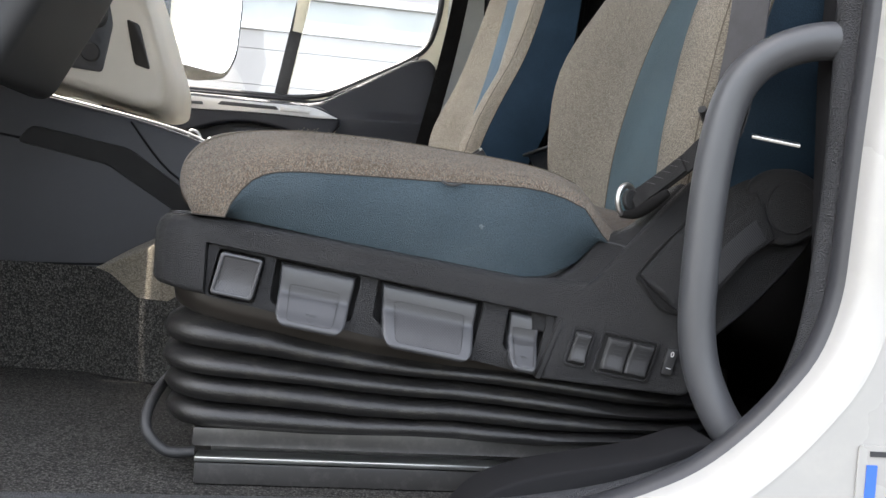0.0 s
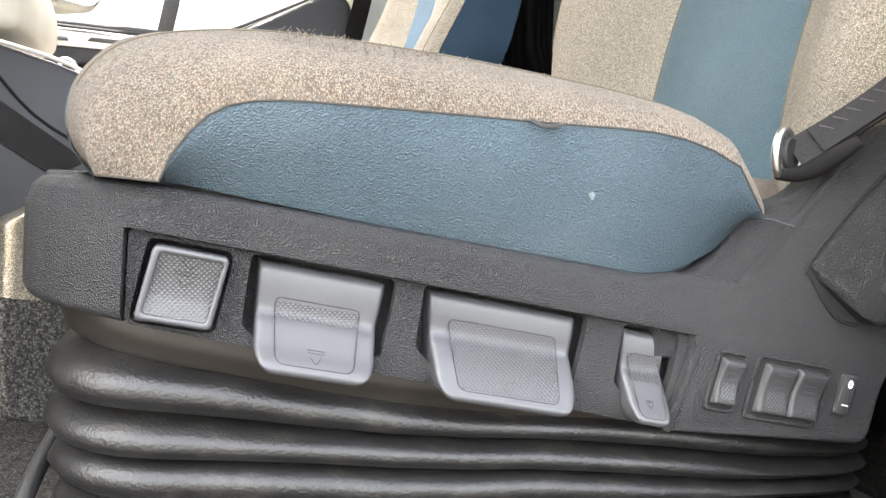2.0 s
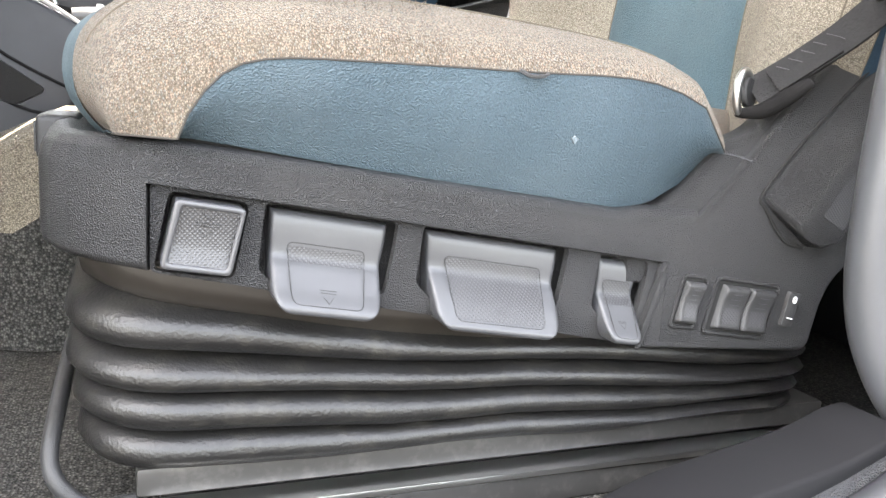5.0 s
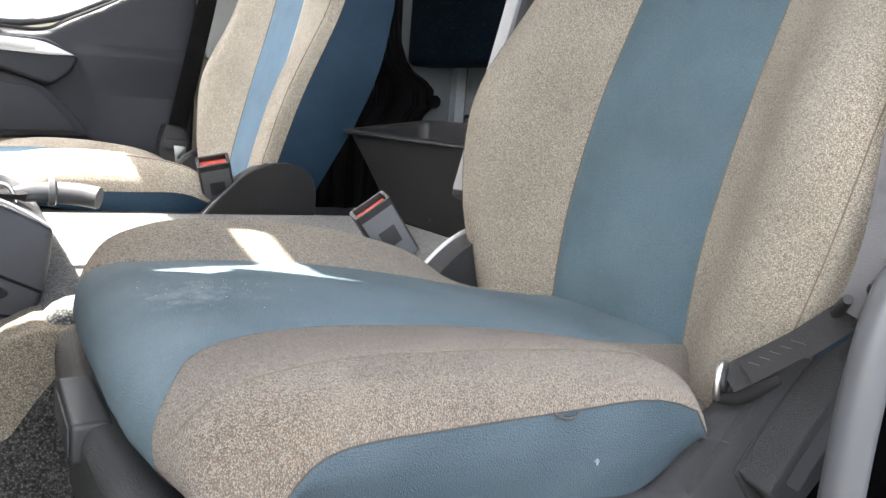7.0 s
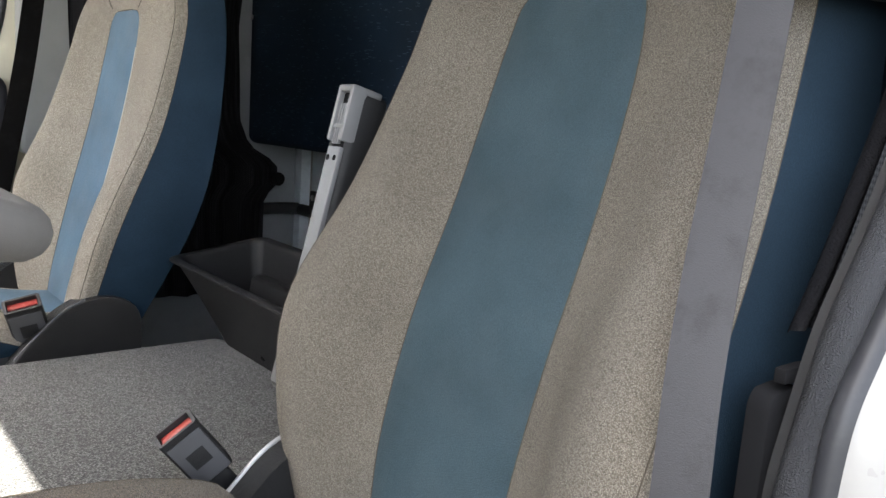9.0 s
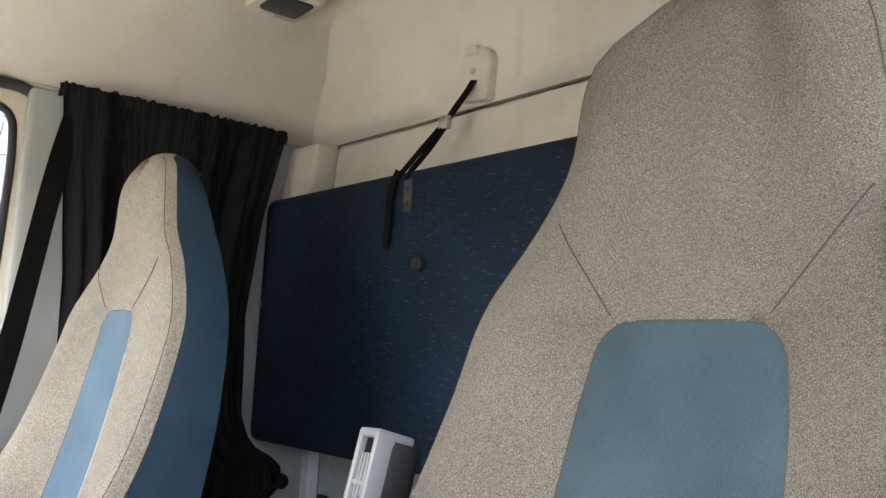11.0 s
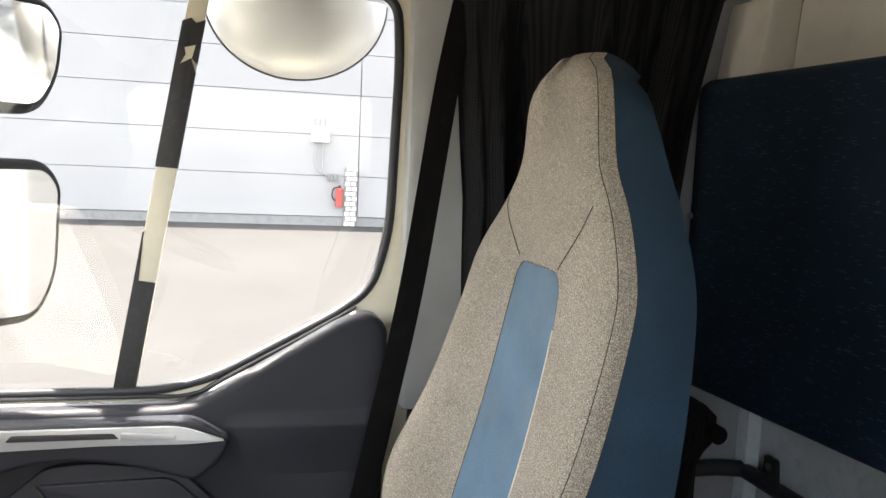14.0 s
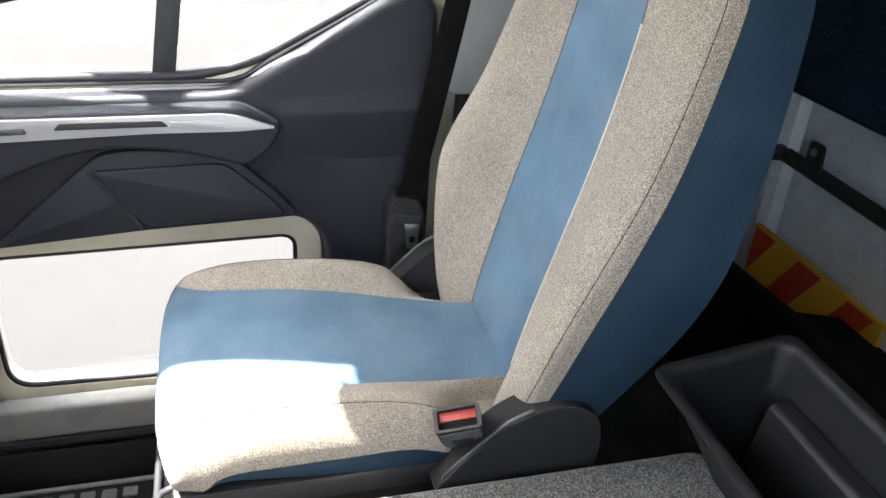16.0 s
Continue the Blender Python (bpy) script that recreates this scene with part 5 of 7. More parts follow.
def symbol_lines(at_, s, up, holder):
    """Thin embossed arrow head with a double bar; at_(dx, dz) gives points on the surface."""
    for k in (0.0, 0.0016):
        part("symbol", tube([at_(d * s, k * s) for d in (-0.0065, 0.0, 0.0065)], 0.00022, 5), M_BAND, holder, at=(0, 0, 0))
    zz = (0.0045, 0.0080) if up > 0 else (-0.0022, -0.0060)
    part("symbol", tube([at_(-0.004 * s, zz[0] * s), at_(0, zz[1] * s), at_(0.004 * s, zz[0] * s)], 0.00022, 5), M_BAND, holder, at=(0, 0, 0))


def lever(name, label, xa, xb, xc, xd, z1, zc, z0, patch, grip):
    """A pull flap set into its pocket: upright above, a soft crease, then flaring out to a rounded lower edge."""
    YL = -0.2055
    front = smooth_path([(0.0010, 0, z1), (0.0060, 0, z1 - 0.0008), (0.0084, 0, z1 - 0.0045), (0.0092, 0, z1 - 0.012), (0.0092, 0, zc + 0.004), (0.0106, 0, zc), (0.0150, 0, zc - 0.0045), (0.0240, 0, zc - 0.014), (0.0315, 0, z0 + 0.0070), (0.0335, 0, z0 + 0.0036), (0.0322, 0, z0 + 0.0010), (0.0280, 0, z0)], 5)
    under = [Vector((0.018, 0, z0 + 0.0015)), Vector((0.006, 0, z0 + 0.006)), Vector((-0.004, 0, z0 + 0.012))]
    prof = [Vector((-0.006, 0, z1 - 0.0004))] + front + under
    us = [0, 0.008, 0.022, 0.042, 0.07, 0.12, 0.25, 0.4, 0.5, 0.6, 0.75, 0.88, 0.93, 0.958, 0.978, 0.992, 1]
    wid = xb - xa
    def place(u, d, z):
        low = min(1, max(0, (z1 - z) / (z1 - z0)))
        x = (xa + (xc - xa) * low) * (1 - u) + (xb + (xd - xb) * low) * u
        cl = min(1, max(0, (z0 + 0.013 - z) / 0.013))
        x += (1 - 2 * u) * min(0.012, 0.25 * wid) * (1 - math.sqrt(max(0, 1 - cl * cl)))
        k = math.sqrt(max(0.0, 1 - (1 - min(1, min(u, 1 - u) * wid / 0.0030)) ** 2))
        return (x, YL - d + 0.0030 * (1 - k), z - Z0 + slope(x))
    bm = bmesh.new()
    V = [[bm.verts.new(place(u, q.x, q.z)) for q in prof] for u in us]
    for a, b_ in zip(V, V[1:]):
        for j in range(len(prof) - 1):
            bm.faces.new((a[j], b_[j], b_[j + 1], a[j + 1]))
    back = [[bm.verts.new((v.co.x, -0.196, v.co.z)) for v in row] for row in (V[0], V[-1])]
    for row, bk_ in ((V[0], back[0]), (V[-1], back[1])):
        for j in range(len(prof) - 1):
            bm.faces.new((row[j], row[j + 1], bk_[j + 1], bk_[j]))
    bmesh.ops.remove_doubles(bm, verts=bm.verts, dist=0.00005)
    lv = part(name, bm, M_PLASTIC_SM, tray, label, at=(0, 0, 0), angle=60)
    face = [q for q in front if z0 + 0.003 < q.z]
    def on(u, z, lift):
        d = float(np.interp(-z, [-q.z for q in face], [q.x for q in face]))
        q = place(u, d, z)
        return (q[0], q[1] - lift, q[2])
    u0, u1, pz1, pz0 = patch
    def ring_at(k):
        """Rounded outline of the patch."""
        pts = rounded([(u0 * wid, pz1), (u1 * wid, pz1), (u1 * wid - 0.001, pz0), (u0 * wid + 0.001, pz0)], 0.004, 4)
        return [on(px / wid, pz, 0.00005) for px, pz in pts]
    part("groove", tube(ring_at(0), 0.00026, 5, closed=True), M_BAND, lv, at=(0, 0, 0))
    part("grip_patch", grid(lambda a, b: on(u0 + 0.012 + (u1 - u0 - 0.024) * a, grip[0] + (grip[1] - grip[0]) * b, 0.00025), 8, 14), M_KNURL, lv, "knurled grip", at=(0, 0, 0))
    symbol_lines(lambda dx, dz: on(0.5 + dx / wid, z0 + 0.0130 + dz, 0.0001), min(0.8, wid / 0.06), -1, lv)
    return lv


for row in LEVERS:
    lever(*row)
# square tilt button: a frame round a scooped, knurled plate
inner = [(-0.1818, 0.2536), (-0.1518, 0.2536), (-0.1592, 0.2226), (-0.1892, 0.2226)]
b1 = part("tilt_button", prism(rounded(tilted(BUTTON), 0.0035), YF - 0.0035, -0.206, 'y', 0.0016, 3, holes=[rounded(tilted(inner), 0.002)]), M_PLASTIC_SM, tray, "square grey tilt button with an arrow", at=(0, 0, 0))
def scoop(a, b):
    x = (inner[0][0] * (1 - a) + inner[1][0] * a) * (1 - b) + (inner[3][0] * (1 - a) + inner[2][0] * a) * b
    z = inner[0][1] + (inner[3][1] - inner[0][1]) * b
    return (x, YF - 0.0026 + 0.0032 * math.sin(math.pi * min(1, b * 0.72 + 0.08)) - 0.0012 * max(0, b - 0.7) / 0.3, z - Z0 + slope(x))
plate = part("scooped_plate", grid(scoop, 10, 24), M_KNURL, b1, "knurled scooped plate", at=(0, 0, 0))
def on_plate(dx, dz):
    q = scoop(0.50 + dx / 0.0314, 0.30 - dz / 0.031)
    return (q[0], q[1] - 0.0002, q[2])
symbol_lines(on_plate, 1.0, -1, plate)
part("symbol", tube([on_plate(-0.0045, 0.0075), on_plate(0, 0.0035), on_plate(0.0045, 0.0075)], 0.00022, 5), M_BAND, plate, at=(0, 0, 0))
# two switch wells with rockers
for quad, splits in (([(0.1400, 0.2565), (0.1600, 0.2565), (0.1522, 0.2205), (0.1318, 0.2205)], ((0.0, 1.0),)), ([(0.1685, 0.2580), (0.2235, 0.2580), (0.2130, 0.2190), (0.1598, 0.2190)], ((0.10, 0.52), (0.53, 0.95)))):
    # The well is a flat plate; its depth shade is only black colour.
    well = part("switch_well", prism(rounded(tilted(quad), 0.004), YF - 0.0003, YF + 0.002, 'y'), M_GAP, tray, "flat black plate for the shaded well round the switches", at=(0, 0, 0))
    part("well_rim", tube([(x, YF - 0.0004, z) for x, z in rounded(tilted(quad), 0.004)], 0.0015, 8, closed=True), M_PLASTIC, well, at=(0, 0, 0), angle=80)
    for s0, s1 in splits:
        if len(splits) == 1:
            s0, s1 = 0.12, 0.90
        def rocker(a, b):
            u = s0 + (s1 - s0) * a
            v = 0.10 + 0.82 * b
            x = (quad[0][0] * (1 - u) + quad[1][0] * u) * (1 - v) + (quad[3][0] * (1 - u) + quad[2][0] * u) * v
            z = quad[0][1] + (quad[3][1] - quad[0][1]) * v
            e = min(1, min(a, 1 - a) / 0.10, min(b, 1 - b) / 0.08)
            d = (0.0052 - 0.0022 * math.sin(math.pi * min(1, max(0, (b - 0.15) / 0.75)))) * math.sqrt(max(0, 1 - (1 - e) ** 2))
            return (x, YF - 0.0006 - d, z - Z0 + slope(x))
        rk = part("rocker_switch", grid(rocker, 20, 24), M_BLACK, tray, "small black rocker switch", at=(0, 0, 0), angle=70)
        part("grip_patch", grid(lambda a, b: (lambda q: (q[0], q[1] - 0.0003, q[2]))(rocker(0.2 + 0.6 * a, 0.50 + 0.34 * b)), 6, 10), M_KNURL, rk, at=(0, 0, 0))
        for dz in (0.18, 0.30, 0.42):
            part("symbol", tube([(lambda q: (q[0], q[1] - 0.0002, q[2]))(rocker(a, dz)) for a in (0.32, 0.5, 0.68)], 0.00025, 5), M_PLASTIC_SM, rk, at=(0, 0, 0))
pw = part("power_switch", prism(rounded(tilted([(0.2318, 0.2560), (0.2425, 0.2560), (0.2370, 0.2300), (0.2265, 0.2300)]), 0.002), YF - 0.0030, YF + 0.004, 'y', 0.001, 2), M_BLACK, tray, "black on-off rocker marked 0 and I", at=(0, 0, 0))
for word, px, zz in (("0", 0.2362, 0.2500), ("I", 0.2328, 0.2365)):
    part("marking", stroke_text(word, 0.0072, (px, YF - 0.0033, zz - Z0 + slope(px)), (90, 12 if word == "0" else 102, 0)), M_WHITE_INK, pw, "white %s mark" % word, at=(0, 0, 0))
# rear side cover rising to the recliner, in two steps of the same moulding
TAIL = [(0.312, 0.394), (0.345, 0.399), (0.376, 0.386), (0.388, 0.345), (0.362, 0.289), (0.310, 0.232), (0.268, 0.196), (0.258, 0.147), (0.112, 0.158)]
TAIL_R = [0.03, 0.03, 0.03, 0.03, 0.04, 0.05, 0.02, 0.01, 0]
rear = part("rear_side_cover", prism([(x, z - Z0) for x, z in rounded([(0.1260, 0.2410), (0.1335, 0.2400), (0.150, 0.247), (0.166, 0.263), (0.189, 0.291), (0.230, 0.339), (0.264, 0.374)] + TAIL, [0.0, 0.005, 0.02, 0.02, 0.05, 0.05, 0.03] + TAIL_R, 5)], YF + 0.0004, -0.190, 'y', 0.009, 5), M_PLASTIC, tray, "grained charcoal rear side cover", at=(0, 0, 0), angle=55)
part("cover_ledge", prism([(x, z - Z0) for x, z in rounded([(0.10, 0.2500), (0.122, 0.2510), (0.142, 0.2655), (0.157, 0.287), (0.170, 0.297), (0.196, 0.306), (0.235, 0.349), (0.268, 0.380)] + TAIL[:5] + [(0.24, 0.20), (0.10, 0.20)], [0, 0.01, 0.02, 0.02, 0.01, 0.02, 0.05, 0.03, 0.03, 0.03, 0.03, 0.03, 0.02, 0, 0], 5)], YF + 0.0085, -0.196, 'y', 0.007, 4), M_PLASTIC, rear, "inner ledge beside the cushion", at=(0, 0, 0), angle=55)
part("joint_line", tube([(0.160, -0.2165, 0.2905 - Z0), (0.176, -0.2185, 0.2885 - Z0), (0.186, -0.2250, 0.2855 - Z0)], 0.00035, 5), M_GRAB, rear, at=(0, 0, 0))
# recliner handle: a paddle with a wide sloping upper face, a ridge and a knurled front
EDGE = [(0.199, 0.2625), (0.228, 0.299), (0.263, 0.335), (0.296, 0.366)]
RIDGE = [(0.219, 0.246), (0.241, 0.276), (0.270, 0.307), (0.304, 0.341)]
LOWER = [(0.258, 0.231), (0.270, 0.250), (0.300, 0.286), (0.324, 0.304)]
bm = bmesh.new()
rows = []
for e, r_, l in zip(EDGE, RIDGE, LOWER):
    rows.append([bm.verts.new((e[0], YF + 0.002, e[1] - Z0)), bm.verts.new((e[0] + 0.0015, YF - 0.004, e[1] - 0.0015 - Z0)), bm.verts.new((r_[0], -0.2425, r_[1] - Z0)), bm.verts.new((l[0], -0.2405, l[1] - Z0)), bm.verts.new((l[0] + 0.002, YF + 0.002, l[1] - 0.002 - Z0))])
end = [bm.verts.new(p) for p in ((0.206, YF + 0.002, 0.253 - Z0), (0.207, YF - 0.004, 0.252 - Z0), (0.229, -0.2395, 0.232 - Z0), (0.242, -0.2385, 0.2275 - Z0), (0.243, YF + 0.002, 0.226 - Z0))]
for A, B in zip([end] + rows, rows):
    for k in range(4):
        bm.faces.new((A[k], B[k], B[k + 1], A[k + 1]))
bm.faces.new(end)
bm.faces.new(list(reversed(rows[-1])))
bmesh.ops.recalc_face_normals(bm, faces=bm.faces)
bmesh.ops.bevel(bm, geom=[e for e in bm.edges if e.calc_face_angle(0) > 0.35], offset=0.0022, segments=3, profile=0.5, affect='EDGES', clamp_overlap=True)
hnd = part("recliner_handle", bm, M_PLASTIC, rear, "charcoal recliner handle with a knurled pad", at=(0, 0, 0), angle=50)
def pad(a, b):
    k = 0.35 + 2.35 * a
    i = min(int(k), 2)
    f = k - i
    r_ = [RIDGE[i][j] * (1 - f) + RIDGE[i + 1][j] * f for j in (0, 1)]
    l = [LOWER[i][j] * (1 - f) + LOWER[i + 1][j] * f for j in (0, 1)]
    w = 0.30 + 0.58 * b
    return (r_[0] * (1 - w) + l[0] * w, -0.2425 * (1 - w) - 0.2405 * w - 0.0005, r_[1] * (1 - w) + l[1] * w - Z0)
part("grip_patch", grid(pad, 24, 8), M_KNURL, hnd, "knurled pad", at=(0, 0, 0))
part("handle_gap", tube(smooth_path([(x - 0.001, YF - 0.0002, z + 0.001 - Z0) for x, z in [(0.240, 0.2245), (0.222, 0.230), (0.203, 0.252)] + EDGE], 4), 0.0012, 6), M_GAP, rear, at=(0, 0, 0))
part("recliner_boss", prism([(x, z - Z0) for x, z in rounded([(0.290, 0.352), (0.312, 0.371), (0.340, 0.3735), (0.366, 0.362), (0.376, 0.335), (0.364, 0.308), (0.340, 0.297), (0.318, 0.300), (0.300, 0.325)], 0.012, 4)], -0.2385, YF + 0.002, 'y', 0.005, 3), M_PLASTIC, rear, "grained boss over the recliner", at=(0, 0, 0), angle=55)
part("pivot_cap", cyl((0.338, -0.2385, 0.335 - Z0), (0, -1, 0), 0.0255, 0.0022, 32, 0.001), M_PLASTIC, rear, "round recliner cap", at=(0, 0, 0))
# front knob on the tray
kn = part("front_release", box(-0.266, -0.238, -0.046, 0.062, 0.213, 0.244, 0.005, 3), M_BIN, tray, "black cushion length release at the front", at=(0, 0, 0))
part("release_face", box(-0.2675, -0.2653, -0.038, 0.054, 0.218, 0.239, 0.0008), M_BIN, kn, at=(0, 0, 0))
# recliner hinge covers on the inner side of both seats
def hinge(seat, sgn):
    out = rounded([(0.12, 0.255), (0.155, 0.300), (0.215, 0.358), (0.26, 0.380), (0.31, 0.384), (0.355, 0.360), (0.366, 0.310), (0.36, 0.255)], [0.01, 0.02, 0.03, 0.03, 0.03, 0.03, 0.03, 0.01], 5)
    y0 = sgn * (0.264 if seat is d_seat else 0.242)
    h_ = part("hinge_cover", prism([(x, z - Z0) for x, z in out], y0 + sgn * 0.02, y0 - sgn * 0.03, 'y', 0.008, 4), M_PLASTIC, seat, "dark plastic recliner hinge cover", at=(0, 0, 0), angle=55)
    pts = smooth_path([(0.135, y0 + sgn * 0.014, 0.276 - Z0), (0.165, y0 + sgn * 0.014, 0.309 - Z0), (0.215, y0 + sgn * 0.014, 0.357 - Z0), (0.258, y0 + sgn * 0.014, 0.379 - Z0)], 5)
    part("hinge_edge", tube(pts, 0.0035, 8), M_SILVER if seat is d_seat else M_PLASTIC_SM, h_, at=(0, 0, 0), angle=80)
hinge(d_seat, 1)
hinge(p_seat, -1)
hinge(p_seat, 1)
# passenger seat base
part("pedestal", box(-0.16, 0.30, -0.19, 0.19, -0.025, 0.20, 0.01), M_BLACK, p_seat, "black pedestal under the cushion", at=(0, 0, 0))
part("cushion_pan", box(-0.225, 0.30, -0.225, 0.225, 0.19, 0.232, 0.012), M_BLACK, p_seat, at=(0, 0, 0))
part("lift_bar", tube(smooth_path([(-0.18, -0.15, 0.20), (-0.245, -0.15, 0.17), (-0.255, -0.14, 0.15), (-0.255, 0.14, 0.15), (-0.245, 0.15, 0.17), (-0.18, 0.15, 0.20)], 5), 0.006, 8), M_RUBBER, p_seat, at=(0, 0, 0), angle=80)
part("piping", tube([(r[16][1] - 0.0012, r[16][0] - 0.001, z - Z0) for z, r in ((z, back_rows(z, *P_BACK)) for z in [0.34 + 0.02 * k for k in range(27)])], 0.0018, 6), M_PIPING, p_seat, "pale piping line", at=(0, 0, 0))
part("cushion_core", box(-0.20, 0.14, -0.20, 0.20, 0.20, 0.262, 0.01), M_BLACK, d_seat, at=(0, 0, 0))

# ---------------- belts ----------------
def strap(name, pts, w, mat_, parent, label="", up=(0, -1, 0), th=0.0016, n=8):
    return part(name, tube(smooth_path(pts, n), 0, flat=(w, th), up=up), mat_, parent, label)
GD = rounded([(0.005, 1.056), (0.030, 1.032), (0.034, 1.012), (0.021, 0.971), (0.001, 0.946), (-0.051, 0.917), (-0.074, 0.914), (-0.100, 0.985), (-0.106, 1.025), (-0.055, 1.052)], [0.02, 0.012, 0.012, 0.02, 0.02, 0.02, 0.012, 0.03, 0.02, 0.03], 5)
GH = rounded([(-0.048, 0.916), (-0.046, 1.040), (-0.075, 1.046), (-0.112, 1.020), (-0.108, 0.97), (-0.078, 0.912)], [0.008, 0.02, 0.02, 0.02, 0.03, 0.012], 5)
guide = part("belt_guide", merge(prism(GD, 0.392, 0.46, 'x', 0.008, 4), prism(GH, 0.380, 0.52, 'x', 0.016, 5)), M_CONSOLE, d_seat, "black belt guide moulding on the shoulder", angle=50)
part("guide_lip", tube(smooth_path([(0.390, 0.000, 0.998), (0.386, 0.001, 1.014), (0.383, -0.004, 1.030), (0.382, -0.014, 1.036), (0.383, -0.034, 1.026), (0.386, -0.050, 1.017)], 5), 0.0055, 10), M_RUBBER, guide, "raised lip over the belt slot", angle=80)
part("belt_slot", prism(rounded([(-0.002, 1.000), (-0.004, 1.020), (-0.030, 1.024), (-0.048, 1.013), (-0.046, 0.996)], 0.006), 0.3895, 0.394, 'x'), M_DARKBLACK, guide)
belt = thing("seat_belt", (0.25, -0.03, 0.30), "grey driver's seat belt hanging in front of the backrest", "seat belt")
strap("webbing", [(0.391, -0.034, 1.010), (0.378, -0.040, 0.970), (0.362, -0.046, 0.915), (0.340, -0.054, 0.84), (0.318, -0.062, 0.77), (0.294, -0.070, 0.69), (0.270, -0.081, 0.61), (0.256, -0.090, 0.54), (0.250, -0.092, 0.47), (0.245, -0.088, 0.42), (0.242, -0.080, 0.395)], 0.042, M_WEB, belt, "grey webbing, rubbed and creased", up=(1, 0.35, 0.25))
strap("lap_webbing", [(0.254, -0.072, 0.403), (0.242, -0.060, 0.388), (0.228, -0.044, 0.368), (0.210, -0.024, 0.347), (0.193, -0.009, 0.331)], 0.024, M_WEB_LAP, belt, "dark ribbed lap webbing", up=(-0.25, -0.65, 0.70), th=0.0022)
strap("stitched_patch", [(0.226, -0.0435, 0.3665), (0.214, -0.0305, 0.3525), (0.201, -0.0185, 0.339)], 0.021, M_WEB_LAP, belt, "stitched overlap of the webbing", up=(-0.25, -0.65, 0.70), th=0.0046)
for k in range(5):
    x, y, z = 0.226 - 0.005 * k, -0.0455 + 0.005 * k, 0.3695 - 0.0055 * k
    part("stitch_row", tube([(x - 0.007, y + 0.004, z + 0.0015), (x, y, z), (x + 0.006, y - 0.005, z - 0.003)], 0.0003, 5), M_WEB, belt)
part("lap_fold", tube(smooth_path([(0.214, -0.040, 0.340), (0.204, -0.030, 0.329), (0.193, -0.019, 0.319), (0.182, -0.007, 0.317)], 6), [0.0020 + 0.0040 * math.sin(math.pi * min(1, 0.12 + k / 22)) for k in range(19)], 10), M_WEB_DARK, belt, "bunched end of the webbing", angle=80)
part("anchor_ring", tube([(0.186 + 0.010 * math.cos(a), -0.008 + 0.005 * math.cos(a), 0.331 + 0.0145 * math.sin(a)) for a in [2 * math.pi * k / 24 for k in range(24)]], 0.0028, 8, closed=True), M_STEEL, belt, "bright steel anchor ring", angle=80)
part("anchor_disc", cyl((0.190, -0.006, 0.331), (0.45, -0.85, 0.1), 0.0105, 0.004, 20, 0.001), M_BAND, belt, "dark plate in the anchor ring")
tg = part("belt_tongue", box(-0.022, 0.018, -0.011, 0.011, -0.0014, 0.0014, 0.001), M_STEEL, belt, "steel buckle tongue", at=(0, 0, 0))
tg.matrix_local = Matrix.Translation((0.285 - 0.25, -0.098 + 0.03, 0.388 - 0.30)) @ Euler((radians(12), radians(10), radians(-25))).to_matrix().to_4x4()
part("slider", tube([(0.222, -0.080, 0.412), (0.236, -0.066, 0.402), (0.248, -0.054, 0.392)], [0.0038, 0.0050, 0.0042], 12), M_BAND, belt, "dark plastic belt stop", angle=80)
part("slider", tube([(0.236, -0.090, 0.425), (0.254, -0.074, 0.410), (0.268, -0.062, 0.398)], [0.0036, 0.0046, 0.0038], 12), M_BAND, belt, angle=80)


def buckle(at, up, away, label, size=1.0):
    b = thing("belt_buckle", at, label, "buckle", "seat belt buckles")
    zz = Vector(up).normalized()
    xx = (Vector(away) - zz * Vector(away).dot(zz)).normalized()
    b.scale = (size, size, size)
    b.rotation_euler = Matrix((xx, zz.cross(xx), zz)).transposed().to_euler()
    body = part("body", box(-0.014, 0.014, -0.026, 0.026, -0.060, 0.020, 0.006, 3), M_BLACK, b, "black plastic buckle body", at=(0, 0, 0))
    part("rim", prism(rounded([(-0.014, -0.026), (0.014, -0.026), (0.014, 0.026), (-0.014, 0.026)], 0.005), 0.012, 0.0300, 'z', 0.0012, 2, holes=[rounded([(-0.0108, -0.0215), (0.0108, -0.0215), (0.0108, 0.0215), (-0.0108, 0.0215)], 0.002)]), M_BLACK, body, "raised black rim", at=(0, 0, 0))
    part("release_button", box(-0.0005, 0.0102, -0.0205, 0.0205, 0.0195, 0.0225, 0.0010), M_RED, body, "worn pinkish red release button", at=(0, 0, 0))
    part("slot", box(-0.0105, -0.0015, -0.020, 0.020, 0.0195, 0.0212), M_DARKBLACK, body, at=(0, 0, 0))
    # Grey plastic face, lightened further so the colour holds some sunlit sheen.
    part("face_plate", box(-0.0150, -0.0138, -0.0225, 0.0225, -0.056, 0.020, 0.0004), surface("grey_buckle_face_sheen", (0.10, 0.10, 0.105), 0.32, grain=1500, bump_s=0.2), body, "grey face, its sunlit sheen partly in the colour", at=(0, 0, 0))
    part("label_plate", box(-0.0156, -0.0149, -0.012, 0.012, -0.030, -0.004, 0.0003), M_BLACK, body, "small embossed plate", at=(0, 0, 0))
    part("stalk", box(-0.006, 0.006, -0.016, 0.016, -0.13, -0.055, 0.003), M_BLACK, b, at=(0, 0, 0))
    return b
buckle((0.128, 0.500, 0.380), (-0.62, -0.12, 0.78), (0.10, 0.98, 0.12), "driver's seat belt buckle with red button beside the cushion")
buckle((0.100, 1.196, 0.372), (-0.30, -0.50, 0.81), (0.05, 0.85, 0.5), "passenger seat belt buckle with red button beside the cushion", 1.22)

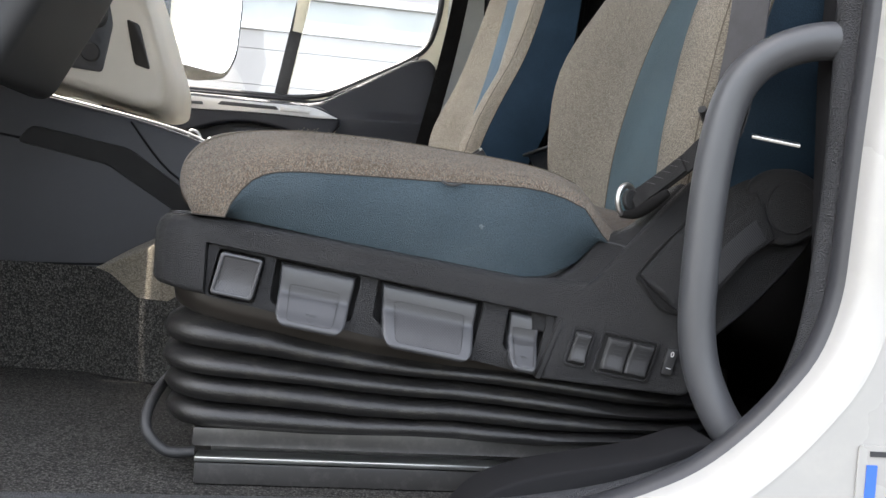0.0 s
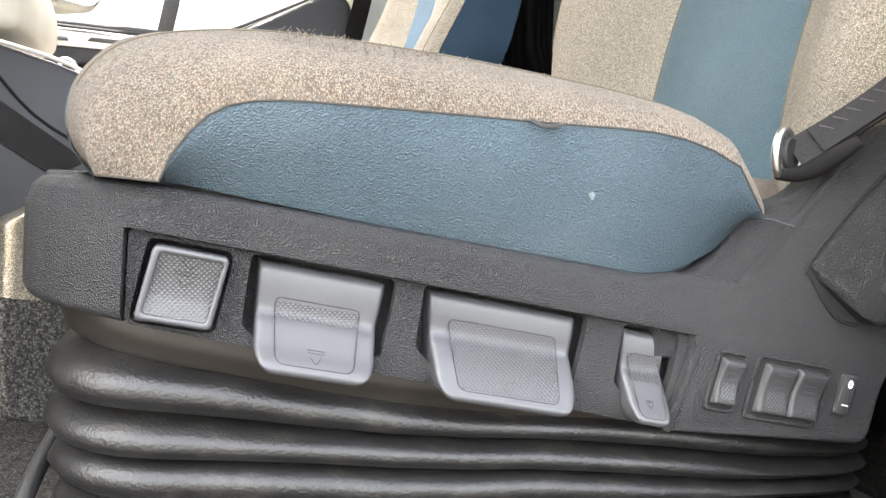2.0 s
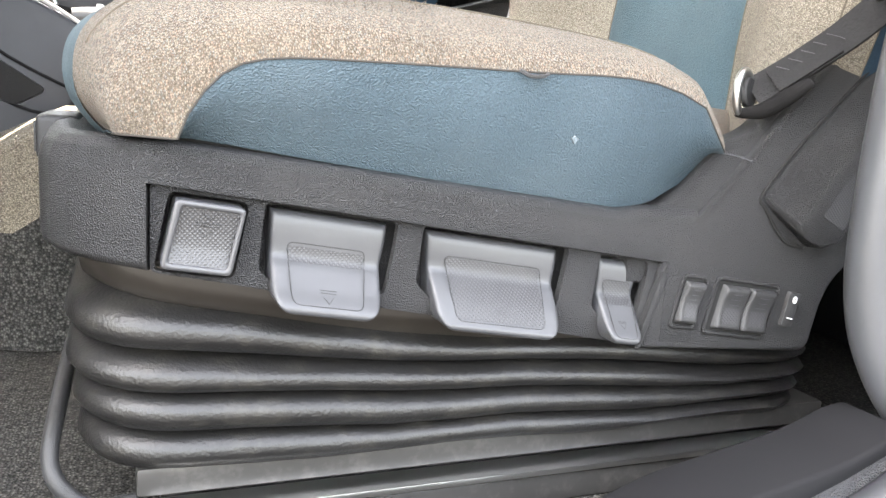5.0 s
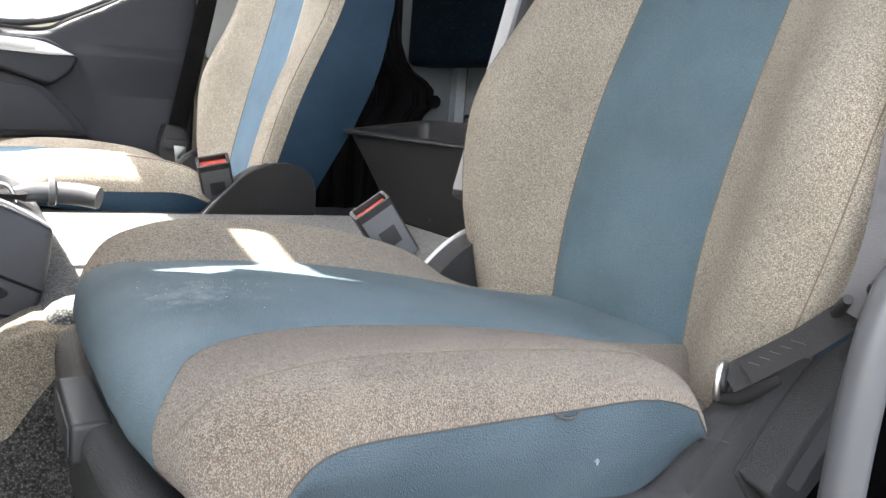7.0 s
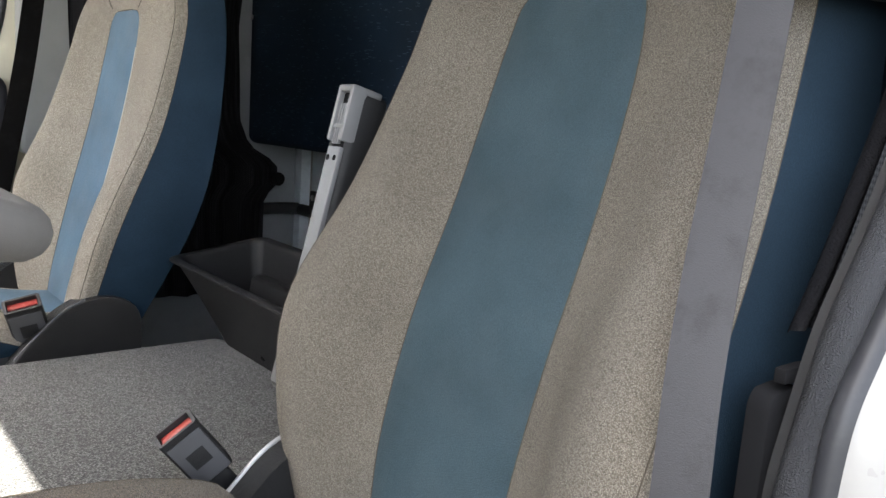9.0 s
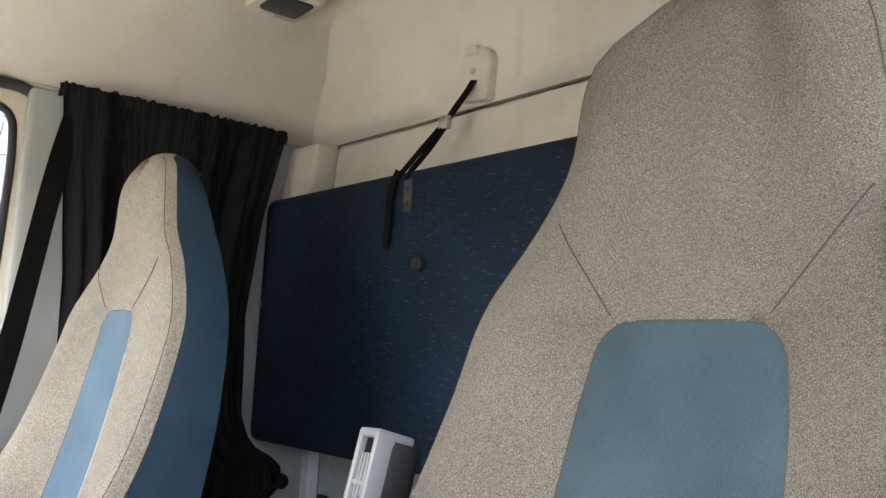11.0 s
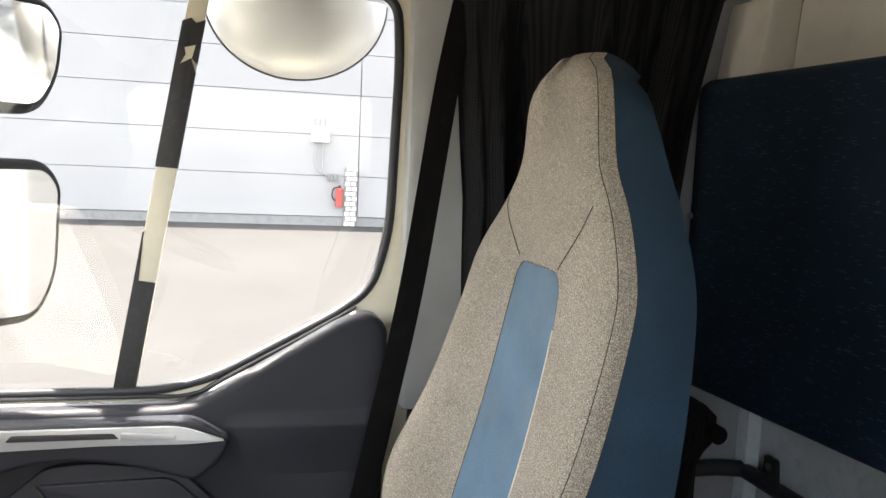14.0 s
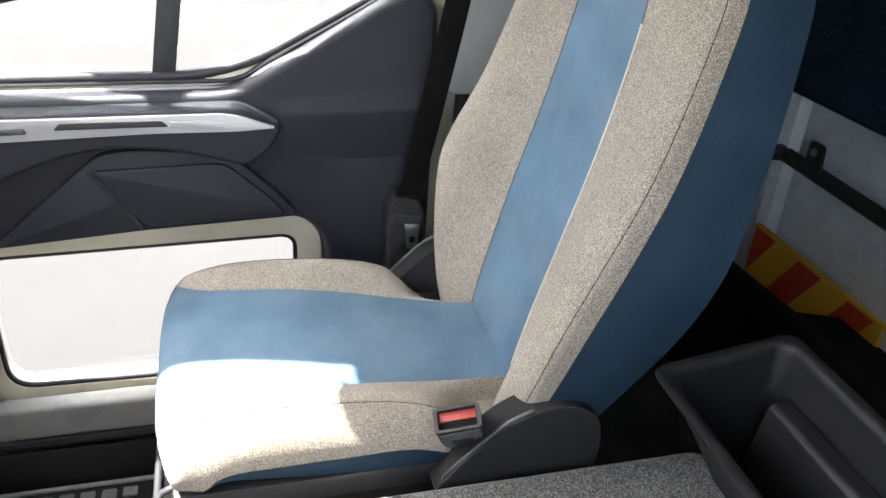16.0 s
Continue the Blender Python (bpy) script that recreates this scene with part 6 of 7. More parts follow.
# passenger belt, retractor and tongue
pb = thing("seat_belt", (0.14, 1.77, 0.30), "black passenger seat belt on the door pillar", "seat belt")
strap("webbing", [(0.315, 1.785, 1.40), (0.285, 1.778, 1.24), (0.235, 1.772, 0.88), (0.185, 1.768, 0.62), (0.143, 1.762, 0.425)], 0.050, M_WEB_DARK, pb, "black webbing", up=(0.25, -1, 0.1))
part("buckle_stop", prism(rounded([(0.112, 0.385), (0.174, 0.378), (0.172, 0.408), (0.112, 0.415)], 0.006), 1.745, 1.765, 'y', 0.004), M_BLACK, pb)
part("belt_tongue", prism(rounded([(0.134, 0.395), (0.165, 0.392), (0.160, 0.338), (0.141, 0.340)], 0.004), 1.738, 1.7415, 'y', 0.001, holes=[[(0.145, 0.352), (0.156, 0.351), (0.157, 0.366), (0.145, 0.367)]]), M_STEEL, pb, "steel buckle tongue")
part("retractor_cover", prism(rounded([(0.105, 0.24), (0.175, 0.24), (0.180, 0.40), (0.165, 0.44), (0.115, 0.45), (0.100, 0.40)], 0.012), 1.748, 1.80, 'y', 0.008), M_BAND, pb, "black plastic belt stalk")
part("label_plate", prism(rounded([(0.122, 0.285), (0.150, 0.285), (0.150, 0.320), (0.122, 0.320)], 0.003), 1.7470, 1.7485, 'y'), M_PLASTIC_SM, pb)
strap("lower_webbing", [(0.165, 1.745, 0.33), (0.195, 1.735, 0.29), (0.175, 1.725, 0.255), (0.20, 1.70, 0.24)], 0.03, M_WEB_DARK, pb, up=(0.2, -1, 0.4), th=0.004)

# ---------------- armrest of the driver's seat, folded up ----------------
am = part("folded_armrest", box(-0.020, 0.034, -0.022, 0.026, -0.42, 0.0, 0.012, 3), M_BLACK, d_seat, "armrest folded up beside the backrest", at=(0, 0, 0))
am.matrix_local = Matrix.Translation((0.392, 0.360, 0.811 - Z0)) @ Euler((radians(-2), radians(14.5), 0)).to_matrix().to_4x4()
part("face_plate", box(-0.027, -0.019, -0.020, 0.010, -0.41, -0.082, 0.003), M_GREYARM, am, "grey armrest face", at=(0, 0, 0))
for s in (-0.018, 0.012):
    part("cap_cheek", box(-0.029, -0.005, s - 0.004, s + 0.004, -0.074, 0.002, 0.003), M_GREYARM, am, "grey side of the armrest end", at=(0, 0, 0))
part("cap_top", box(-0.029, 0.020, -0.022, 0.016, -0.006, 0.004, 0.004, 3), M_GREYARM, am, "rounded grey armrest tip", at=(0, 0, 0))
part("opening", box(-0.021, -0.0195, -0.016, 0.009, -0.086, -0.004, 0.0005), M_DARKBLACK, am, at=(0, 0, 0))
part("cross_bar", box(-0.027, -0.020, -0.018, 0.012, -0.056, -0.051, 0.001), M_GREYARM, am, at=(0, 0, 0))
for k in range(3):
    part("thumbwheel_rib", box(-0.026, -0.021, -0.010 + k * 0.006, -0.0068 + k * 0.006, -0.078, -0.022, 0.001), M_GREYARM, am, at=(0, 0, 0))
for s in (-1, 1):
    part("screw", cyl((-0.0265, -0.005 + s * 0.008, -0.098), (-1, 0, 0), 0.0040, 0.001, 12), M_DARKBLACK, am, at=(0, 0, 0))

# ---------------- grab handle at the driver's opening ----------------
gh = thing("grab_handle", (0.24, -0.11, 0.1), "thick grey plastic grab handle on the door pillar", "handle")
part("bar", tube(smooth_path([(0.353, -0.150, 0.462), (0.326, -0.138, 0.468), (0.293, -0.124, 0.468), (0.258, -0.112, 0.452), (0.237, -0.104, 0.420), (0.227, -0.100, 0.360), (0.224, -0.098, 0.280), (0.226, -0.098, 0.215), (0.238, -0.104, 0.168), (0.262, -0.118, 0.130), (0.31, -0.140, 0.112)], 6), 0.0158, 16), M_GRAB, gh, angle=80)
part("foot", cyl((0.352, -0.143, 0.466), (-0.8, 0.4, 0.1), 0.022, 0.014, 18, 0.004), M_BLACK, gh)

# driver's curtain tied at the pillar
def edge_x(z):
    return lerp(z, [0.60, 0.625, 0.693, 0.805, 1.40], [0.338, 0.353, 0.395, 0.452, 0.70])
def dcurt(u, v):
    z = 1.40 - 0.755 * u
    x = edge_x(z) - 0.010 + (0.10 + 0.10 * (1 - u)) * v
    y = -0.100 - 0.008 * v - 0.006 * math.sin(v * 26 + 2 * u) * (1 - 0.5 * u)
    return (x, y, z)
def dmesh(u, v):
    z = 1.40 - 0.75 * u
    return (edge_x(z) - 0.002 + 0.026 * v, -0.115 - 0.002 * v, z)
def mesh_cloth():
    m, nt, p_ = mat_base("pale_mesh_band")
    w1 = node(nt, "ShaderNodeTexChecker", Scale=420.0)
    nt.links.new(coords(nt, (1, 1, 0.62), (0, radians(40), 0)), w1.inputs["Vector"])
    nt.links.new(ramp(nt, w1.outputs["Fac"], [(0.0, (0.030, 0.032, 0.037)), (1.0, (0.085, 0.09, 0.098))]), p_.inputs["Base Color"])
    p_.inputs["Roughness"].default_value = 0.8
    bump(nt, p_, w1.outputs["Fac"], 0.6, 0.001)
    return m
dc = thing("curtain", (0.45, -0.11, 0.55), "dark woven curtain gathered at the driver's pillar", "curtain", "cab curtains")
part("cloth", grid(dcurt, 24, 60), M_CURTAIN, dc, angle=80)
part("mesh_band", grid(dmesh, 24, 3), mesh_cloth(), dc, "pale open mesh edge band")
part("tie", box(0.332, 0.368, -0.118, -0.108, 0.612, 0.624, 0.002), M_DARKBLACK, dc, "black fixing clip")

# passenger curtain
def fold(v):
    """Irregular folds: wide and narrow ones, unevenly deep."""
    return 0.55 * math.sin(v * 21 + 1.9 * math.sin(v * 5.3 + 0.6)) + 0.33 * math.sin(v * 47 + 3.1 * math.sin(v * 9.1)) + 0.22 * noise.noise((v * 17, 3.1, 0))
def pcurt(u, v):
    z = 1.478 - 1.24 * u
    left = lerp(u, [0, 0.12, 0.35, 0.7, 1], [0.284, 0.300, 0.330, 0.345, 0.35])
    right = lerp(u, [0, 0.05, 0.20, 0.40, 0.60, 0.66, 0.70, 0.755, 0.78, 1], [0.852, 0.838, 0.800, 0.775, 0.785, 0.815, 0.905, 0.905, 0.865, 0.865])
    w = v + 0.012 * math.sin(6 * u + 11 * v) * math.sin(math.pi * v)
    x = left + (right - left) * w
    y = 1.776 + 0.030 * min(1, 0.35 + 2.2 * u) * fold(v + 0.02 * u) + 0.004 * noise.noise((v * 40, u * 9, 1.0)) * min(1, 4 * u)
    return (x, y, z)
def woven_dots():
    m, nt, p_ = mat_base("black_woven_curtain")
    vo = node(nt, "ShaderNodeTexVoronoi", Scale=250.0, Randomness=0.12)
    nt.links.new(coords(nt, (1, 1, 1), (0, radians(45), 0)), vo.inputs["Vector"])
    nt.links.new(ramp(nt, vo.outputs["Distance"], [(0.20, (0.036, 0.036, 0.040)), (0.48, (0.0075, 0.0075, 0.0085))]), p_.inputs["Base Color"])
    p_.inputs["Roughness"].default_value = 0.9
    p_.inputs["Specular IOR Level"].default_value = 0.12
    bump(nt, p_, vo.outputs["Distance"], 0.5, 0.001)
    return m
M_WOVEN = woven_dots()
pc = thing("curtain", (0.56, 1.79, 0.55), "black woven curtain in uneven folds behind the passenger door", "curtain", "cab curtains")
part("cloth", grid(pcurt, 48, 220), M_WOVEN, pc, angle=80)
def ruffle(u, v):
    x = 0.278 + 0.578 * v
    k = math.sin(math.pi * u)
    return (x, 1.786 - 0.005 * k + 0.010 * noise.noise((v * 62, u * 1.5, 0)) + 0.005 * math.sin(v * 150 + 5 * math.sin(v * 17)), 1.486 + 0.006 * noise.noise((v * 45, 0, 7)) * (1 - u) - 0.034 * u + 0.008 * u * noise.noise((v * 22, 0, 2)))
part("heading", grid(ruffle, 8, 300), M_WOVEN, pc, "bunched heading along the rail", angle=80)

# ---------------- folded bunk on the rear wall ----------------
for y0, y1, nm in ((0.635, 1.83, "dark blue bunk board folded up against the rear wall"), (-0.16, 0.615, "dark blue bunk end section behind the driver's seat")):
    bk = thing("folded_bunk", (0.90, (y0 + y1) / 2, 0.69), nm, "bunk")
    part("mattress", prism(rounded([(y0, 0.666), (y1, 0.666), (y1, 1.298), (y0, 1.298)], [0.03, 0.03, 0.04, 0.05], 6), 0.828, 0.925, 'x', 0.018, 4, r_back=True), M_BUNK, bk, angle=60)
    if y1 > 1.5:
        bm = bmesh.new()
        r2 = random.Random(7)
        for k in range(1400):
            y, z = r2.uniform(0.68, 1.80), r2.uniform(0.68, 1.275)
            w = r2.uniform(0.003, 0.0075)
            vs = [bm.verts.new((0.8272, y + dy, z + dz)) for dy, dz in ((-w, 0), (w, 0.0004), (w, 0.0015), (-w, 0.0011))]
            bm.faces.new(vs)
        tagged(part("woven_fleck_pattern", bm, surface("pale_blue_thread", (0.035, 0.070, 0.105), 0.8), bk, "fine pale blue woven flecks"), kind="stuff")
        br = part("strap_bracket", prism(rounded([(1.204, 1.205), (1.230, 1.205), (1.230, 1.275), (1.204, 1.275)], 0.004), 0.823, 0.829, 'x', 0.001), M_PLASTIC_SM, bk, "small steel strap bracket")
        for z in (1.222, 1.255):
            part("rivet", cyl((0.823, 1.217, z), (-1, 0, 0), 0.006, 0.003, 12, 0.001), M_BLACK, br)
        kb = part("knob", cyl((0.829, 1.165, 1.090), (-1, 0, 0), 0.016, 0.020, 20, 0.004), M_BLACK, bk, "black push knob")
        part("knob_ring", cyl((0.8095, 1.165, 1.090), (-1, 0, 0), 0.007, 0.002, 16), M_PLASTIC_SM, kb)
        part("end_stud", cyl((0.828, 1.815, 1.02), (-1, 0, 0), 0.007, 0.005, 12), M_STEEL, bk)
    turn_rear(bk)
an = thing("strap_anchor", (0.955, 1.155, 1.53), "cream anchor plate holding the bunk strap", "anchor plate")
part("plate", prism(rounded([(1.112, 1.462), (1.208, 1.475), (1.200, 1.570), (1.185, 1.592), (1.120, 1.585), (1.105, 1.565)], 0.014), 0.943, 0.968, 'x', 0.006, 3), M_BEIGE, an)
part("latch", prism(rounded([(1.145, 1.572), (1.182, 1.574), (1.180, 1.596), (1.148, 1.596)], 0.005), 0.938, 0.95, 'x', 0.003), M_BEIGE, an)
part("screw", cyl((0.9435, 1.158, 1.535), (-1, 0, 0), 0.0085, 0.003, 16), M_STEEL, an)
sb = thing("bunk_strap", (0.88, 1.17, 1.30), "black webbing strap holding the bunk up", "strap")
strap("webbing", [(0.940, 1.150, 1.512), (0.925, 1.158, 1.480), (0.905, 1.172, 1.440), (0.893, 1.182, 1.412)], 0.020, M_WEB_DARK, sb, up=(1, 0, 0.2))
part("cam_buckle", box(0.884, 0.898, 1.170, 1.200, 1.395, 1.425, 0.003), M_STEEL, sb, "small metal cam buckle")
strap("webbing", [(0.890, 1.180, 1.405), (0.868, 1.206, 1.350), (0.838, 1.224, 1.300), (0.822, 1.224, 1.275)], 0.016, M_WEB_DARK, sb, up=(1, 0, 0.4))
strap("webbing", [(0.890, 1.190, 1.405), (0.866, 1.225, 1.355), (0.836, 1.246, 1.305), (0.820, 1.250, 1.285)], 0.014, M_WEB_DARK, sb, up=(1, 0, 0.4))
strap("strap_tail", [(0.822, 1.252, 1.300), (0.815, 1.268, 1.250), (0.816, 1.272, 1.190), (0.818, 1.278, 1.130)], 0.019, M_WEB_DARK, sb, up=(1, 0, 0))

turn_rear(an)
turn_rear(sb)
# bar, shelf and warning board behind the seats
bb = thing("support_bar", (1.0, 1.2, 0.47), "black steel bunk support bar along the rear wall", "bar")
part("bar", tube([(1.0, -0.1, 0.468), (1.0, 1.0, 0.468), (1.0, 1.812, 0.468)], 0.017, 12), M_BLACK, bb, angle=80)
part("end_arm", tube([(1.0, 1.812, 0.470), (0.94, 1.828, 0.470), (0.84, 1.830, 0.468)], 0.018, 12), M_BLACK, bb, angle=80)
for y in (1.705, 0.85):
    lg = part("lug", prism(rounded([(y - 0.028, 0.468), (y + 0.024, 0.468), (y + 0.02, 0.535), (y - 0.02, 0.535)], 0.008), 0.985, 0.994, 'x', 0.002), M_BLACK, bb)
    part("bolt", cyl((0.985, y, 0.515), (-1, 0, 0), 0.009, 0.004, 6), M_STEEL, lg)
part("rear_pad", tube([(0.90, 1.76, 0.565), (0.90, 1.838, 0.565)], 0.020, 12), M_DARKBLACK, bb)
sh = thing("storage_box", (0.78, 1.35, 0.04), "dull black storage box behind the passenger seat", "box")
part("front_panel", prism(rounded([(0.66, 0.04), (1.69, 0.04), (1.685, 0.345), (1.38, 0.362), (1.20, 0.36), (0.66, 0.33)], 0.01), 0.74, 0.76, 'x', 0.004), M_DARKBLACK, sh)
part("lid", prism(rounded([(0.74, 0.30), (1.00, 0.24), (1.00, 0.22), (0.74, 0.28)], 0.004), 0.5, 1.50, 'y', 0.003), M_DARKBLACK, sh)
# Added black box, closes off the view to the pale rear wall.
sd_ = thing("storage_box", (0.63, 0.24, 0.04), "dull black box added behind the driver's seat", "box")
part("front_panel", prism(rounded([(-0.115, 0.045), (0.60, 0.045), (0.60, 0.50), (-0.115, 0.50)], 0.01), 0.62, 0.64, 'x', 0.004), M_DARKBLACK, sd_)
part("lid", box(0.615, 0.98, -0.115, 0.60, 0.501, 0.520, 0.005), M_DARKBLACK, sd_)
part("side_panel", box(0.641, 0.98, 0.585, 0.60, 0.045, 0.50, 0.004), M_DARKBLACK, sd_)
wb = thing("warning_board", (0.97, 1.63, 0.05), "folded red and yellow striped warning board", "warning board")
bm = box(0.985, 0.997, 1.40, 1.82, 0.06, 0.292, 0.002)
part("backing", bm, M_YELLOW, wb)
for k in range(3):
    y = 1.815 - k * 0.16
    pts = [(y, 0.286), (y - 0.075, 0.286), (y - 0.075 + 0.14, 0.065), (y + 0.14, 0.065)]
    pts = [(min(1.815, a), b) for a, b in pts]
    if k == 0:
        pts = [(1.815, 0.286), (1.74, 0.286), (1.815, 0.17)]
    part("red_stripe", prism(pts, 0.9835, 0.9848, 'x'), M_ORANGE, wb, "red reflective stripe")
# open bin on the tunnel
bn = thing("storage_bin", (0.47, 0.86, 0.30), "open black plastic storage bin on the tunnel", "bin")
def bin_ring(d, h):
    """A rounded rectangle of fixed stations at the height h of the tub, drawn in by d."""
    x0, x1 = lerp(h, [0, 1], [0.446, 0.346]) + d, lerp(h, [0, 1], [0.525, 0.537]) - d
    y0, y1 = lerp(h, [0, 1], [0.66, 0.62]) + d, lerp(h, [0, 1], [1.110, 1.135]) - d
    r = 0.022
    out = []
    for cx, cy, a0 in ((x1 - r, y1 - r, 0), (x0 + r, y1 - r, 90), (x0 + r, y0 + r, 180), (x1 - r, y0 + r, 270)):
        out += [(cx + r * math.cos(radians(a0 + 15 * k)), cy + r * math.sin(radians(a0 + 15 * k))) for k in range(7)]
    return [(x, y, 0.302 + (0.480 + 0.16 * (x - 0.346) - 0.302) * h) for x, y in out]
levels = [(0.0, 0.0), (0.0, 0.33), (0.0, 0.66), (0.0, 0.95), (-0.008, 0.955), (-0.010, 0.975), (-0.008, 0.995), (-0.002, 1.004), (0.005, 1.0), (0.008, 0.985), (0.009, 0.94), (0.006, 0.5), (0.008, 0.06)]
bm = bmesh.new()
VV = [[bm.verts.new(p) for p in bin_ring(d, h)] for d, h in levels]
for A, B in zip(VV, VV[1:]):
    for k in range(28):
        bm.faces.new((A[k], A[(k + 1) % 28], B[(k + 1) % 28], B[k]))
bm.faces.new(VV[-1])
bm.faces.new(list(reversed(VV[0])))
part("tub", bm, M_BIN, bn, angle=50)
part("inner_ledge", prism(rounded([(0.470, 0.306), (0.492, 0.436), (0.500, 0.442), (0.522, 0.442), (0.522, 0.306)], [0, 0.006, 0.004, 0, 0]), 0.652, 1.085, 'y', 0.003), M_BIN, bn, "raised ledge along the bin's back", angle=55)
part("divider", prism(rounded([(0.43, 0.32), (0.50, 0.32), (0.505, 0.440), (0.48, 0.430), (0.44, 0.39)], 0.008), 0.905, 0.915, 'y', 0.003), M_BIN, bn, "low divider in the bin")
bt = thing("bracket_clutter", (0.45, 0.80, 0.33), "small dark metal bracket lying in the bin", "bracket")
part("plate", box(0.442, 0.468, 0.74, 0.80, 0.352, 0.357, 0.002), M_STEEL, bt)
part("tube_end", tube(smooth_path([(0.442, 0.86, 0.366), (0.452, 0.80, 0.371), (0.460, 0.73, 0.368), (0.462, 0.69, 0.362)], 5), 0.012, 10), M_BLACK, bt, angle=80)
part("clip", tube(smooth_path([(0.436, 0.885, 0.366), (0.446, 0.892, 0.378), (0.456, 0.885, 0.368)], 5), 0.004, 8), M_STEEL, bt, angle=80)

# ---------------- dashboard side ----------------
cn = thing("centre_console", (-0.55, 0.75, 0.05), "dark grey moulded centre console with panel grooves", "console")
CON = rounded([(-1.1, 0.52), (-0.58, 0.452), (-0.377, 0.417), (-0.30, 0.397), (-0.246, 0.368), (-0.250, 0.325), (-0.258, 0.290), (-0.275, 0.246), (-0.310, 0.212), (-0.346, 0.192), (-0.411, 0.163), (-0.491, 0.133), (-0.57, 0.132), (-1.1, 0.15)], [0, 0.05, 0.03, 0.03, 0.006, 0.02, 0.01, 0.04, 0.04, 0.03, 0.05, 0.03, 0.05, 0], 5)
body = part("body", prism(CON, 0.520, 0.93, 'y', 0.012, 3, r_back=True), M_CONSOLE, cn, angle=55)
for pts in ([(-0.85, 0.405), (-0.576, 0.380), (-0.43, 0.352), (-0.318, 0.283), (-0.262, 0.275)], [(-0.40, 0.415), (-0.34, 0.345), (-0.258, 0.300)], [(-0.85, 0.20), (-0.57, 0.193), (-0.36, 0.203)]):
    part("groove", tube(smooth_path([(x, 0.5195, z) for x, z in pts], 5), 0.0018, 6), M_DARKBLACK, body)
part("bright_edge", tube(smooth_path([(-0.60, 0.524, 0.458), (-0.377, 0.524, 0.419), (-0.30, 0.524, 0.399), (-0.25, 0.524, 0.371)], 5), 0.0022, 6), M_SILVER, body)
part("soft_band", prism(rounded([(-0.56, 0.372), (-0.43, 0.348), (-0.32, 0.281), (-0.285, 0.300), (-0.40, 0.375), (-0.54, 0.398)], 0.01), 0.5165, 0.523, 'y', 0.003), M_PLASTIC, body, "grained band")
part("cup_well", cyl((-0.30, 0.62, 0.392), (0.1, 0, 1), 0.034, 0.006, 24), M_DARKBLACK, body)
pk = part("parking_brake_lever", tube(smooth_path([(-0.305, 0.655, 0.375), (-0.270, 0.668, 0.388), (-0.238, 0.672, 0.390), (-0.205, 0.664, 0.389), (-0.184, 0.654, 0.386)], 5), [0.008 + 0.006 * min(1, k / 12) for k in range(21)], 12), M_PLASTIC_SM, body, "grey parking brake lever", angle=80)
part("collar", cyl((-0.240, 0.672, 0.390), (1, 0, 0), 0.017, 0.009, 18, 0.002), M_PLASTIC_SM, pk)
for k in range(2):
    part("wire_clip", tube(smooth_path([(-0.33 + 0.03 * k, 0.60, 0.40 - 0.01 * k), (-0.328 + 0.03 * k, 0.60, 0.416 - 0.01 * k), (-0.315 + 0.03 * k, 0.60, 0.414 - 0.01 * k), (-0.308 + 0.03 * k, 0.60, 0.396 - 0.01 * k)], 5), 0.0025, 6), M_STEEL, body, angle=80)
cs = thing("centre_stack", (-0.55, 0.9, 0.45), "beige centre dashboard stack with sockets and tray", "dashboard")
STK = rounded([(-0.62, 0.50), (-0.43, 0.460), (-0.40, 0.470), (-0.398, 0.52), (-0.425, 0.60), (-0.46, 0.70), (-0.56, 0.93), (-1.05, 0.93), (-1.05, 0.50)], [0.01, 0.03, 0.02, 0.06, 0.08, 0.08, 0.05, 0, 0], 5)
stk = part("shell", prism(STK, 0.735, 1.00, 'y', 0.02, 4), M_BEIGE, cs, angle=55)
part("inset", prism(rounded([(-0.565, 0.520), (-0.505, 0.516), (-0.492, 0.60), (-0.51, 0.68), (-0.565, 0.68)], 0.008), 0.731, 0.738, 'y', 0.002), M_PLASTIC_SM, stk, "grey socket panel")
part("socket", cyl((-0.525, 0.732, 0.548), (0, -1, 0), 0.016, 0.006, 20, 0.002), M_BLACK, stk)
part("rotary_knob", cyl((-0.522, 0.732, 0.612), (0, -1, 0), 0.022, 0.022, 24, 0.004), M_PLASTIC_SM, stk)
part("side_slot", prism(rounded([(-0.452, 0.535), (-0.425, 0.528), (-0.448, 0.605), (-0.470, 0.612)], 0.006), 0.731, 0.737, 'y', 0.001), M_SKIRT, stk)
db = thing("dashboard", (-0.95, 0.8, 0.2), "beige dashboard across the front of the cab", "dashboard")
part("main_body", prism(rounded([(-1.25, 0.10), (-0.85, 0.15), (-0.78, 0.60), (-0.80, 0.82), (-0.95, 0.87), (-1.25, 0.80)], [0, 0.05, 0.05, 0.05, 0.05, 0]), -0.14, 1.82, 'y', 0.01), M_BEIGE, db)
# Three unseen dashboard blocks, sized to shape the sun on the driver's cushion.
part("low_shade_block", prism(rounded([(-0.95, 0.86), (-0.58, 0.82), (-0.545, 1.00), (-0.64, 1.04), (-0.95, 0.98)], 0.03), 0.404, 0.462, 'y', 0.01, 3, r_back=True), M_BLACK, db, "added low block that leaves a sunlit strip on the cushion")
part("instrument_hood", prism(rounded([(-0.95, 0.86), (-0.58, 0.82), (-0.505, 1.14), (-0.60, 1.18), (-0.95, 1.00)], 0.03), -0.13, 0.400, 'y', 0.03, 4, r_back=True), M_BLACK, db, "unseen instrument hood, raised to shade the driver's cushion")
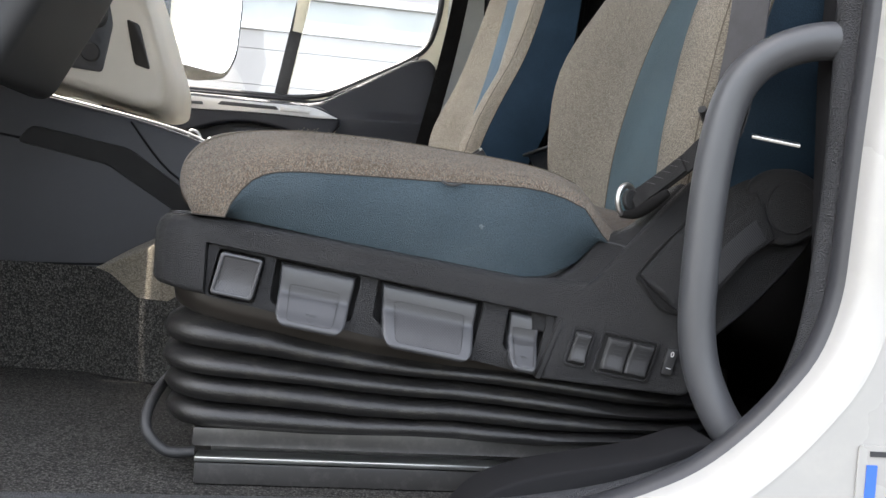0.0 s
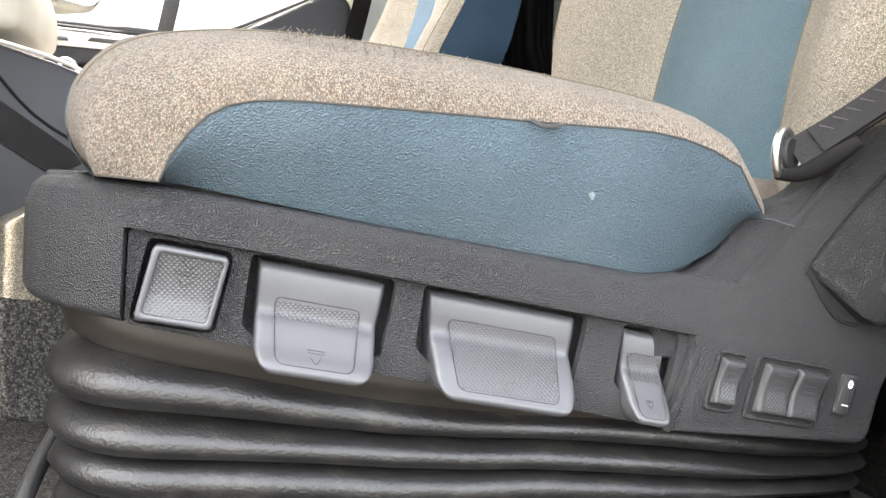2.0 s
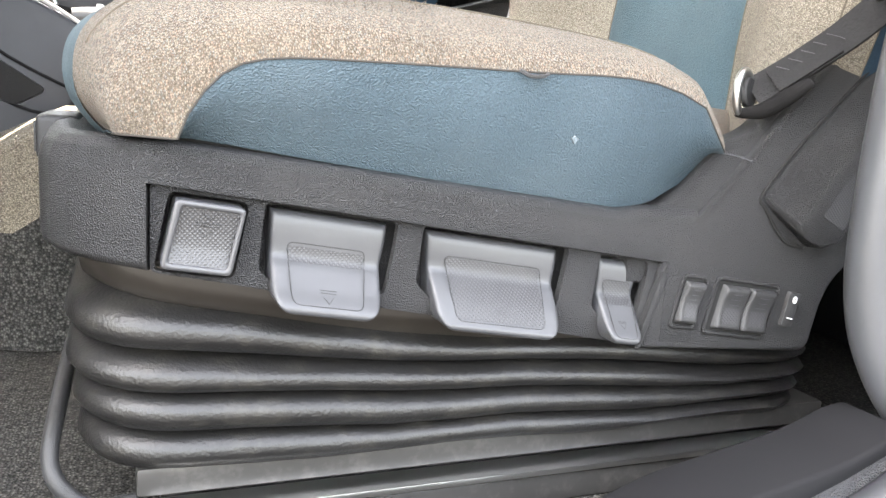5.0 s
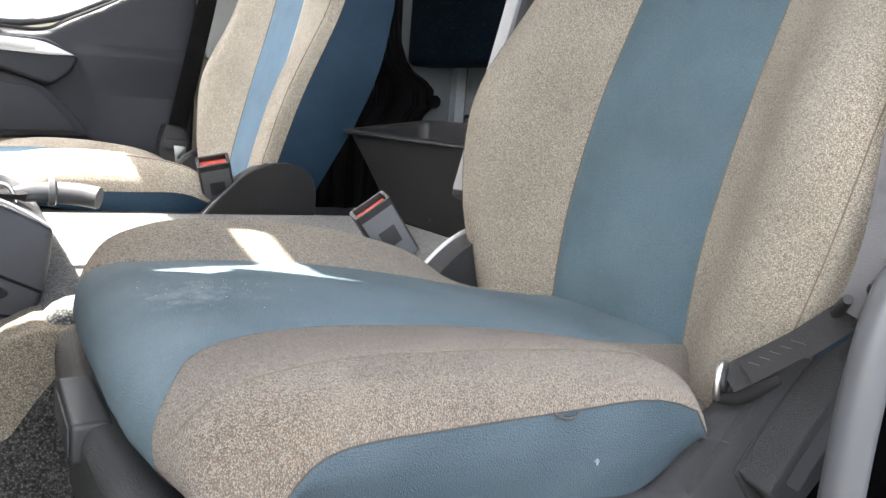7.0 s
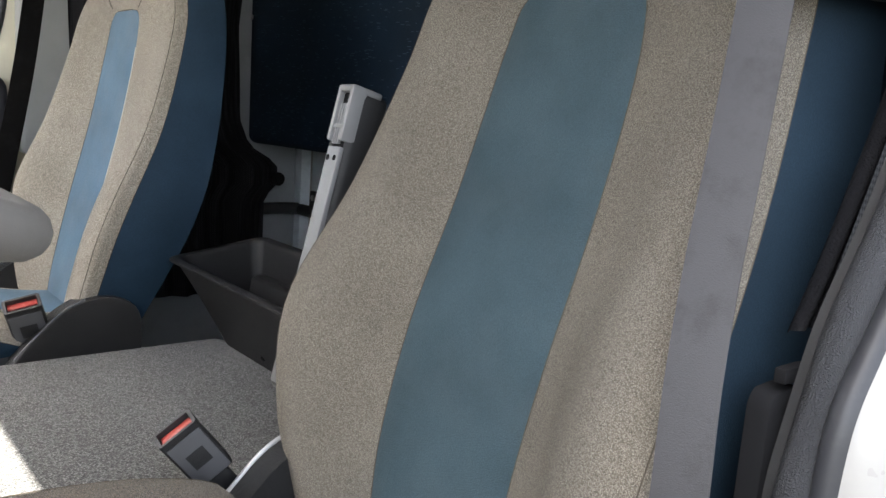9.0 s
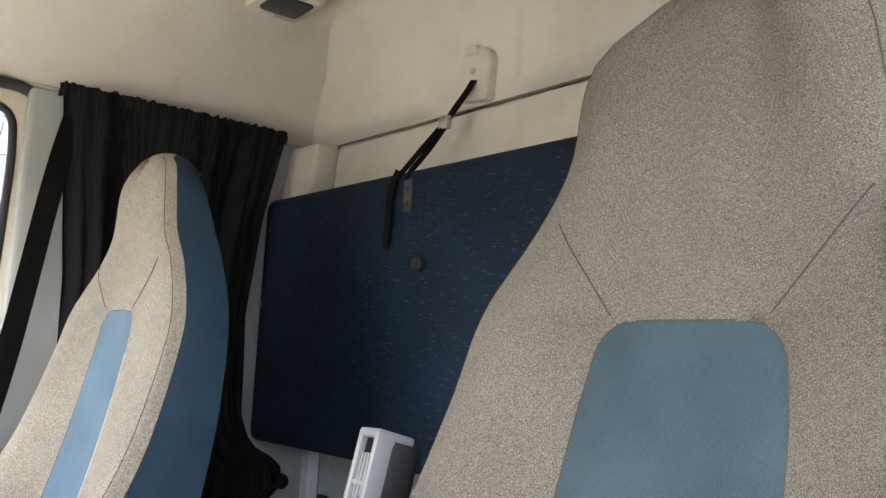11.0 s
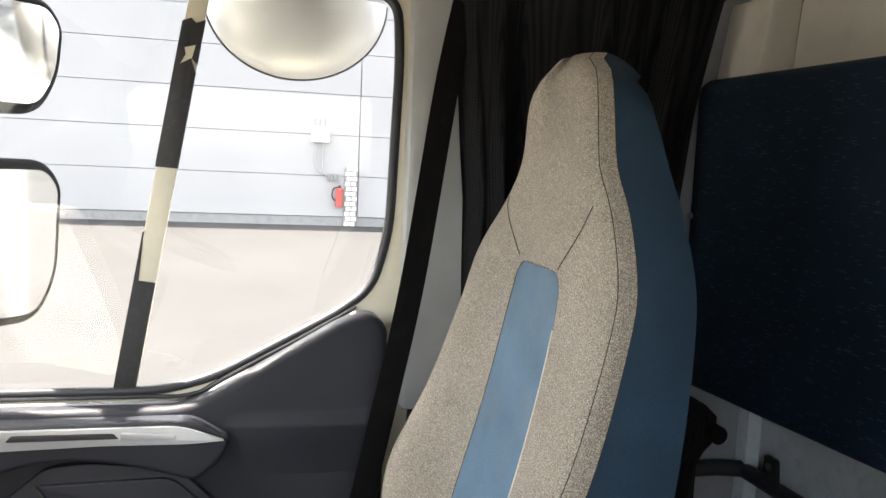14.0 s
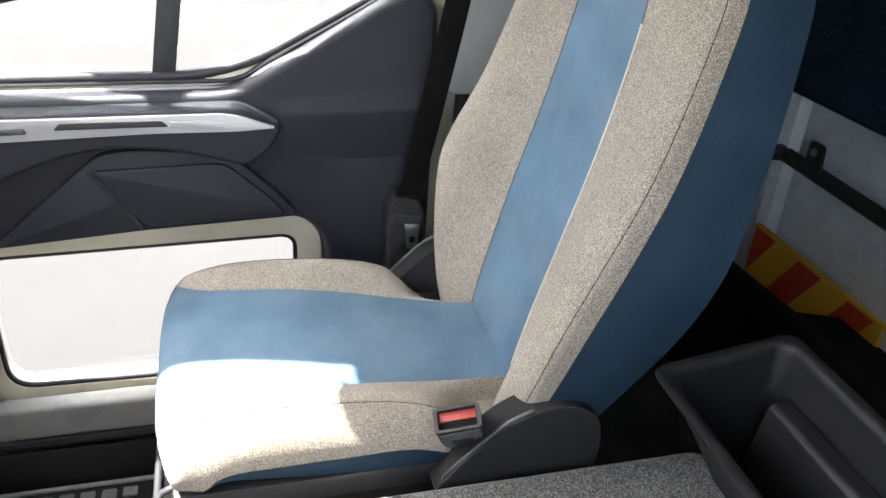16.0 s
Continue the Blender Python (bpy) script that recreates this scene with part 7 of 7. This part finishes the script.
part("shade_tower", prism(rounded([(-0.95, 0.86), (-0.58, 0.82), (-0.500, 1.18), (-0.60, 1.22), (-0.95, 1.00)], 0.03), 0.466, 0.605, 'y', 0.03, 4, r_back=True), M_BLACK, db, "added unseen panel that shades the cushion's far bolster")
sc = thing("steering_column", (-0.45, 0.16, 0.45), "dark grey steering column cowl", "steering column")
part("cowl", prism(rounded([(-0.366, 0.530), (-0.335, 0.64), (-0.60, 0.80), (-0.75, 0.62), (-0.52, 0.430), (-0.432, 0.402)], [0.02, 0.03, 0.03, 0.03, 0.03, 0.02], 5), 0.085, 0.275, 'y', 0.02, 4, r_back=True), M_BLACK, sc, angle=55)
part("lower_tube", tube([(-0.50, 0.15, 0.46), (-0.62, 0.15, 0.22), (-0.70, 0.15, 0.05)], 0.055, 16), M_PLASTIC, sc, angle=80)
wh = thing("steering_wheel", (-0.306, 0.272, 0.785), "grey leather-look steering wheel over the column", "steering wheel")
tilt = radians(25)
def whp(a, r=0.226):
    return (-0.306 + r * math.cos(a) * math.cos(tilt), 0.272 + r * math.sin(a), 0.785 - r * math.cos(a) * math.sin(tilt))
part("rim", tube([whp(2 * math.pi * k / 64) for k in range(64)], 0.0195, 14, closed=True), surface("grey_wheel_leather", (0.15, 0.14, 0.13), 0.55, grain=1200, bump_s=0.4, cells=True), wh, angle=80)
part("hub", cyl((-0.322, 0.272, 0.745), (math.sin(tilt), 0, math.cos(tilt)), 0.080, 0.045, 36, 0.016), M_DOORTRIM, wh)
for a in (0.0, 2.6, -2.6):
    part("spoke", tube([whp(a, 0.06), whp(a, 0.218)], 0, flat=(0.055, 0.016), up=(math.sin(tilt), 0, math.cos(tilt))), M_DOORTRIM, wh)

# ---------------- outside: mirrors, building ----------------
def mirror_at(z0, z1, x0, x1, label):
    mr = thing("side_mirror", (x1, 2.2, z0), label, "mirror", "side mirrors")
    out = rounded([(x0, z0), (x1 - 0.05, z0), (x1, z0 + 0.12 * (z1 - z0) + 0.05), (x1 + 0.012, z1 - 0.05), (x1 - 0.03, z1), (x0, z1)], [0.06, 0.05, 0.06, 0.04, 0.03, 0.05], 6)
    part("housing", prism(out, 2.16, 2.30, 'y', 0.02, 4, r_back=True), M_DARKBLACK, mr, "dark mirror housing", angle=60)
    part("glass", prism(grow(out, -0.021), 2.155, 2.1605, 'y'), M_MIRROR, mr, "mirror glass")
    mr.rotation_euler = (0, 0, radians(48))
mirror_at(1.165, 1.405, -0.80, -0.478, "small wide-angle side mirror outside the window")
mirror_at(0.735, 1.075, -0.80, -0.482, "large side mirror outside the window")
part("mirror_arm", tube([(-0.70, 1.92, 1.42), (-0.72, 2.12, 1.40), (-0.72, 2.22, 1.2), (-0.72, 2.22, 0.72), (-0.70, 1.92, 0.70)], 0.018, 10), M_RUBBER, thing("mirror_bracket", (-0.72, 2.1, 0.7), "black tubular mirror bracket outside the door", "bracket"), angle=80)
km = thing("kerb_mirror", (0.03, 2.1, 1.27), "pale domed kerb mirror hanging over the door window", "mirror", "side mirrors")
def dome(u, v):
    a, b = u * math.pi / 2, v * 2 * math.pi
    return (0.028 + 0.192 * math.sin(a) * math.cos(b), 2.10 + 0.085 * math.sin(a) * math.sin(b), 1.438 - 0.168 * math.cos(a))
part("housing", grid(dome, 14, 40, close_v=True), surface("dull_silvered_dome", (0.88, 0.87, 0.85), 0.45, 0.55, vary=0.03), km, "pale silvered dome", angle=80)
part("glass", prism([(0.028 + 0.18 * math.cos(k * math.pi / 16), 2.10 + 0.078 * math.sin(k * math.pi / 16)) for k in range(32)], 1.430, 1.436, 'z'), M_MIRROR, km)
part("rim", tube([(0.028 + 0.192 * math.cos(a), 2.10, 1.438 - 0.168 * math.sin(a)) for a in [math.pi * k / 32 for k in range(33)]], 0.0035, 8), M_PLASTIC_SM, km, "thin grey mirror edge", angle=80)
part("bracket", box(-0.03, 0.09, 1.93, 2.12, 1.44, 1.475, 0.008), M_BLACK, km)
bd = thing("warehouse", (0, 28.2, -1.06), "long white clad warehouse wall across the yard", "building")
lv = [-1.06, -0.75, 0.62, 1.98, 3.33, 4.68, 5.9, 6.55]
part("plinth", box(-40, 40, 28.04, 28.6, -1.06, -0.76), M_GREYBAND, bd, "grey concrete plinth")
for z0, z1 in zip(lv[1:], lv[2:]):
    for x0, x1 in ((-40, 3.72), (3.75, 40)):
        part("cladding_panel", box(x0, x1, 28.0, 28.2, z0 + 0.008, z1 - 0.008, 0.008, 1), M_PANEL, bd)
part("wall_core", box(-40, 40, 28.12, 28.6, -0.75, 9.5), M_GREYBAND, bd, "grey joints and window band")
part("eaves_rail", box(-40, 40, 27.9, 28.2, 6.55, 6.75, 0.01), M_WHITE_INK, bd)
part("eaves_rail", box(-40, 40, 27.9, 28.2, 7.75, 8.0, 0.01), M_WHITE_INK, bd)
part("upper_cladding", box(-40, 40, 28.0, 28.15, 8.0, 9.8), M_PANEL, bd)
part("window_band", box(-40, 40, 28.05, 28.14, 6.76, 7.74), surface("pale_window_strip", (0.40, 0.42, 0.42), 0.3, big=0.8), bd)
eb = thing("electric_box", (2.4, 27.95, 1.75), "small grey switch box with cables on the wall", "switch box")
part("case", box(2.12, 2.72, 27.82, 27.99, 1.72, 2.24, 0.03), M_WHITE_INK, eb)
for x in (2.22, 2.40, 2.58):
    part("conduit", tube([(x, 27.93, 2.24), (x, 27.93, 2.50)], 0.025, 8), M_GREYBAND, eb)
for x, z in ((2.28, 0.75), (2.52, 0.62)):
    part("conduit", tube(smooth_path([(x, 27.95, 1.72), (x, 27.95, z + 0.3), (x + 0.15, 27.95, z), (x + 0.45, 27.95, z - 0.1)], 4), 0.028, 8), M_PANEL, eb)
for k in range(4):
    part("socket", tube([(2.75 + k * 0.11, 27.9, 0.45), (2.70 + k * 0.11, 27.9, 0.70)], 0.035, 8), M_GREYBAND, eb)
ex = thing("fire_extinguisher", (3.1, 27.9, -0.45), "red fire extinguisher hung on the wall", "extinguisher")
part("cylinder", cyl((3.10, 27.86, -0.40), (0, 0, 1), 0.13, 0.62, 16, 0.04), M_RED, ex)
part("hose", tube(smooth_path([(3.08, 27.84, 0.26), (2.90, 27.84, 0.20), (2.86, 27.84, -0.05), (2.95, 27.84, -0.20)], 5), 0.025, 8), M_BLACK, ex, angle=80)
part("valve", box(3.05, 3.15, 27.8, 27.9, 0.20, 0.32, 0.01), M_BLACK, ex)
col = thing("brick_column", (3.5, 27.95, -1.06), "narrow pale brick column against the wall", "column")
part("mortar", box(3.275, 3.665, 27.93, 28.0, -1.06, 0.95), M_GREYBAND, col)
bme = finish(box(-0.085, 0.085, -0.04, 0.04, -0.07, 0.07, 0.006, 1), "brick", M_BRICK)
for r in range(12):
    for c in range(2):
        b = new("brick", bme)
        b.parent = col
        b.location = (3.375 - 3.5 + c * 0.195 + (0.04 if r % 2 else -0.01), -0.045, 0.09 + r * 0.168)
